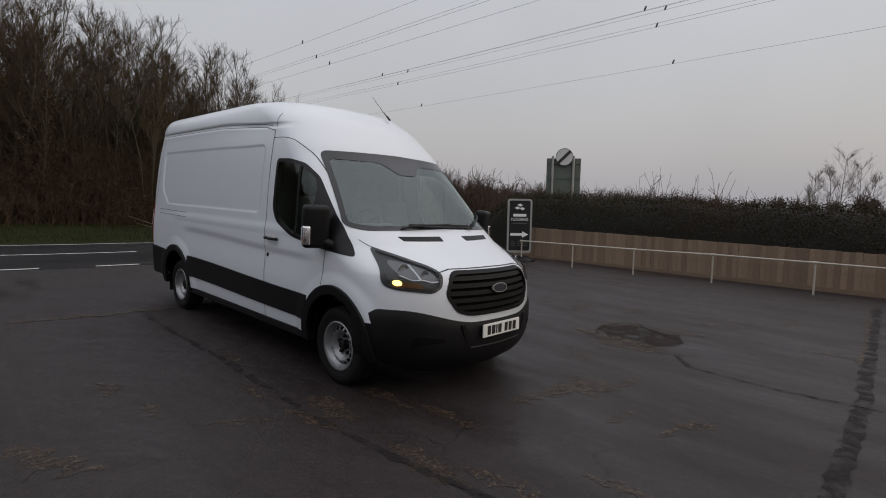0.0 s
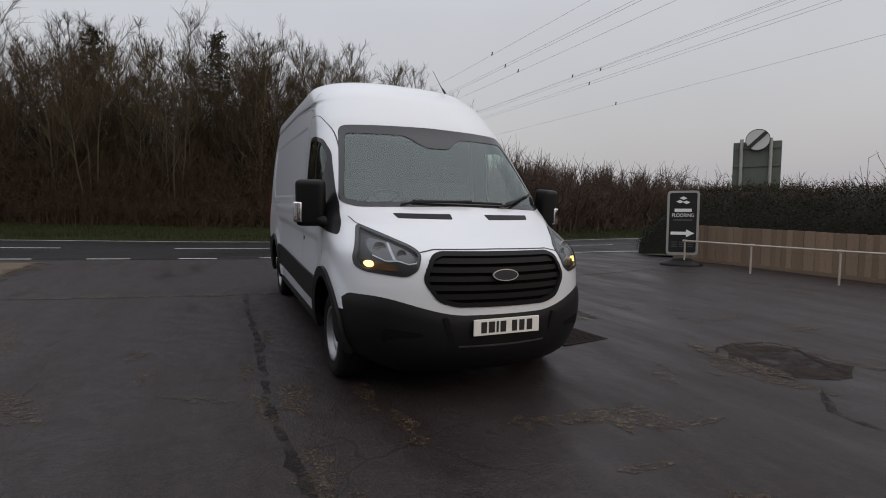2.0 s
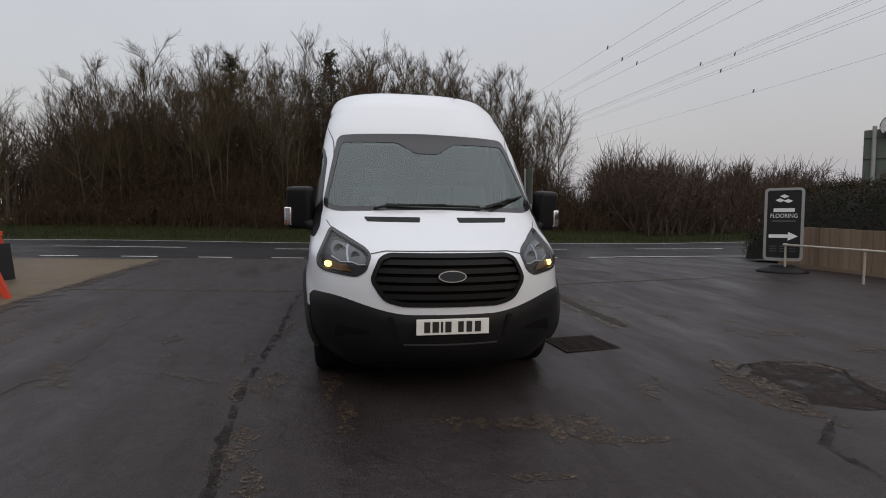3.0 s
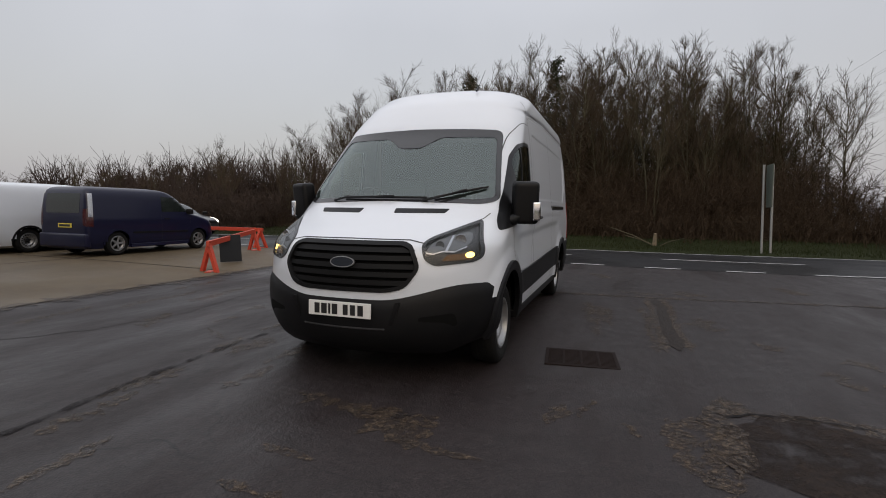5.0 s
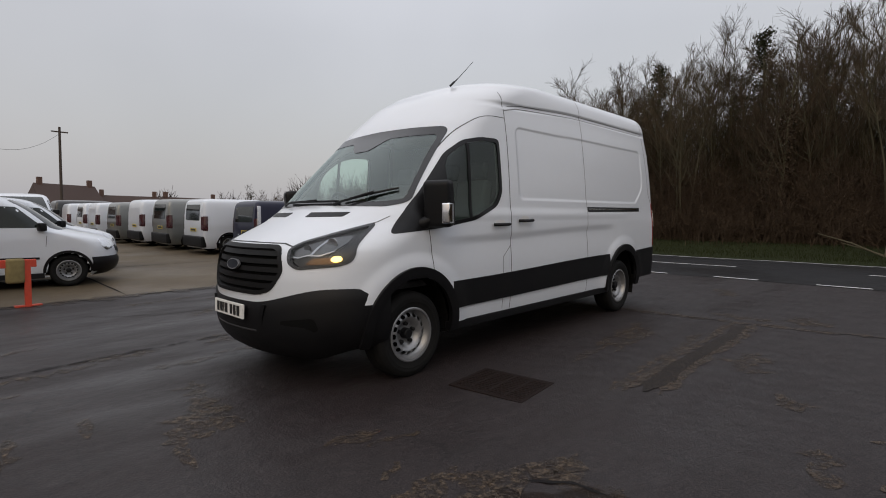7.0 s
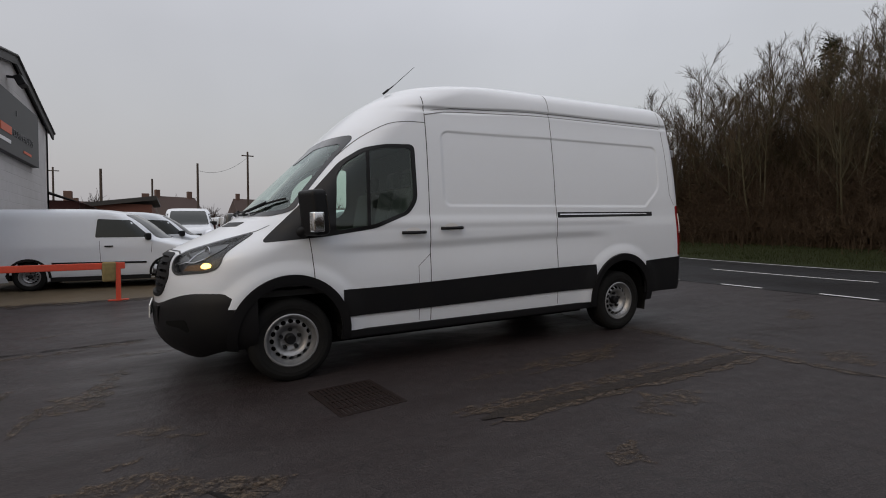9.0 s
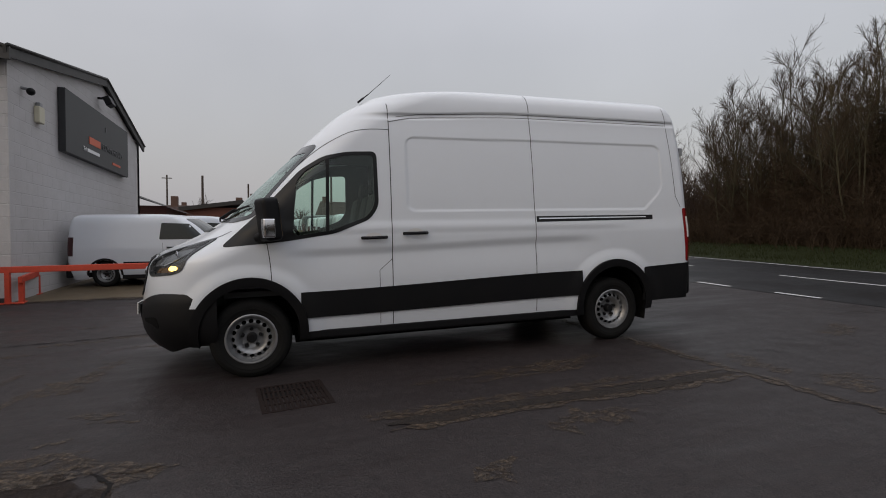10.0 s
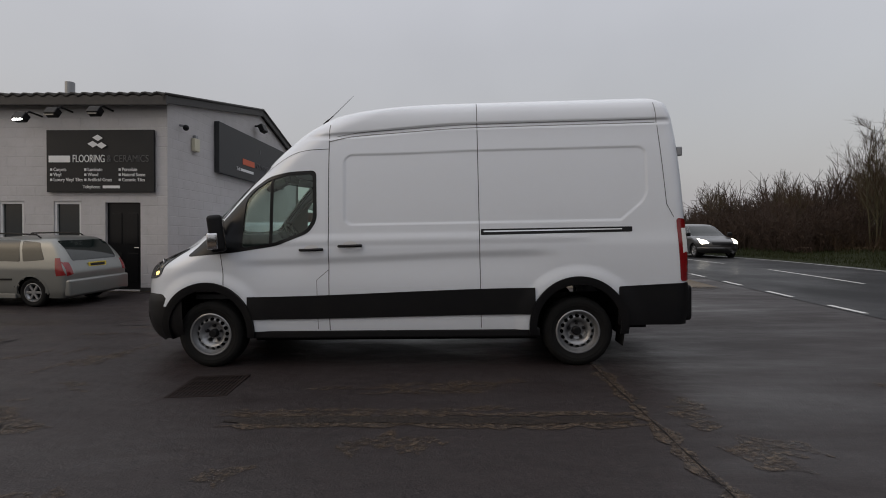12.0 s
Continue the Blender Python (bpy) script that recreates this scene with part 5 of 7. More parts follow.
part("plinth", joined(box(bmesh.new(), (0.64, 0.03, 0.16), (7.32, BY + 0.017, 0.06)), box(bmesh.new(), (12.5, 0.03, 0.16), (14.74, BY + 0.017, 0.06))), BARGE, shop, "dark painted plinth")
for (y0, z0), (y1, z1), name in (((BY + 0.28, EAVE + 0.06), (RIDGE_Y, RIDGE + 0.10), "roof_slope"), ((RIDGE_Y, RIDGE + 0.10), (BACK - 0.25, EAVE - 0.02), "roof_slope")):
    bm, rows = bmesh.new(), []
    xs = list(np.arange(BX - 0.16, FAR_X + 0.1, 0.045))
    for y, z in ((y0, z0), (y1, z1)):
        rows.append([bm.verts.new((x, y, z + 0.028 * math.sin(2 * math.pi * (x - BX) / 0.28))) for x in xs])
    for i in range(len(xs) - 1):
        bm.faces.new((rows[0][i], rows[0][i + 1], rows[1][i + 1], rows[1][i]))
    ob = part(name, bm, ROOFSHEET, shop, "dark corrugated roof sheeting", True)
    m2 = ob.modifiers.new("thick", "SOLIDIFY")
    m2.thickness = 0.05
for (y0, z0), (y1, z1) in (((BY + 0.28, EAVE - 0.02), (RIDGE_Y, RIDGE + 0.02)), ((RIDGE_Y, RIDGE + 0.02), (BACK - 0.25, EAVE - 0.1))):
    n = math.hypot(y1 - y0, z1 - z0)
    part("bargeboard", box(bmesh.new(), (0.05, n, 0.20), (BX - 0.09, (y0 + y1) / 2, (z0 + z1) / 2), Euler((math.atan2(z1 - z0, y1 - y0) if y1 > y0 else math.atan2(z0 - z1, y0 - y1), 0, 0)).to_matrix(), 0.006), BARGE, shop)
part("fascia", box(bmesh.new(), (FAR_X - BX + 0.2, 0.06, 0.22), ((FAR_X + BX) / 2 - 0.05, BY + 0.24, EAVE - 0.0), Euler((0, -0.007, 0)).to_matrix(), 0.006), BARGE, shop)
part("flue", tube(bmesh.new(), [(10.3, BY - 1.2, 4.4), (10.3, BY - 1.2, 5.25)], 0.11, 14), STEEL, shop, "steel flue pipe", True)
door = part("shop_door", joined(box(bmesh.new(), (0.84, 0.05, 2.02), (8.06, BY - 0.10, 1.09), None, 0.006), *[box(bmesh.new(), (0.24, 0.02, h), (x, BY - 0.07, z), None, 0.006) for x in (7.87, 8.25) for z, h in ((1.50, 0.72), (0.60, 0.66))]), GLOSSBLACK, shop, "black panelled door, closed")
part("door_handle", box(bmesh.new(), (0.12, 0.05, 0.03), (7.76, BY - 0.05, 1.05), None, 0.008), CHROME, door)
for h in WIN_HOLES:
    (x0, z0), (x1, z1) = h[0], h[2]
    win = new("shop_window")
    win.parent = shop
    win["label"] = "dark window in a white frame"
    xm, zm = (x0 + x1) / 2, (z0 + z1) / 2
    part("window_frame", joined(*[box(bmesh.new(), s, c, None, 0.006) for s, c in (((x1 - x0, 0.07, 0.06), (xm, BY - 0.06, z1 - 0.03)), ((x1 - x0, 0.07, 0.06), (xm, BY - 0.06, z0 + 0.03)), ((0.06, 0.07, z1 - z0 - 0.12), (x0 + 0.03, BY - 0.06, zm)), ((0.06, 0.07, z1 - z0 - 0.12), (x1 - 0.03, BY - 0.06, zm)))]),
         mat("window_paint", (0.6, 0.6, 0.6), 0.5), win)
    part("pane", box(bmesh.new(), (x1 - x0 - 0.1, 0.01, z1 - z0 - 0.1), (xm, BY - 0.075, zm)), TINT, win)
    part("window_sill", box(bmesh.new(), (x1 - x0 + 0.1, 0.1, 0.05), (xm, BY + 0.03, z0 - 0.025), None, 0.008), mat("window_paint", (0.6, 0.6, 0.6), 0.5), win)


def letters(text, size, at, turn, material, parent, align="LEFT", name="lettering", thick=0.006, width=None):
    """Words in the built-in font as a mesh; width: stretch to it."""
    cu = bpy.data.curves.new("text", "FONT")
    cu.body, cu.size, cu.extrude, cu.align_x, cu.align_y = text, size, thick, align, "CENTER"
    tmp = bpy.data.objects.new("text", cu)
    scene.collection.objects.link(tmp)
    bpy.context.view_layer.update()
    me = bpy.data.meshes.new_from_object(tmp.evaluated_get(bpy.context.evaluated_depsgraph_get()))
    bpy.data.objects.remove(tmp)
    bpy.data.curves.remove(cu)
    if width and len(me.vertices):
        xs = [v.co.x for v in me.vertices]
        k = width / (max(xs) - min(xs))
        for v in me.vertices:
            v.co.x *= k
    me.transform(Matrix.Translation(at) @ turn.to_matrix().to_4x4())
    me.materials.clear()
    me.materials.append(material)
    ob = new(name, me)
    ob.parent = parent
    return ob


def slab(material, parent, size, at, turn=None, name="bar"):
    return part(name, box(bmesh.new(), size, at, turn), material, parent)


def tiles_mark(parent, place, k, material):
    """Three overlapping lozenge tiles, a plain mark."""
    for i, (dx, dz) in enumerate(((0.0, 0.5), (-0.55, -0.12), (0.5, -0.25))):
        bm = bmesh.new()
        vs = [bm.verts.new(place @ Vector((k * (dx + a), k * (dz + b), 0.008 + 0.008 * i))) for a, b in ((-0.62, 0.05), (0.02, -0.30), (0.62, 0.0), (0.0, 0.33))]
        bm.faces.new(vs)
        bm.normal_update()
        bmesh.ops.solidify(bm, geom=bm.faces[:], thickness=0.006)
        part("tile_mark", bm, material, parent)


FACE_N = Euler((radians(90), 0, radians(180)))
# board over the door, read from the forecourt
board = thing("shop_sign", "black shop sign with white lettering on the white wall", "sign", SHIFT @ Matrix.Translation((1.40, 0, 0.044)) @ Matrix.Diagonal((0.77, 1, 0.90, 1)))
SX0, SX1, SZ0, SZ1, SY = 7.62, 10.93, 2.54, 4.12, BY + 0.05
part("board", box(bmesh.new(), (SX1 - SX0, 0.06, SZ1 - SZ0), ((SX0 + SX1) / 2, SY, (SZ0 + SZ1) / 2), None, 0.008), SIGNDARK, board)
SF = SY + 0.036
tiles_mark(board, Matrix.Translation((9.33, SF, 3.78)) @ FACE_N.to_matrix().to_4x4(), 0.26, LETTER)
slab(LETTER, board, (0.66, 0.012, 0.17), (10.52, SF, 3.38), name="name_bar")
letters("FLOORING", 0.27, (10.12, SF, 3.38), FACE_N, LETTER, board, width=0.98)
letters("& CERAMICS", 0.25, (9.06, SF, 3.38), FACE_N, LETTERGREY, board, width=1.28)
for col, words in ((10.78, ("Carpets", "Vinyl", "Luxury Vinyl Tiles")), (9.72, ("Laminate", "Wood", "Artificial Grass")), (8.66, ("Porcelain", "Natural Stone", "Ceramic Tiles"))):
    for i, word in enumerate(words):
        z = 3.11 - 0.13 * i
        slab(LETTER, board, (0.06, 0.012, 0.06), (col, SF, z), name="bullet")
        letters(word, 0.125, (col - 0.07, SF, z), FACE_N, LETTER, board)
letters("Telephone:", 0.12, (9.80, SF, 2.67), FACE_N, LETTER, board)
slab(LETTER, board, (0.52, 0.012, 0.07), (8.92, SF, 2.67), name="number_bar")
# grey board on the gable
FACE_W = Euler((radians(90), 0, radians(-90)))
board2 = thing("wall_sign", "dark grey advertising board on the gable wall", "sign", SHIFT @ Matrix.Translation((0, 0.35, 0.22)) @ Matrix.Diagonal((1, 1, 0.875, 1)))
part("board", box(bmesh.new(), (0.14, 4.75, 1.58), (BX - 0.08, -10.72, 4.06), None, 0.01), SIGNGREY, board2)
GF = BX - 0.157
slab(LETTERORANGE, board2, (0.012, 0.80, 0.20), (GF, -10.15, 3.86), name="name_bar")
letters("COMMERCIALS", 0.27, (GF, -10.68, 3.86), FACE_W, LETTERGREY, board2, width=1.75)
letters("Tel:", 0.16, (GF, -9.35, 3.56), FACE_W, LETTER, board2)
slab(LETTER, board2, (0.012, 0.85, 0.09), (GF, -10.05, 3.56), name="number_bar")
slab(LETTERORANGE, board2, (0.012, 0.7, 0.07), (GF, -11.9, 3.5), name="word_bar")
slab(LETTERGREY, board2, (0.012, 0.06, 0.14), (GF, RIDGE_Y, 4.42), name="mark")
# lamps, camera and alarm box on the walls
LAMPGLOW = mat("floodlight_glass", (1, 1, 1), 0.3, emit=((1.0, 0.98, 0.94), 14.0))


def wall_lamp(x, z, lit):
    lampo = thing("floodlight", "lit white floodlight under the eaves" if lit else "black floodlight on a bracket under the eaves", "lamp", SHIFT, group="lamps under the eaves")
    part("bracket", tube(bmesh.new(), [(x, BY, z + 0.1), (x, BY + 0.35, z + 0.12), (x, BY + 0.5, z)], 0.022, 6), BLACK, lampo)
    part("head", box(bmesh.new(), (0.26, 0.16, 0.18), (x, BY + 0.55, z - 0.05), Euler((radians(35), 0, 0)).to_matrix(), 0.02), BLACK, lampo)
    part("lamp_glass", box(bmesh.new(), (0.21, 0.012, 0.13), (x, BY + 0.63, z - 0.075), Euler((radians(25), 0, 0)).to_matrix()), LAMPGLOW if lit else TINT, lampo)


wall_lamp(9.98, 3.98, True)
wall_lamp(9.25, 4.08, False)
wall_lamp(8.28, 4.10, False)
cam_box = thing("wall_camera", "small white dome on the gable wall", "camera", SHIFT)
part("bracket", tube(bmesh.new(), [(BX, -6.4, 3.98), (BX - 0.12, -6.4, 3.96)], 0.03, 8), STEEL, cam_box)
bm = bmesh.new()
bmesh.ops.create_uvsphere(bm, u_segments=16, v_segments=10, radius=0.07, matrix=Matrix.Translation((BX - 0.15, -6.4, 3.92)))
part("dome", bm, BLACK, cam_box, smooth=True)
alarm = thing("alarm_box", "cream alarm box on the gable wall", "alarm", SHIFT)
part("case", box(bmesh.new(), (0.1, 0.24, 0.32), (BX - 0.052, -7.0, 3.62), None, 0.02), mat("cream_plastic", (0.55, 0.52, 0.40), 0.5), alarm)
part("cap", box(bmesh.new(), (0.08, 0.12, 0.08), (BX - 0.05, -7.0, 3.82), None, 0.015), STEEL, alarm)
flood = thing("floodlight", "black floodlight at the gable's peak", "lamp", SHIFT, group="lamps under the eaves")
part("bracket", box(bmesh.new(), (0.22, 0.05, 0.05), (BX - 0.11, -10.6, 4.92)), BLACK, flood)
part("head", box(bmesh.new(), (0.16, 0.34, 0.24), (BX - 0.26, -10.6, 4.84), Euler((0, radians(25), 0)).to_matrix(), 0.02), BLACK, flood)
# brick store behind, seen past the gable
store = thing("brick_store", "low red-brown brick store with a dark roof", "building")
part("wall", box(bmesh.new(), (3.2, 7, 3.0), (5.6, -33, 1.75)), mat("red_brick", (0.13, 0.05, 0.035), 0.85, spots=((6, 0.4, (0.09, 0.04, 0.03)),)), store)
part("roof", box(bmesh.new(), (3.8, 7.6, 0.25), (5.6, -33, 3.38), Euler((0, radians(8), 0)).to_matrix()), ROOFSHEET, store)

# ---- trees, thickets and hedges ----
rng = np.random.default_rng(11)
BARK = mat("bark", (0.085, 0.074, 0.044), 0.9, spec=0.1, spots=((6, 0.5, (0.06, 0.06, 0.04)), (1.5, 0.5, (0.13, 0.12, 0.09))), each=0.5)
TWIG = mat("twigs", (0.080, 0.057, 0.038), 0.9, island=0.5, each=0.4, spec=0.12)
PALETWIG = mat("pale_twigs", (0.096, 0.072, 0.045), 0.9, island=0.5, each=0.4, spec=0.12)
BRUSH = mat("brushwood", (0.066, 0.045, 0.029), 0.9, island=0.75, spec=0.12)
# inner stems: darker than the edge brushwood, the wood's shade put into the colour
THICKET = mat("shaded_stems", (0.048, 0.039, 0.019), 0.9, island=0.7, spec=0.12)
FARBRUSH = mat("far_brushwood", (0.070, 0.050, 0.040), 0.95, island=0.6, spec=0.12)
NEEDLE = mat("dark_needles", (0.030, 0.034, 0.016), 0.8, island=0.6, spec=0.12)
LEAF = mat("hedge_leaves", (0.028, 0.028, 0.014), 0.6, island=0.7, spec=0.12)
DRYLEAF = mat("dry_hedge", (0.055, 0.036, 0.022), 0.85, island=0.7, spec=0.12)


class Sticks:
    """Gathers thin tapered sticks and flakes into one mesh."""

    def __init__(self):
        self.rods, self.flakes, self.v, self.f = {}, [], [], []

    def stick(self, p, q, r0, r1, sides=3):
        self.rods.setdefault(sides, []).append((*p, *q, r0, r1))

    def many(self, p, q, r0, r1):
        """Arrays of three-sided sticks."""
        n = len(p)
        self.rods.setdefault(3, []).extend(np.column_stack([p, q, np.broadcast_to(r0, n), np.broadcast_to(r1, n)]).tolist())

    def flake(self, c, size, g=None):
        self.flakes.append((*c, size))

    def done(self, name, material, parent=None, label=""):
        vs, fs, start = [np.array(self.v, float).reshape(-1, 3)], list(self.f), len(self.v)
        for sides, rows in self.rods.items():
            a = np.array(rows)
            p, q, r0, r1 = a[:, :3], a[:, 3:6], a[:, 6], a[:, 7]
            d = q - p
            d = d / (np.linalg.norm(d, axis=1)[:, None] + 1e-9)
            u = np.cross(d, np.where(np.abs(d[:, 2:]) > 0.8, np.array([[0.3, 0.9, 0.1]]), np.array([[0, 0, 1.0]])))
            u /= np.linalg.norm(u, axis=1)[:, None] + 1e-9
            w = np.cross(d, u)
            ring = []
            for c, r in ((p, r0), (q, r1)):
                for k in range(sides):
                    t = 2 * math.pi * k / sides
                    ring.append(c + r[:, None] * (math.cos(t) * u + math.sin(t) * w))
            vs.append(np.stack(ring, 1).reshape(-1, 3))
            base = start + 2 * sides * np.arange(len(a))[:, None]
            for k in range(sides):
                k2 = (k + 1) % sides
                fs += (base + np.array([[k, k2, sides + k2, sides + k]])).tolist()
            start += 2 * sides * len(a)
        if self.flakes:
            a = np.array(self.flakes)
            g = np.random.default_rng(len(a))
            x, y = g.normal(size=(len(a), 3)), g.normal(size=(len(a), 3))
            x /= np.linalg.norm(x, axis=1)[:, None]
            y -= x * (x * y).sum(1)[:, None]
            y /= np.linalg.norm(y, axis=1)[:, None]
            corner = [a[:, :3] + a[:, 3:] * (i * x + j * y) for i, j in ((-1, -0.4), (0.2, -0.75), (1, 0.3), (-0.1, 0.8))]
            vs.append(np.stack(corner, 1).reshape(-1, 3))
            fs += (start + 4 * np.arange(len(a))[:, None] + np.arange(4)[None]).tolist()
        return finish(name, np.concatenate(vs).tolist(), fs, material, parent, label)


def swerve(d, amount, g, lift=0.0):
    d = d + g.normal(size=3) * amount + np.array((0, 0, lift))
    return d / np.linalg.norm(d)


def bare_tree(seed, height, spread, place, label, twig_mat=TWIG, stems=1, ivy=0.0, low=0.3):
    """A slender leafless tree: upright stems set with rising branches, shoots and fine twigs."""
    g = np.random.default_rng(seed)
    tree = thing("tree", label, "tree", place, "bare trees along the road")
    wood, crown = Sticks(), Sticks()

    def limb(p, d, length, r0, r1, bends, lift, to, sides, wobble=0.07):
        """Lays a bending limb and returns the points along it."""
        pts = [p]
        for k in range(bends):
            q = p + d * length / bends
            to.stick(p, q, r0 + (r1 - r0) * k / bends, r0 + (r1 - r0) * (k + 1) / bends, sides)
            p, d = q, swerve(d, wobble, g, lift)
            pts.append(q)
        return pts

    def along(pts, t):
        i = min(int(t * (len(pts) - 1)), len(pts) - 2)
        u = t * (len(pts) - 1) - i
        d = pts[i + 1] - pts[i]
        return pts[i] + d * u, d / np.linalg.norm(d)

    def away(d, angle):
        """A direction that leaves d by that angle, on any side."""
        e = np.cross(d, g.normal(size=3))
        return d * math.cos(angle) + e / np.linalg.norm(e) * math.sin(angle)

    for st in range(stems):
        turn = st * 2.4 + 0.6 * g.random()
        tall = height * (1 - 0.30 * g.random() * (st > 0))
        out = np.array((math.cos(turn), math.sin(turn), 0.0)) * (stems > 1)
        p0 = out * 0.18 + np.array((0, 0, -0.2))
        d = swerve(np.array((0, 0, 1.0)) + out * 0.13, 0.03, g)
        r = 0.0085 * height / (1 + 0.3 * (stems - 1))
        leader = limb(p0, d, 0.92 * tall, r, 0.012, 9, 0.03, wood, 6, 0.05)
        for k in range(int(26 / (1 + 0.15 * (stems - 1)))):
            t = low + (0.97 - low) * g.random() ** 0.85
            o, e = along(leader, t)
            size = tall * (0.10 + 0.24 * (1 - t)) * spread * (0.6 + 0.7 * g.random())
            branch = limb(o, away(e, 0.45 + 0.40 * g.random()), size, 0.012 + 0.020 * (1 - t), 0.006, 4, 0.16, wood, 4, 0.10)
            for _ in range(8):
                o2, e2 = along(branch, 0.25 + 0.75 * g.random())
                shoot = limb(o2, swerve(away(e2, 0.5), 0.12, g, 0.18), size * (0.22 + 0.30 * g.random()), 0.0075, 0.0045, 2, 0.12, crown, 3, 0.14)
                for _ in range(4):
                    o3, e3 = along(shoot, 0.2 + 0.8 * g.random())
                    limb(o3, swerve(away(e3, 0.6), 0.15, g, 0.12), size * (0.08 + 0.13 * g.random()) + 0.10, 0.0050, 0.003, 1, 0, crown, 3)
        if ivy:
            for _ in range(900):
                o, e = along(leader, 0.05 + 0.6 * g.random())
                crown.flake(o + g.normal(size=3) * (0.20, 0.20, 0.25), 0.055, g)
    wood.done("trunk", BARK, tree)
    crown.done("crown", twig_mat, tree)
    return tree


def conifer(seed, height, place):
    g = np.random.default_rng(seed)
    tree = thing("tree", "dark evergreen conifer among bare trees", "tree", place, "conifers in the wood")
    wood, crown = Sticks(), Sticks()
    wood.stick((0, 0, -0.2), (0, 0, height), 0.16, 0.02, 7)
    for i in range(150):
        t = 0.15 + 0.85 * (i / 150) ** 0.9
        a = g.random() * 6.28
        length = height * 0.32 * (1.04 - t) * (0.6 + 0.6 * g.random()) + 0.15
        e = np.array((math.cos(a), math.sin(a), 0.12 - 0.25 * (1 - t)))
        b = np.array((0, 0, t * height))
        c = b + e * length
        wood.stick(b, c, 0.025, 0.008)
        for k in range(34):
            crown.flake(b + (c - b) * (0.15 + 0.9 * g.random()) + g.normal(size=3) * (0.12, 0.12, 0.09), 0.035 + 0.03 * g.random(), g)
    wood.done("trunk", BARK, tree)
    crown.done("crown", NEEDLE, tree)
    return tree


def on_bank(x, y, turn=0.0, k=1.0):
    return pose(x, y, verge_height(x, y) - 0.05, 0, 0, turn) @ Matrix.Diagonal((k, k, k, 1))


def sown(kinds, spots):
    for i, (x, y, k) in enumerate(spots):
        src = kinds[i % len(kinds)]
        src_scale = Matrix.Diagonal((k, k, k, 1))
        t = copy_thing(src, Matrix())
        t.matrix_world = pose(x, y, verge_height(x, y) - 0.05, 0, 0, float(rng.uniform(0, 360))) @ src_scale


TALL = [bare_tree(3, 10.5, 1.0, on_bank(-21.8, -3.2), "tall bare winter tree at the wood's edge", stems=2), bare_tree(4, 11.0, 0.85, on_bank(-24.0, 0.3), "tall bare winter tree with upright branches", PALETWIG, stems=3),
        bare_tree(5, 9.4, 1.1, on_bank(-23.5, 7.4), "tall bare winter tree at the wood's edge", stems=3), bare_tree(6, 10.0, 0.8, on_bank(-20.8, 4.2), "slender bare winter tree", stems=2, ivy=0.45),
        bare_tree(7, 8.4, 1.35, on_bank(-19.0, -9.4), "spreading bare winter tree", stems=3, low=0.2), bare_tree(8, 11.0, 0.8, on_bank(-26.5, 5.5), "slender bare winter tree", PALETWIG, stems=3, low=0.34)]


def treetop(y):
    """How high the wood stands along the road."""
    return float(np.interp(y, (-16, -14.5, -13, -11, -7, -2, 2, 6, 8.5, 10.5), (4.6, 5.9, 7.9, 9.0, 9.6, 10.3, 10.5, 9.8, 9.1, 8.0)))


REACH = [max(v.co.z for piece in t.children for v in piece.data.vertices) for t in TALL]
rows = ((-18.6, 1.5, -13.5, 9.6, 0.80), (-21.0, 1.35, -14.5, 10.2, 0.96), (-24.0, 1.4, -15.0, 10.2, 1.06), (-27.6, 1.6, -15.5, 10.0, 1.16))
planted = 0
for x, step, lo, hi, far in rows:
    y = lo
    while y < hi:
        kind = planted % len(TALL)
        at = (x + float(rng.uniform(-1, 1)), y + float(rng.uniform(-0.7, 0.7)))
        sown([TALL[kind]], [(*at, treetop(at[1]) * far * float(rng.uniform(0.80, 1.04)) / REACH[kind])])
        planted += 1
        y += step
bare_tree(9, 7.2, 1.5, on_bank(-22.0, 11.7), "lone slender bare tree beside the wood", PALETWIG, low=0.28)
conifer(1, 9.8, on_bank(-26.0, -7.6))
conifer(2, 9.6, on_bank(-23.0, -1.6))


def brushwood(name, label, n, area, height, material, thick=0.010, twigs=7, seed=0, base=verge_height, lean=0.16):
    """A thicket of n bushy stems as one mass. area(g) gives x, y; height(x, y) the tallest stems there."""
    g, s = np.random.default_rng(seed), Sticks()
    at = [area(g) for _ in range(n)]
    h = np.array([height(x, y) for x, y in at]) * (0.35 + 0.65 * g.random(n) ** 0.7)
    p = np.array([(x, y, base(x, y) - 0.05) for x, y in at])

    def bent(d, amount, lift):
        d = d + g.normal(size=d.shape) * amount + np.array((0, 0, lift))
        return d / np.linalg.norm(d, axis=1)[:, None]
    d = bent(np.tile((0.0, 0.0, 1.0), (n, 1)), lean, 0)
    for i in range(3):
        q = p + d * h[:, None] / 3
        s.many(p, q, thick * (1.45 - 0.45 * i), thick * (1.0 - 0.42 * i))
        for _ in range(twigs if i else twigs // 2):
            o = p + (q - p) * g.random((n, 1))
            s.many(o, o + bent(d, 0.8, 0.0) * (h * (0.08 + 0.17 * g.random(n)))[:, None], thick * 0.6, thick * 0.25)
        p, d = q, bent(d, 0.28, 0.08)
    return tagged(s.done(name, material), label, "thicket", kind="stuff")


def wood_edge(y):
    return min(1.0, max(0.0, (y + 15.0) / 4.0)) * min(1.0, max(0.15, (13.5 - y) / 4.0))


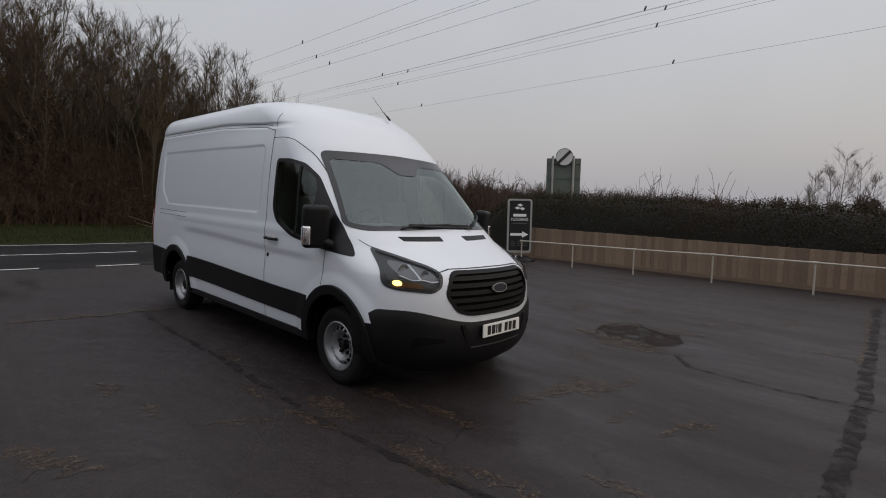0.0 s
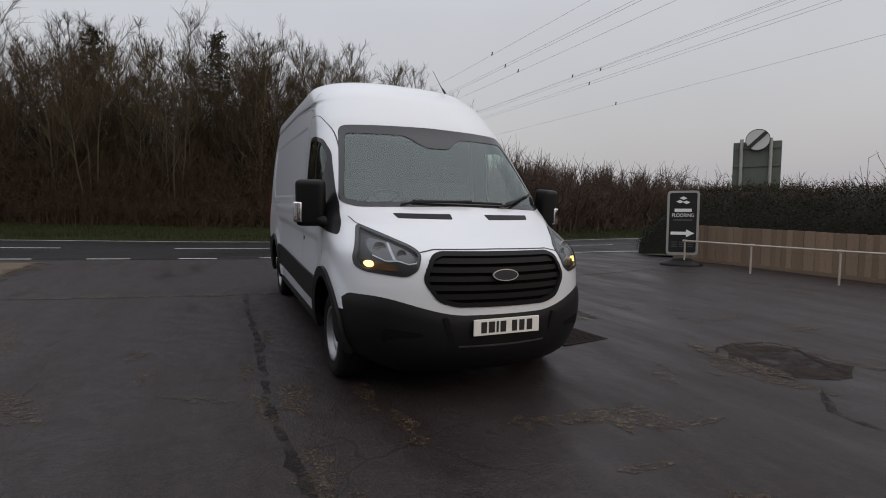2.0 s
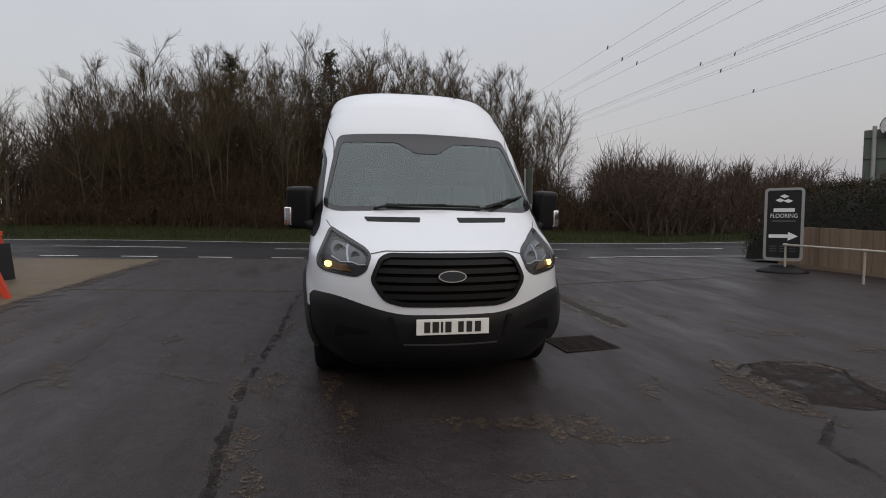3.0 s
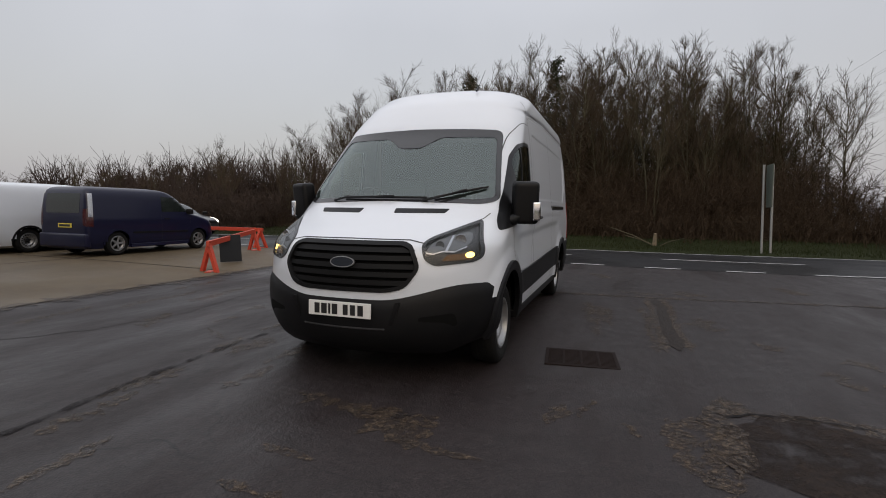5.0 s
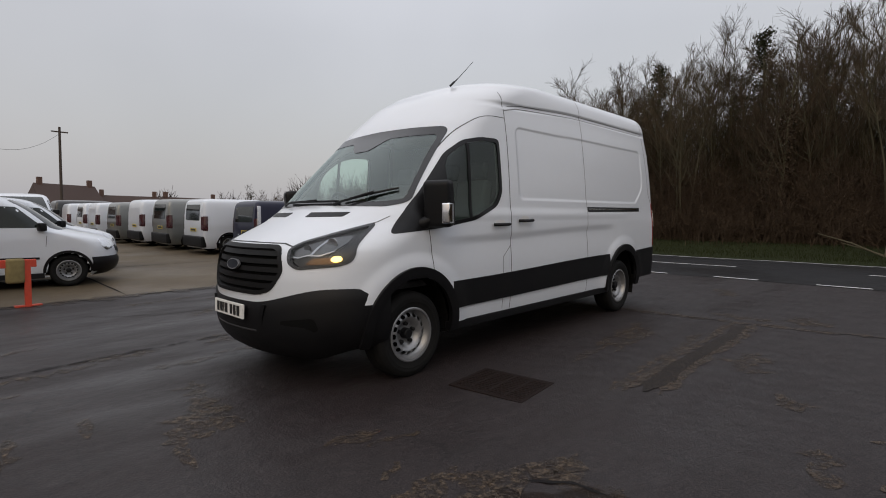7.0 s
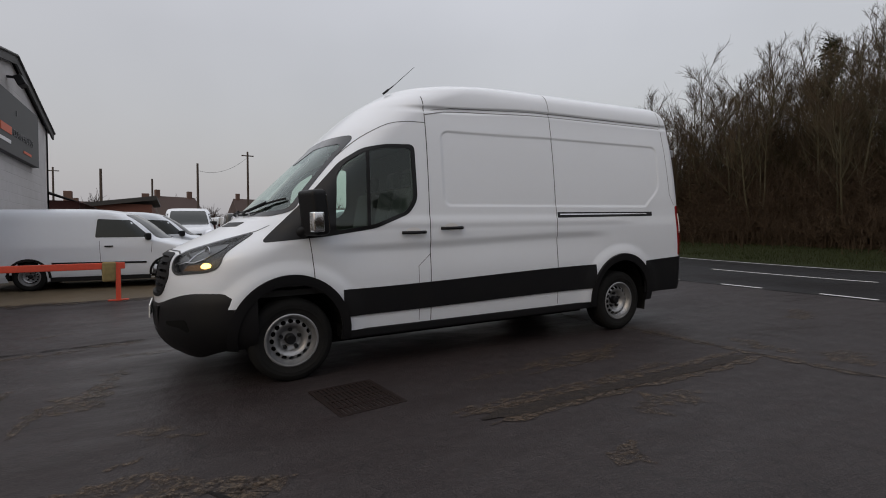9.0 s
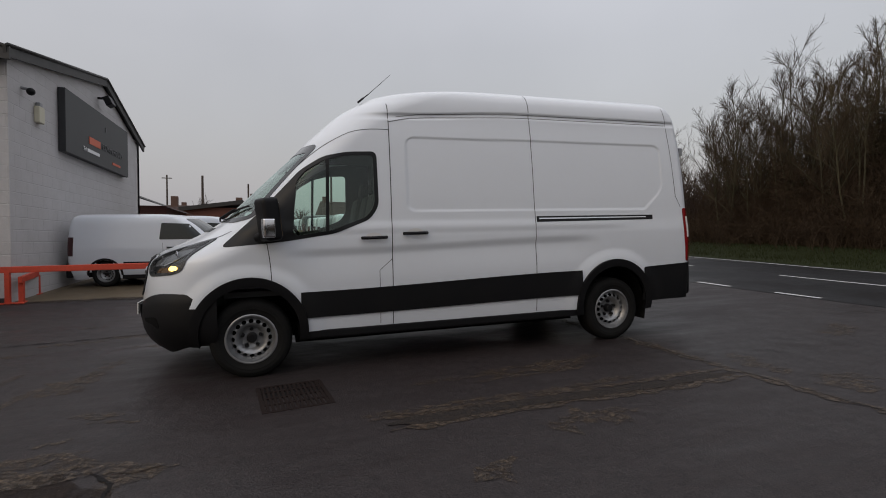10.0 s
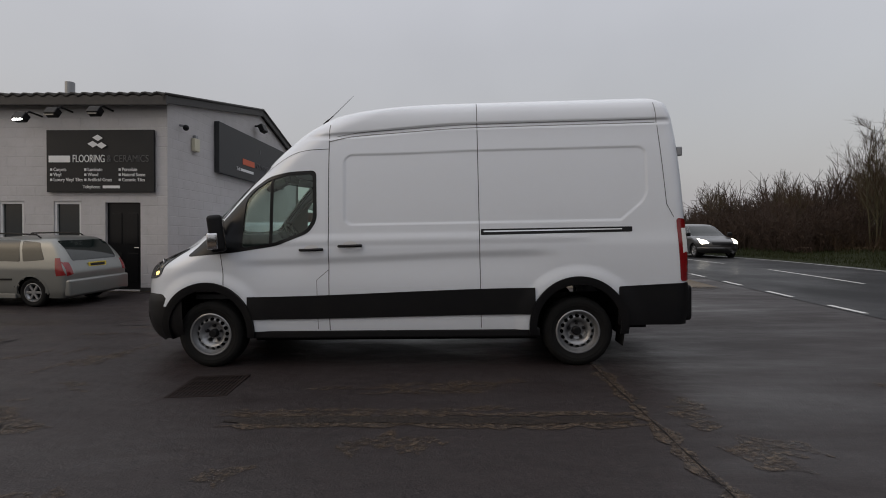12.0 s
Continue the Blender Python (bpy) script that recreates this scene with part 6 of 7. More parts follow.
brushwood("undergrowth", "dense brown leafless undergrowth at the wood's edge", 4200, lambda g: (-16.6 - 3.2 * g.random() ** 1.3, g.uniform(-14.5, 17)), lambda x, y: (1.1 + 2.5 * smooth01((-16.4 - x) / 2.4)) * (0.35 + 0.65 * wood_edge(y)), BRUSH, 0.013, 10, 21, lean=0.26)
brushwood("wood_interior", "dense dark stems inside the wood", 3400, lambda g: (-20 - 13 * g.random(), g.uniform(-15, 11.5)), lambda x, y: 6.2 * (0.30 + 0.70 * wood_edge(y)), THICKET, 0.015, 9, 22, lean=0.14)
brushwood("bramble_edge", "low brambles and dead stalks on the verge", 1000, lambda g: (-15.6 - 1.6 * g.random(), g.uniform(-60, 40)), lambda x, y: 1.3, BRUSH, 0.008, 6, 23, lean=0.35)
# hedges along the road beyond the wood, both ways
brushwood("roadside_hedge", "tall brown roadside hedge beyond the wood", 2600, lambda g: (-15.2 - 4.0 * g.random(), -16 - 70 * g.random() ** 1.4), lambda x, y: 2.1 + 0.5 * math.sin(y * 0.45) + 0.02 * (-y), FARBRUSH, 0.020, 10, 24, lean=0.3)
brushwood("roadside_hedge", "brown roadside hedge running on past the wood", 2000, lambda g: (-15.0 - 5.0 * g.random(), 13 + 75 * g.random() ** 1.3), lambda x, y: 3.3 + 0.5 * math.sin(y * 0.6), FARBRUSH, 0.022, 10, 25, lean=0.3)
sown([TALL[4], TALL[3], TALL[1]], [(-17.0, -25.5, 0.40), (-19.5, -31.5, 0.46), (-17.5, -39.0, 0.38), (-18.0, -21.0, 0.40), (-20.0, -50.0, 0.55), (-24.0, -42.0, 0.52), (-22.0, -62.0, 0.60), (-20.5, -27.5, 0.44), (-21.0, -35.5, 0.46), (-19.0, -45.0, 0.45)])
sown([TALL[4]], [(-17.4, -11.4, 0.85), (-17.0, -14.6, 0.66), (-19.4, -12.6, 0.84), (-18.2, -16.4, 0.5)])


def far_ground(x, y):
    return ground_height(x, y) - 0.3


def far_wood(name, label, az0, az1, dist, depth, tall, n, seed, thick):
    """A wood on the skyline between two bearings, in degrees from the x axis: n bare crowns over a dark thicket, as one mass."""
    g, s = np.random.default_rng(seed), Sticks()
    for _ in range(n):
        a, r = radians(g.uniform(az0, az1)), dist + depth * g.random()
        x, y = 4 + r * math.cos(a), r * math.sin(a)
        h, z = tall(math.degrees(a)) * (0.62 + 0.42 * g.random()), far_ground(x, y)
        w = h * (0.22 + 0.12 * g.random())
        fork = np.array((x, y, z + 0.36 * h))
        s.stick((x, y, z), fork, 0.03 * h, 0.02 * h, 4)
        m = 34
        way = g.normal(size=(m, 3))
        way /= np.linalg.norm(way, axis=1)[:, None]
        tip = fork + (0, 0, 0.30 * h) + way * (w, w, 0.34 * h) * (0.75 + 0.35 * g.random((m, 1)))
        mid = (fork + tip) / 2 + (0, 0, 0.05 * h) + g.normal(size=(m, 3)) * 0.03 * h
        s.many(np.tile(fork, (m, 1)), mid, 1.6 * thick, thick)
        s.many(mid, tip, thick, 0.5 * thick)
        for _ in range(4):
            o = mid + (tip - mid) * g.random((m, 1))
            e = (tip - mid) * 0.4 + g.normal(size=(m, 3)) * 0.075 * h + (0, 0, 0.03 * h)
            s.many(o, o + e, 0.55 * thick, 0.3 * thick)
        k = 16
        p = np.column_stack([x + g.normal(size=k) * 0.35 * h, y + g.normal(size=k) * 0.35 * h, np.full(k, z)])
        s.many(p, p + g.normal(size=(k, 3)) * 0.08 * h + np.array((0, 0, 1)) * (h * (0.2 + 0.32 * g.random((k, 1)))), 3.0 * thick, 1.2 * thick)
    return tagged(s.done(name, FARBRUSH), label, "wood", kind="stuff")


far_wood("hill_wood", "leafless wood on a rising hill beyond the road", 119, 152, 85, 25, lambda a: 4.9 + 0.34 * max(a - 124, 0) + 0.9 * math.sin(a * 1.7), 150, 31, 0.060)
far_wood("far_trees", "distant leafless trees on the skyline", 60, 121, 150, 40, lambda a: 5.6 + 1.5 * math.sin(a * 0.9), 90, 32, 0.12)
far_wood("yard_end_trees", "leafless trees beyond the yard", 199, 242, 66, 16, lambda a: 7.4 + 0.2 * (238 - a) + 0.9 * math.sin(a * 1.3), 150, 33, 0.05)
far_wood("far_trees", "distant leafless trees on the skyline", 240, 300, 120, 40, lambda a: 8.6 + 1.2 * math.sin(a * 0.8), 110, 34, 0.10)
sown([TALL[0], TALL[4], TALL[2]], [(-33, -35, 0.82), (-38, -39, 0.9), (-29.5, -40, 0.7), (-44, -48, 0.95)])
sown([TALL[0], TALL[2]], [(2.4, 30, 0.50), (1.0, 33, 0.44), (3.6, 32, 0.46)])
FIELD = mat("far_field", (0.05, 0.052, 0.03), 0.9, spots=((0.05, 0.6, (0.07, 0.06, 0.04)), (0.5, 0.5, (0.04, 0.05, 0.022))))
tagged(sheet("field", list(np.linspace(-5.5, 14, 14)) + [20, 30, 60, 140, 400], [10.0, 10.5, 11, 12, 14, 18, 26, 40, 80, 160, 420], 0.05, FIELD), "rough field and bank behind the fence", "field", kind="structure")

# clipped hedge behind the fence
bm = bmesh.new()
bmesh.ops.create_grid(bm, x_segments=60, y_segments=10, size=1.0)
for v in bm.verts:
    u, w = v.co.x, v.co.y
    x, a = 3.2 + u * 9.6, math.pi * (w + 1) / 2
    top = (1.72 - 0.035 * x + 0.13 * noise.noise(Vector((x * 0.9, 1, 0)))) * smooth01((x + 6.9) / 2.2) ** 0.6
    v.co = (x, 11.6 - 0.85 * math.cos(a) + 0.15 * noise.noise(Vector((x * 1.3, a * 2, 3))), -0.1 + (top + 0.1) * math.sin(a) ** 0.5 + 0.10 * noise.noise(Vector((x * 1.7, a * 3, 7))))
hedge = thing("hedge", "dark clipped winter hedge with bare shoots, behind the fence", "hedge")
# solid core coloured near-black, painting the shade between the leaves
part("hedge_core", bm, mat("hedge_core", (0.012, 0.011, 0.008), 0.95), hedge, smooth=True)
g = np.random.default_rng(41)
leaves, dry, shoots = Sticks(), Sticks(), Sticks()
for _ in range(60000):
    x, a = g.uniform(-6.4, 12.8), math.pi * g.random() * 0.8
    top = (1.78 - 0.035 * x + 0.13 * noise.noise(Vector((x * 0.9, 1, 0)))) * smooth01((x + 6.9) / 2.2) ** 0.6
    c = (x, 11.6 - 0.98 * math.cos(a) + g.normal() * 0.09, -0.1 + (top + 0.1) * math.sin(a) ** 0.5 + g.normal() * 0.09)
    (dry if (noise.noise(Vector((x * 0.35, 5, 0))) + 0.25 * g.normal() + 0.07 * (x - 3)) > 0.12 else leaves).flake(c, 0.013 + 0.013 * g.random(), g)
for _ in range(700):
    x, y = g.uniform(-6.4, 12.8), g.uniform(10.8, 12.4)
    z = 1.4 - 0.035 * x
    long = 0.42 + 0.8 * g.random() ** 4 * (1.3 if abs(x - 0.8) < 1.6 or x > 6 else 0.4)
    e = swerve(np.array((0, 0, 1.0)), 0.22, g)
    shoots.stick((x, y, z), np.array((x, y, z)) + e * long, 0.008, 0.004)
    for _ in range(3):
        o = np.array((x, y, z)) + e * long * g.random()
        shoots.stick(o, o + swerve(e, 0.5, g) * 0.22, 0.005, 0.003)
leaves.done("hedge_leaves", LEAF, hedge)
dry.done("dry_leaves", DRYLEAF, hedge, "brown leafless stretch of the hedge")
shoots.done("shoot_mass", TWIG, hedge)

# broken stump and fallen boughs at the wood's edge
stump = thing("dead_boughs", "broken pale stump with fallen bare boughs on the verge", "dead wood", on_bank(-14.9, 3.2))
part("stump", tube(bmesh.new(), [(0, 0, -0.05), (0.02, 0.02, 0.30), (0.05, 0.03, 0.52)], 0.09, 8, 0.05), mat("pale_wood", (0.20, 0.16, 0.11), 0.9, spots=((12, 0.6, (0.09, 0.07, 0.05)),), spec=0.1), stump)
for i, (dx, dy, h) in enumerate(((0.5, -1.6, 0.75), (-0.3, -1.1, 0.45), (0.6, 1.0, 0.35))):
    part("bough", tube(bmesh.new(), [(0.05 * i, 0.1 * i, 0.02), (dx * 0.5, dy * 0.5, h * 0.6), (dx, dy, h)], 0.035, 6, 0.012), BARK, stump)

# grass blades on the verge
g, blades = np.random.default_rng(51), Sticks()
for _ in range(26000):
    x, y = ROAD_FAR - 0.35 - 4.3 * g.random(), g.uniform(-22, 20)
    z = verge_height(x, y)
    h = 0.05 + 0.10 * g.random()
    s = len(blades.v)
    a = g.uniform(0, 6.28)
    blades.v += [(x, y, z - 0.02), (x + 0.014 * math.cos(a), y + 0.014 * math.sin(a), z - 0.02), (x + g.normal() * 0.04, y + g.normal() * 0.04, z + h)]
    blades.f.append((s, s + 1, s + 2))
tagged(blades.done("grass_blades", mat("grass_blades", (0.024, 0.029, 0.008), 0.8, island=0.7, spec=0.1)), "short winter grass on the verge", "grass", kind="stuff")

# ---- fence, railing and signs at the forecourt's edge ----
FENCEWOOD = mat("fence_boards", (0.225, 0.155, 0.105), 0.85, spots=((2, 0.5, (0.17, 0.12, 0.08)), (14, 0.4, (0.33, 0.25, 0.17)), (0.7, 0.4, (0.15, 0.11, 0.08))), bump=(40, 0.003), each=0.65)
GALV = mat("galvanised_steel", (0.33, 0.33, 0.32), 0.5, 0.5, spots=((8, 0.4, (0.28, 0.27, 0.25)),))
RAILPAINT = mat("rail_paint", (0.40, 0.365, 0.31), 0.6, spots=((8, 0.5, (0.30, 0.26, 0.21)), (40, 0.4, (0.22, 0.18, 0.14))))
ORANGE = mat("orange_red_paint", (0.55, 0.055, 0.022), 0.5, spots=((4, 0.4, (0.38, 0.05, 0.03)), (25, 0.3, (0.2, 0.05, 0.03))))
SIGNBACK = mat("sign_back", (0.10, 0.115, 0.095), 0.6, 0.2, spots=((2, 0.5, (0.07, 0.085, 0.07)),))
RUST = mat("rusty_iron", (0.0125, 0.0068, 0.0058), 0.85, 0.1, spec=0.2, spots=((10, 0.6, (0.012, 0.009, 0.008)),), bump=(60, 0.002))
fence = thing("board_fence", "weathered brown close-board timber fence", "fence")
bm = bmesh.new()
box(bm, (0.112, 0.022, 1.0), (0, 0, 0.5), None, 0.004, 1)
board_mesh = part("board", bm, FENCEWOOD, fence).data
first = True
x = -3.55
while x < 10:
    ob = fence.children[0] if first else new("board", board_mesh)
    first = False
    ob.parent = fence
    y = 9.22 + 0.030 * x + (0.012 if int(x / 0.108) % 2 else 0.0)
    low = ground_height(x, y) - 0.03
    top = 0.96 - 0.024 * (x + 3.4) + 0.006 * random.uniform(-1, 1)
    ob.matrix_local = pose(x, y, low, 0, random.uniform(-0.5, 0.5), random.uniform(-3, 3)) @ Matrix.Diagonal((1, 1, top - low, 1))
    x += 0.108
for z in (0.22, 0.72):
    part("fence_rail", tube(bmesh.new(), [(-3.6, 9.16, z), (10, 9.57, z - 0.28)], 0.035, 4), FENCEWOOD, fence)
part("gravel_board", box(bmesh.new(), (13.5, 0.02, 0.10), (3.2, 9.305, -0.02), Euler((0, radians(0.9), radians(1.72))).to_matrix(), 0.004), FENCEWOOD, fence)
railing = thing("railing", "dirty cream tube handrail on posts before the fence", "railing")
posts = [(-2.35, 8.02), (-0.84, 8.12), (0.70, 8.25), (2.33, 8.58), (4.15, 8.66), (5.94, 8.68), (7.7, 8.70), (9.4, 8.72)]
top = lambda x: 0.60 - 0.009 * x
for x, y in posts:
    part("post", tube(bmesh.new(), [(x, y, ground_height(x, y) - 0.05), (x, y, top(x))], 0.019, 8), RAILPAINT, railing, smooth=True)
    part("post_clamp", tube(bmesh.new(), [(x - 0.05, y, top(x)), (x + 0.05, y, top(x))], 0.027, 8), RAILPAINT, railing)
part("handrail", tube(bmesh.new(), [(x, y, top(x)) for x, y in posts], 0.019, 8), RAILPAINT, railing, smooth=True)

# swinging pavement sign
FACE = Euler((radians(90), 0, radians(42)))
swing = thing("pavement_sign", "black forecourt swing sign in a grey frame on a weighted base", "sign", pose(-2.50, 8.10, ground_height(-2.50, 8.10), 0, 0, 42))
bm = bmesh.new()
lathe(bm, [(0.0001, 0.16), (0.20, 0.16), (0.26, 0.13), (0.44, 0.05), (0.46, 0.02), (0.46, 0.0)], 28, "z")
bmesh.ops.scale(bm, verts=bm.verts, vec=(1.0, 0.72, 1.0))
part("base", bm, BLACK, swing, "black rubber base", True)
outer, hole = rounded([(-0.34, 0.24), (0.34, 0.24), (0.34, 1.74), (-0.34, 1.74)], 0.09), rounded([(-0.29, 0.30), (0.29, 0.30), (0.29, 1.69), (-0.29, 1.69)], 0.05)
flat = lambda a, b: Vector((a, -0.03, b))
part("frame", patch(outer, flat, (0, -1, 0), 0, 0.1, holes=[hole], rim=0.06), GALV, swing, "grey metal frame")
part("panel", box(bmesh.new(), (0.59, 0.03, 1.40), (0, -0.008, 0.995)), SIGNDARK, swing)
up = Euler((radians(90), 0, 0))
tiles_mark(swing, Matrix.Translation((0, -0.026, 1.50)) @ up.to_matrix().to_4x4(), 0.13, LETTER)
slab(LETTER, swing, (0.36, 0.006, 0.075), (0, -0.026, 1.285), name="name_bar")
letters("FLOORING", 0.12, (0, -0.026, 1.165), up, LETTER, swing, "CENTER", width=0.46)
slab(LETTERGREY, swing, (0.40, 0.006, 0.03), (0, -0.026, 1.06), name="word_bar")
bm = bmesh.new()
vs = [bm.verts.new((x, -0.027, z)) for x, z in ((-0.25, 0.715), (-0.25, 0.785), (0.08, 0.785), (0.08, 0.84), (0.25, 0.75), (0.08, 0.66), (0.08, 0.715))]
bm.faces.new(vs)
part("arrow", bm, LETTER, swing, "white arrow")
for i in range(3):
    for k in range(3):
        slab(LETTERGREY, swing, (0.12, 0.006, 0.018), (-0.17 + 0.17 * k, -0.026, 0.54 - 0.05 * i), name="word_bar")

# road signs
limit = thing("road_sign", "white disc with black diagonal before a large sign's grey back", "sign", pose(-3.45, 12.05, -0.17, 0, 0, 36))
part("board_back", box(bmesh.new(), (1.16, 0.03, 1.45), (0, 0.03, 2.70), None, 0.02), SIGNBACK, limit, "dull grey-green back of a sign board")
for z in (2.25, 2.75, 3.25):
    part("channel", box(bmesh.new(), (1.14, 0.03, 0.05), (0, 0.0, z)), SIGNBACK, limit)
for x in (-0.38, 0.32):
    part("sign_post", tube(bmesh.new(), [(x, -0.045, -0.2), (x, -0.045, 3.5)], 0.045, 10), GALV, limit, smooth=True)
bm = bmesh.new()
lathe(bm, [(0.0001, 0.0), (0.29, 0.0), (0.29, 0.012), (0.0001, 0.012)], 40, "y", (0.0, -0.12, 3.46))
disc = part("disc", bm, mat("sign_white", (0.50, 0.50, 0.50), 0.5), limit, "white disc")
part("disc_stripe", box(bmesh.new(), (0.10, 0.01, 0.57), (0.0, -0.128, 3.46), Euler((0, radians(45), 0)).to_matrix()), MARK, disc, "black diagonal stripe")
part("disc_rim", tube(bmesh.new(), [(0.288 * math.cos(a), -0.12, 3.46 + 0.288 * math.sin(a)) for a in np.linspace(0, 2 * math.pi, 41)], 0.008, 6), MARK, disc)
far_sign = thing("road_sign", "tall road sign on two posts across the road, seen edge-on", "sign", pose(-13.6, 6.65, verge_height(-13.6, 6.65), 0, 0, 10))
for y in (-0.14, 0.14):
    part("sign_post", tube(bmesh.new(), [(0, y, -0.1), (0, y, 3.0)], 0.04, 8), GALV, far_sign)
part("sign_panel", box(bmesh.new(), (0.55, 0.04, 0.75), (0.12, 0.0, 2.62), Euler((0, 0, radians(-4))).to_matrix(), 0.02), SIGNBACK, far_sign)
part("sign_panel", box(bmesh.new(), (0.5, 0.04, 0.7), (0.12, 0.0, 1.9), Euler((0, 0, radians(-4))).to_matrix(), 0.02), SIGNBACK, far_sign)

# ---- orange barriers round the yard ----
def barrier(label, a, b, height=0.55, trestle=True):
    ob = thing("barrier", label, "barrier", group="orange yard barriers")
    (xa, ya), (xb, yb) = a, b
    za, zb = ground_height(xa, ya), ground_height(xb, yb)
    d = Vector((xb - xa, yb - ya, 0))
    n = d.length
    d.normalize()
    turn = Matrix.Rotation(math.atan2(d.y, d.x), 3, "Z") @ Matrix.Rotation(-math.atan2(zb - za, n), 3, "Y")
    part("beam", box(bmesh.new(), (n + 0.2, 0.06, 0.11), ((xa + xb) / 2, (ya + yb) / 2, (za + zb) / 2 + height), turn, 0.01), ORANGE, ob)
    for x, y, z in ((xa, ya, za), (xb, yb, zb)):
        side = Vector((-d.y, d.x, 0))
        for s in ((-1, 1) if trestle else (0,)):
            foot, head = Vector((x, y, z - 0.02)) + side * 0.16 * s + d * 0.1 * s, Vector((x, y, z + height - 0.03))
            part("leg", tube(bmesh.new(), [foot, head], 0.05, 4), ORANGE, ob)
        part("foot_plate", box(bmesh.new(), (0.30, 0.12, 0.02), (x, y, z + 0.012), turn), ORANGE, ob)
    return ob


barrier("orange-red steel barrier on trestle legs at the yard's edge", (-1.35, -5.45), (-5.4, -7.85))
barrier("orange-red steel barrier along the roadside of the yard", (-6.2, -8.3), (-6.5, -19.0))
barrier("orange-red steel barrier before the parked white van", (3.60, -5.00), (6.12, -4.98), 0.60, False)
barrier("short orange-red steel stay against the workshop corner", (5.95, -5.05), (6.15, -6.2), 0.42, False)
rag = thing("sacking", "faded yellow sacking hung on the barrier", "sacking")
part("cloth", box(bmesh.new(), (0.20, 0.12, 0.34), (3.73, -4.99, ground_height(3.7, -5.0) + 0.50), Euler((0, 0, 0.2)).to_matrix(), 0.04, 3), mat("sacking", (0.22, 0.17, 0.07), 0.9, spots=((14, 0.5, (0.12, 0.09, 0.04)),)), rag, smooth=True)

notice = thing("notice_board", "dark notice board with a small white label, propped against the barrier", "sign", pose(-2.75, -6.22, ground_height(-2.75, -6.22) + 0.012, -8, 0, 150) @ Matrix.Scale(0.75, 4))
part("board", box(bmesh.new(), (0.62, 0.04, 0.80), (0, 0, 0.42), None, 0.01), SIGNDARK, notice)
part("label", box(bmesh.new(), (0.17, 0.006, 0.15), (0.16, 0.022, 0.24)), PLATEWHITE, notice, "small white label")

# ---- marks and mends in the asphalt ----
CRACK = ragged(mat("dark_crack", (0.0085, 0.0075, 0.0078), 0.9, spec=0.2), 9.0, 0.33, 0.45)
TAR = ragged(mat("sunken_tar", (0.0115, 0.0094, 0.0100), 0.8, bump=(40, 0.008), spec=0.25), 7.0, 0.42, 0.62)
WORN = mat("worn_hollow", (0.019, 0.0128, 0.0105), 0.85, spots=((4, 0.7, (0.010, 0.0080, 0.0075)), (30, 0.5, (0.040, 0.028, 0.021))), bump=(25, 0.02), spec=0.2)
ragged(WORN, 3.5, 0.36, 0.56)
TRENCH = mat("trench_fill", (0.0135, 0.0098, 0.0085), 0.7, spots=((3, 0.7, (0.011, 0.009, 0.008)), (25, 0.6, (0.040, 0.028, 0.019))), bump=(30, 0.012), spec=0.25)


def wavy(path, width, rough, seed, step=0.10):
    """The outline of an uneven strip along a path on the ground."""
    g = np.random.default_rng(seed)
    pts = []
    for a, b in zip(path, path[1:]):
        k = max(1, int(math.hypot(b[0] - a[0], b[1] - a[1]) / step))
        pts += [(a[0] + (b[0] - a[0]) * i / k, a[1] + (b[1] - a[1]) * i / k) for i in range(k)]
    pts.append(path[-1])
    left, right = [], []
    for i, p in enumerate(pts):
        a, b = pts[max(i - 1, 0)], pts[min(i + 1, len(pts) - 1)]
        d = Vector((b[0] - a[0], b[1] - a[1])).normalized()
        n = Vector((-d.y, d.x))
        end = min(1.0, 0.25 + 0.35 * min(i, len(pts) - 1 - i))
        left.append(tuple(Vector(p) + n * width * end * (0.5 + rough * g.normal())))
        right.append(tuple(Vector(p) - n * width * end * (0.5 + rough * g.normal())))
    return left + right[::-1]


def ground_mark(name, label, outline, material, lift):
    ob = part(name, patch(outline, lay(lift), (0, 0, 1), 0, 0.12), material, None)
    return tagged(ob, label, "ground mark", kind="structure")


for k, off in enumerate((-0.115, 0.105)):
    ground_mark("trench_edge", "tan worn edge of the mended trench", wavy([(1.10 - 0.1 * k, 2.50 + off), (-0.1, 2.46 + off), (-1.1, 2.48 + off), (-2.05, 2.45 + off)], 0.085, 0.28, 1 + k), CRUMBLED, 0.005)
ground_mark("mended_trench", "dark sunken middle of the mended trench", wavy([(1.0, 2.50), (-0.1, 2.46), (-1.1, 2.49), (-1.95, 2.46)], 0.13, 0.10, 18), TRENCH, 0.006)
ground_mark("joint", "tan joint across the asphalt", wavy([(-2.12, 6.8), (-2.10, 4.0), (-2.05, 2.4), (-2.0, 0.8), (-1.95, -1.5), (-2.2, -5.4)], 0.11, 0.30, 3), CRUMBLED, 0.006)
ground_mark("joint_crack", "dark crack in the joint", wavy([(-2.12, 6.8), (-2.08, 4.0), (-2.05, 2.4), (-2.0, 0.8)], 0.010, 0.2, 4), CRACK, 0.0075)
ground_mark("long_crack", "dark sunken crack along the forecourt", wavy([(-2.05, -1.46), (-1.1, -1.50), (0.7, -1.48), (2.3, -1.52), (3.3, -1.45), (4.8, -1.25)], 0.065, 0.22, 5), TAR, 0.006)
ground_mark("worn_hollow", "brown worn hollow in the asphalt", wavy([(2.42, 2.95), (2.7, 3.0), (3.1, 2.98), (3.5, 2.95)], 0.82, 0.06, 6), WORN, 0.005)
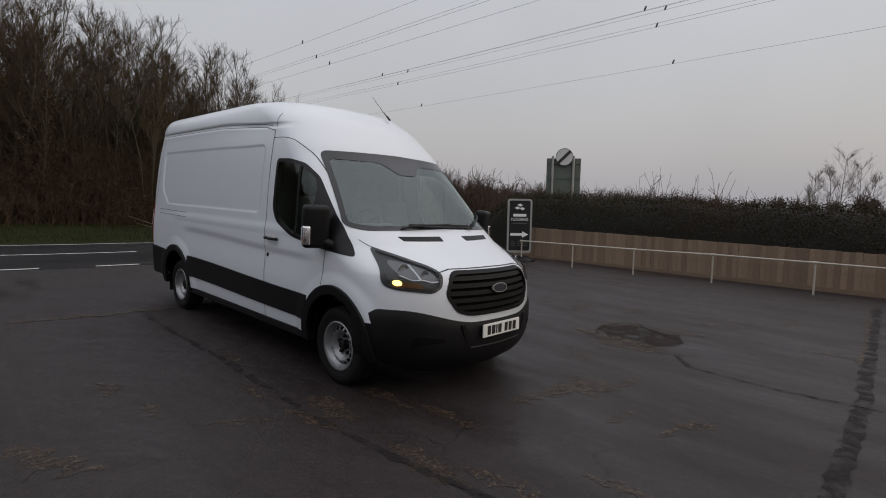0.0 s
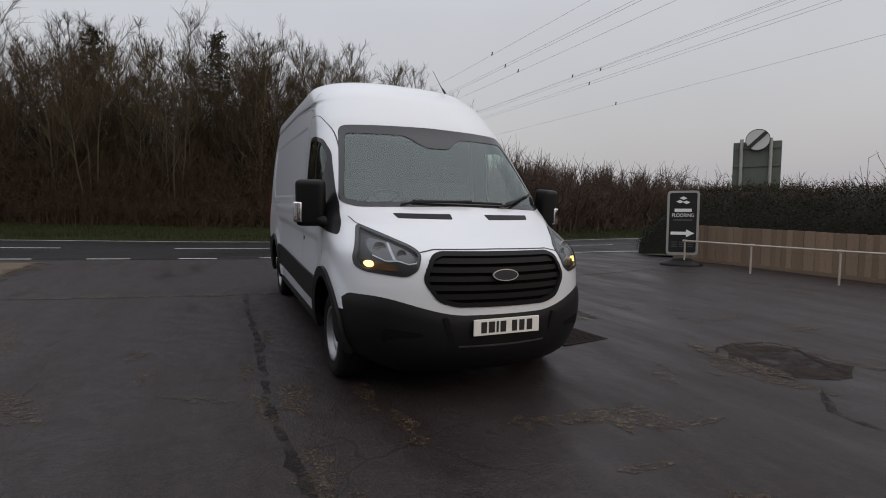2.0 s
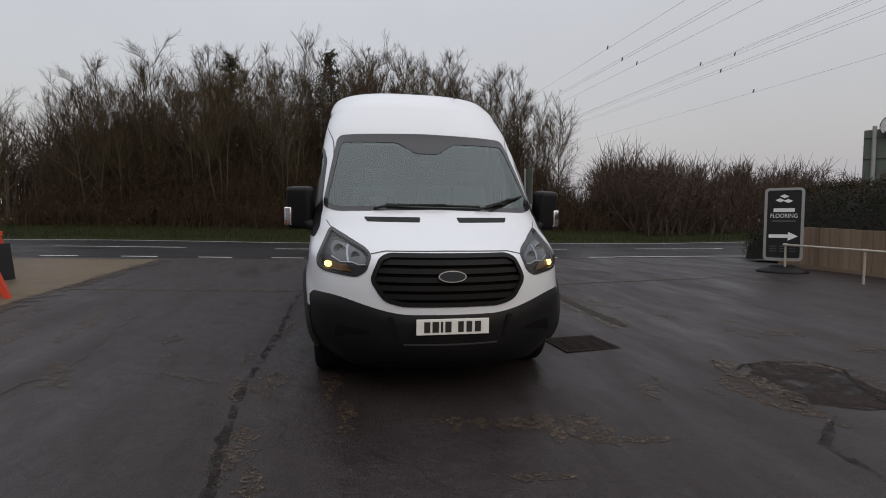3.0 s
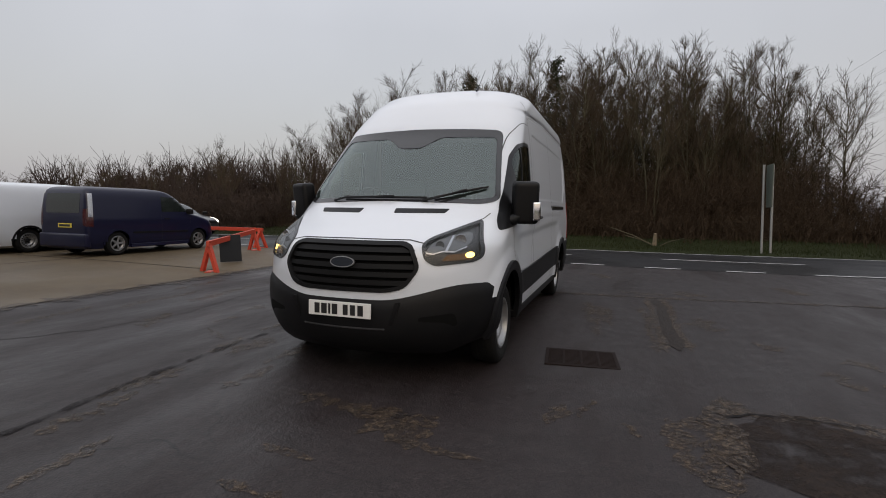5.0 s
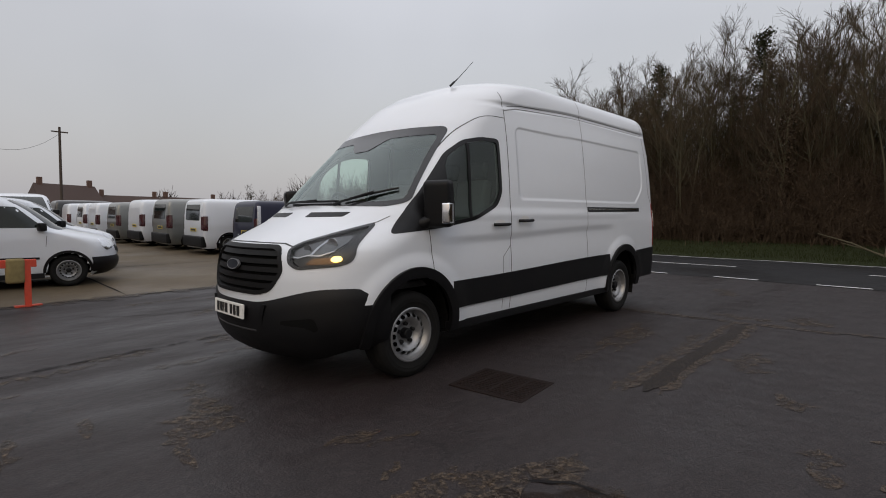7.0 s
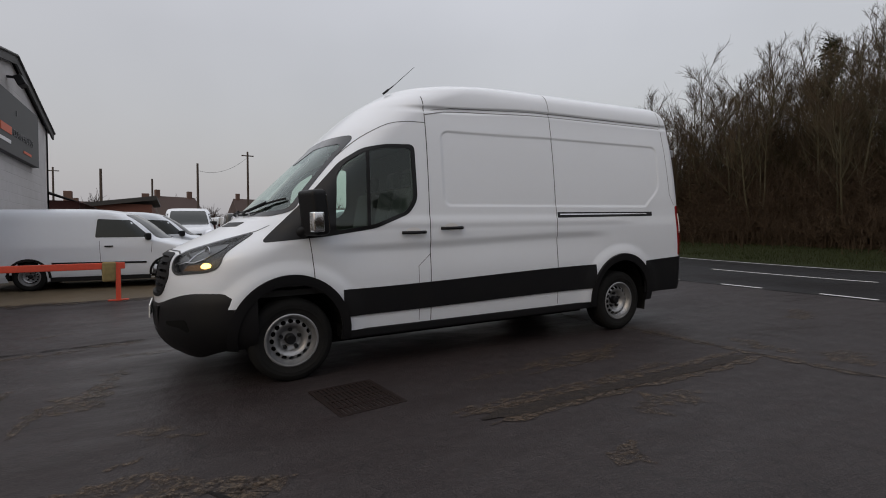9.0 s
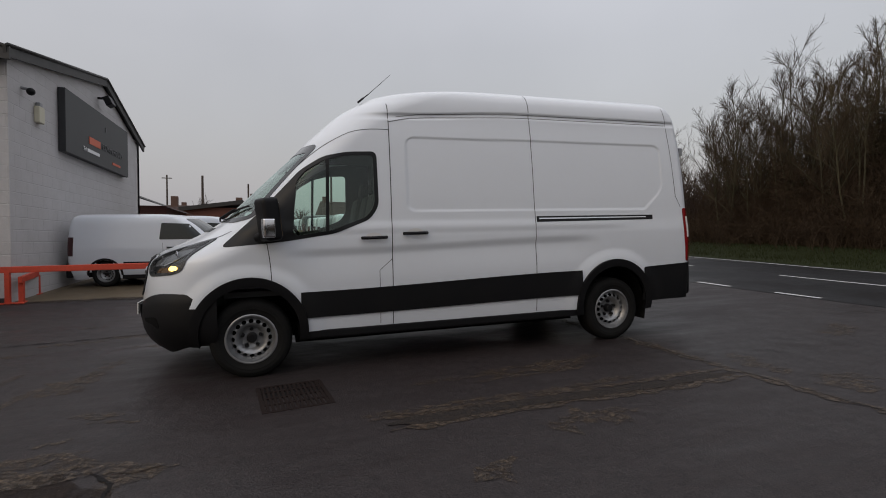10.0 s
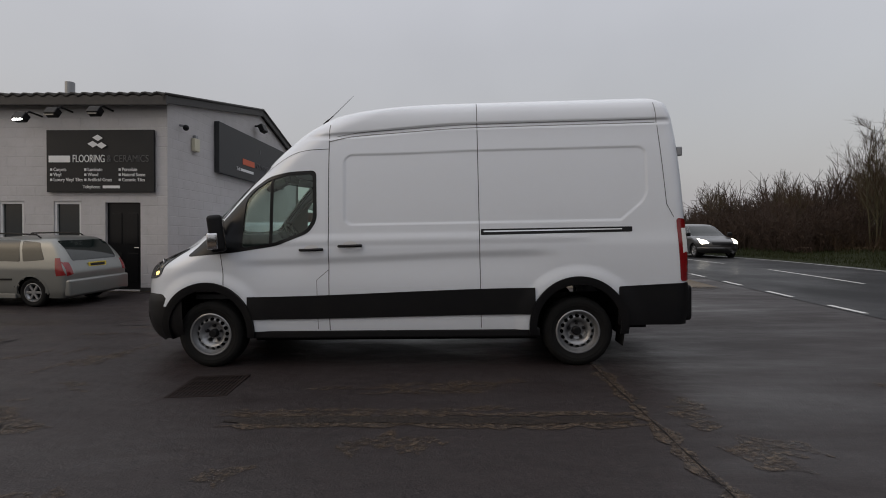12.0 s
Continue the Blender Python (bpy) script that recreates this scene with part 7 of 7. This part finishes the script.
ground_mark("hollow_edge", "broken edge of the worn hollow", wavy([(2.62, 2.55), (2.47, 2.75), (2.45, 3.1), (2.52, 3.4)], 0.022, 0.3, 7, 0.05), CRACK, 0.0062)
ground_mark("mended_trench", "brown mended trench running to the worn hollow", wavy([(2.25, 2.60), (2.8, 2.57), (3.45, 2.52)], 0.15, 0.3, 15), FLECKED, 0.009)
ground_mark("hollow_edge", "broken edge of the worn hollow", wavy([(2.50, 3.45), (2.75, 3.52), (3.1, 3.25), (3.45, 3.1)], 0.02, 0.3, 16, 0.05), CRACK, 0.0062)
ground_mark("forecourt_seam", "dark seam leading from the worn hollow", wavy([(3.5, 2.60), (3.85, 2.10), (4.6, 2.02), (5.25, 2.08), (6.4, 2.1)], 0.05, 0.2, 8), TAR, 0.006)
ground_mark("forecourt_seam", "long straight dark seam in the forecourt", wavy([(5.14, 8.2), (5.18, 6.5), (5.25, 3.35), (5.27, 2.0), (5.24, -0.4)], 0.12, 0.10, 9), TAR, 0.0065)
ground_mark("seam_edge", "tan worn edge of the long seam", wavy([(5.08, 7.4), (5.12, 6.0), (5.18, 3.6)], 0.06, 0.3, 17), CRUMBLED, 0.008)
ground_mark("mended_patch", "smooth dark mended patch", wavy([(3.2, -3.9), (1.4, -3.6), (-0.8, -3.8)], 1.1, 0.05, 12, 0.2), worn_asphalt("new_tar", 0.7), 0.003)

for x, y, length, width, angle, n in ((3.2, 0.15, 0.55, 0.10, 80, 60), (3.25, 0.60, 0.5, 0.09, 100, 60), (2.87, 1.58, 0.30, 0.07, -10, 32), (2.72, 1.76, 0.28, 0.07, -12, 34), (3.38, 0.62, 0.55, 0.15, 70, 71), (3.25, 0.70, 0.40, 0.10, 75, 72), (3.9, 0.29, 0.30, 0.08, 80, 73), (4.42, 0.61, 0.25, 0.07, 70, 74), (2.36, 2.64, 0.30, 0.12, 10, 75), (2.05, -2.08, 0.30, 0.05, 50, 76), (2.14, -1.85, 0.3, 0.05, 55, 77), (2.36, -1.56, 0.45, 0.08, 12, 78), (3.45, -1.42, 0.5, 0.07, 10, 79), (0.2, 1.72, 0.8, 0.05, 3, 80), (-0.5, 1.62, 0.9, 0.05, 3, 81), (-0.4, 1.84, 0.9, 0.04, 3, 82), (2.97, 2.03, 0.16, 0.07, 30, 20), (3.15, 2.30, 0.55, 0.10, 12, 90),
                                      (2.82, 2.42, 0.35, 0.16, 60, 60), (3.35, 2.45, 0.6, 0.09, 5, 70), (2.46, 3.05, 0.7, 0.10, 88, 90), (2.62, 3.45, 0.35, 0.12, 40, 50), (3.2, 3.5, 0.7, 0.08, 10, 50), (0.0, 2.27, 1.9, 0.05, 2, 150), (-1.0, 2.52, 1.6, 0.05, 2, 110),
                                      (-0.6, 1.75, 0.9, 0.09, 5, 70), (-0.9, 1.55, 0.7, 0.08, 5, 50), (-0.3, 2.9, 0.6, 0.16, 5, 40), (0.6, 3.3, 0.3, 0.1, 30, 22), (1.5, 3.6, 0.4, 0.15, 10, 40), (1.6, 4.1, 0.5, 0.12, 85, 55), (2.3, 4.4, 0.5, 0.1, 80, 50), (1.0, 3.9, 0.3, 0.1, 20, 25),
                                      (3.3, -1.35, 0.5, 0.08, 5, 60), (2.3, -1.32, 0.55, 0.14, 0, 90), (3.9, -1.2, 0.6, 0.10, 8, 60), (1.6, -1.62, 0.4, 0.06, 0, 30), (0.5, -1.38, 0.5, 0.07, 4, 40), (3.0, -0.75, 0.5, 0.07, 2, 40), (2.4, -0.85, 0.5, 0.06, 0, 30), (4.4, -0.7, 0.5, 0.07, 8, 40),
                                      (0.9, -2.5, 0.4, 0.09, 5, 40), (1.5, -2.35, 0.35, 0.06, 2, 24), (1.9, -3.0, 0.6, 0.10, 30, 40), (0.2, -3.6, 1.3, 0.10, 8, 80), (0.9, -4.0, 1.2, 0.08, 4, 60), (-0.2, -4.5, 0.9, 0.1, 4, 50), (2.2, -4.2, 0.8, 0.09, 10, 50), (4.0, -2.2, 0.3, 0.08, 20, 24), (3.6, 1.0, 0.5, 0.05, 85, 30), (4.3, 0.4, 0.4, 0.06, 80, 24),
                                      (-3.5, 4.6, 0.8, 0.2, 10, 40), (-2.6, 3.0, 0.5, 0.2, 40, 50), (-2.4, 2.3, 0.6, 0.14, 80, 50), (-4.6, 1.6, 0.7, 0.15, 30, 26), (0.8, 6.8, 0.5, 0.1, 20, 26), (3.6, 4.4, 0.6, 0.12, 30, 36), (4.3, 5.4, 0.5, 0.1, 60, 30), (4.9, 3.9, 0.5, 0.1, 10, 26), (5.5, -0.2, 0.35, 0.07, 60, 18)):
    c2, s2 = math.cos(radians(angle)) * length * 0.6, math.sin(radians(angle)) * length * 0.6
    ground_mark("worn_streak", "tan aggregate showing through worn asphalt", wavy([(x - c2, y - s2), (x - c2 * 0.3, y - s2 * 0.3 + 0.02), (x + c2 * 0.4, y + s2 * 0.4 - 0.015), (x + c2, y + s2)], width * 1.35, 0.30, n + int(50 * (x + 40)), 0.05), FLECKED, 0.004)
ground_mark("yard_edge", "ragged tan edge where concrete meets asphalt", wavy([(-6.2, -5.0), (-3.0, -4.98), (0.5, -5.02), (3.2, -4.98), (6.4, -5.02)], 0.24, 0.3, 13), FLECKED, 0.013)
for pts in ([(-1.6, -5.1), (-1.6, -30)], [(2.4, -5.1), (2.4, -30)], [(-6.1, -9.6), (9.0, -9.6)], [(-6.1, -14.2), (6.0, -14.2)], [(-6.1, -19.0), (6.0, -19.0)]):
    ground_mark("slab_joint", "dark joint between concrete slabs", wavy(pts, 0.035, 0.1, 14, 0.3), CRACK, 0.017)
grate = thing("drain_grate", "rusty iron drain grating set in the asphalt", "drain", pose(1.55, 1.64, ground_height(1.55, 1.64) - 0.006, math.degrees(-0.0185), math.degrees(0.0232), 6) @ Matrix.Diagonal((0.78, 0.74, 1, 1)))
for c, s in (((0, 0.40, 0), (0.66, 0.04, 0.03)), ((0, -0.40, 0), (0.66, 0.04, 0.03)), ((0.31, 0, 0), (0.04, 0.76, 0.03)), ((-0.31, 0, 0), (0.04, 0.76, 0.03))):
    part("frame_bar", box(bmesh.new(), s, c, None, 0.004), RUST, grate)
# no hole below: a thin dark sheet paints the shade between the bars
part("pit", box(bmesh.new(), (0.60, 0.78, 0.008), (0, 0, 0.002)), CRACK, grate)
for i in range(13):
    part("grate_bar", box(bmesh.new(), (0.028, 0.76, 0.022), (-0.27 + 0.045 * i, 0, 0.004), None, 0.003, 1), RUST, grate)
for i in range(3):
    part("cross_bar", box(bmesh.new(), (0.58, 0.03, 0.022), (0, -0.2 + 0.2 * i, 0.006), None, 0.003, 1), RUST, grate)

# ---- power lines, poles and houses in the distance ----
WIRE = mat("conductor", (0.16, 0.16, 0.165), 0.6, 0.3)


def conductor(y, z, twin):
    ob = thing("power_line", "grey high-voltage conductor across the sky", "cable", group="overhead power lines")
    for k in range(2 if twin else 1):
        pts = [(x, y + 0.25 * k, z + 0.45 * k + 0.00011 * (x + 10) ** 2) for x in range(-230, 231, 10)]
        part("wire", tube(bmesh.new(), pts, 0.013, 4), WIRE, ob)
    for x in (-52, -14, 26):
        part("spacer", box(bmesh.new(), (0.14, 0.10, 0.46), (x, y + 0.12, z + 0.22 + 0.00011 * (x + 10) ** 2), Euler((0, 0.4, 0)).to_matrix(), 0.1), WIRE, ob)


for y, z, twin in ((52, 16.8, False), (47, 19.2, True), (49, 21.4, True), (44, 19.9, False), (31, 21.3, False), (33, 20.0, True), (35, 19.6, False)):
    conductor(y, z, twin)
POLE = mat("pole_timber", (0.06, 0.045, 0.035), 0.9)
for x, y, h, arm in ((-5.1, -60, 10.2, 1), (0.5, -58, 8.0, 0), (9.0, -52, 6.4, 0), (20.5, -66, 9.5, 1), (17.5, -80, 9.5, 1), (5.5, -72, 7.6, 0)):
    pole = thing("telegraph_pole", "dark timber telegraph pole in the distance", "pole", pose(x, y, ground_height(x, y)), "telegraph poles")
    part("shaft", tube(bmesh.new(), [(0, 0, -0.2), (0, 0, h)], 0.15, 8, 0.11), POLE, pole)
    if arm:
        part("crossarm", box(bmesh.new(), (1.4, 0.12, 0.12), (0, 0, h - 0.5)), POLE, pole)
wires = thing("telephone_wire", "thin wire hung between telegraph poles", "cable")
part("wire", tube(bmesh.new(), [(-5.1 + 5.6 * t, -60 + 2 * t, 11.2 - 2.2 * t - 3.4 * t * (1 - t) + 0.0) for t in np.linspace(0, 1, 14)], 0.02, 4), WIRE, wires)
HOUSEWALL, HOUSEROOF = mat("far_brick", (0.11, 0.065, 0.05), 0.9), mat("far_tiles", (0.060, 0.040, 0.035), 0.9)


def house(x, y, w, d, wall, ridge, turn):
    ob = thing("house", "distant brown-roofed house with chimneys", "house", pose(x, y, ground_height(x, y) - 0.2, 0, 0, turn), "distant houses")
    part("wall", box(bmesh.new(), (w, d, wall), (0, 0, wall / 2)), HOUSEWALL, ob)
    bm = bmesh.new()
    a = [bm.verts.new(p) for p in ((-w / 2 - 0.3, -d / 2 - 0.3, wall), (w / 2 + 0.3, -d / 2 - 0.3, wall), (w / 2 + 0.3, d / 2 + 0.3, wall), (-w / 2 - 0.3, d / 2 + 0.3, wall), (-w / 2 + 0.2, 0, ridge), (w / 2 - 0.2, 0, ridge))]
    for f in ((0, 1, 5, 4), (2, 3, 4, 5), (0, 4, 3), (1, 2, 5), (3, 2, 1, 0)):
        bm.faces.new([a[i] for i in f])
    roof = part("roof", bm, HOUSEROOF, ob)
    for sx in (-1, 1):
        part("chimney", box(bmesh.new(), (0.6, 0.5, 1.3), (sx * (w / 2 - 0.9), 0, ridge + 0.2), None, 0.04), HOUSEWALL, roof)
    for k in (-1, 1):
        part("window", box(bmesh.new(), (1.1, 0.08, 1.2), (k * w / 4, d / 2 + 0.02, wall * 0.62)), TINT, ob)


for row in ((-9.5, -86, 8, 7, 3.6, 7.6, 12), (-18, -88, 9, 7, 2.8, 6.4, -8), (-28, -90, 10, 7, 3.0, 6.6, 5), (3.0, -74, 6, 6, 2.6, 5.6, 20), (10.5, -70, 8, 5, 2.2, 4.0, 0), (8.0, -47.5, 7.5, 5, 1.6, 3.3, 0)):
    house(*row)


# a low brick shed behind the workshop
shed = thing("brick_shed", "low dark red brick shed with a dark sloping roof", "shed", pose(7.6, -17.6, ground_height(7.6, -17.6) - 0.1))
part("wall", box(bmesh.new(), (4.0, 4.2, 2.1), (0, 0, 1.05)), mat("shed_brick", (0.10, 0.035, 0.028), 0.85, spots=((3, 0.5, (0.06, 0.03, 0.025)), (20, 0.4, (0.14, 0.06, 0.045)))), shed)
bm = bmesh.new()
a = [bm.verts.new((x, y, z)) for y in (-2.4, 2.4) for x, z in ((-2.3, 1.95), (0, 2.85), (2.3, 1.95), (0, 2.75))]
for f in ((0, 1, 5, 4), (1, 2, 6, 5), (0, 3, 2, 1), (4, 5, 6, 7), (3, 0, 4, 7), (2, 3, 7, 6)):
    bm.faces.new([a[i] for i in f])
part("roof", bm, ROOFSHEET, shed)
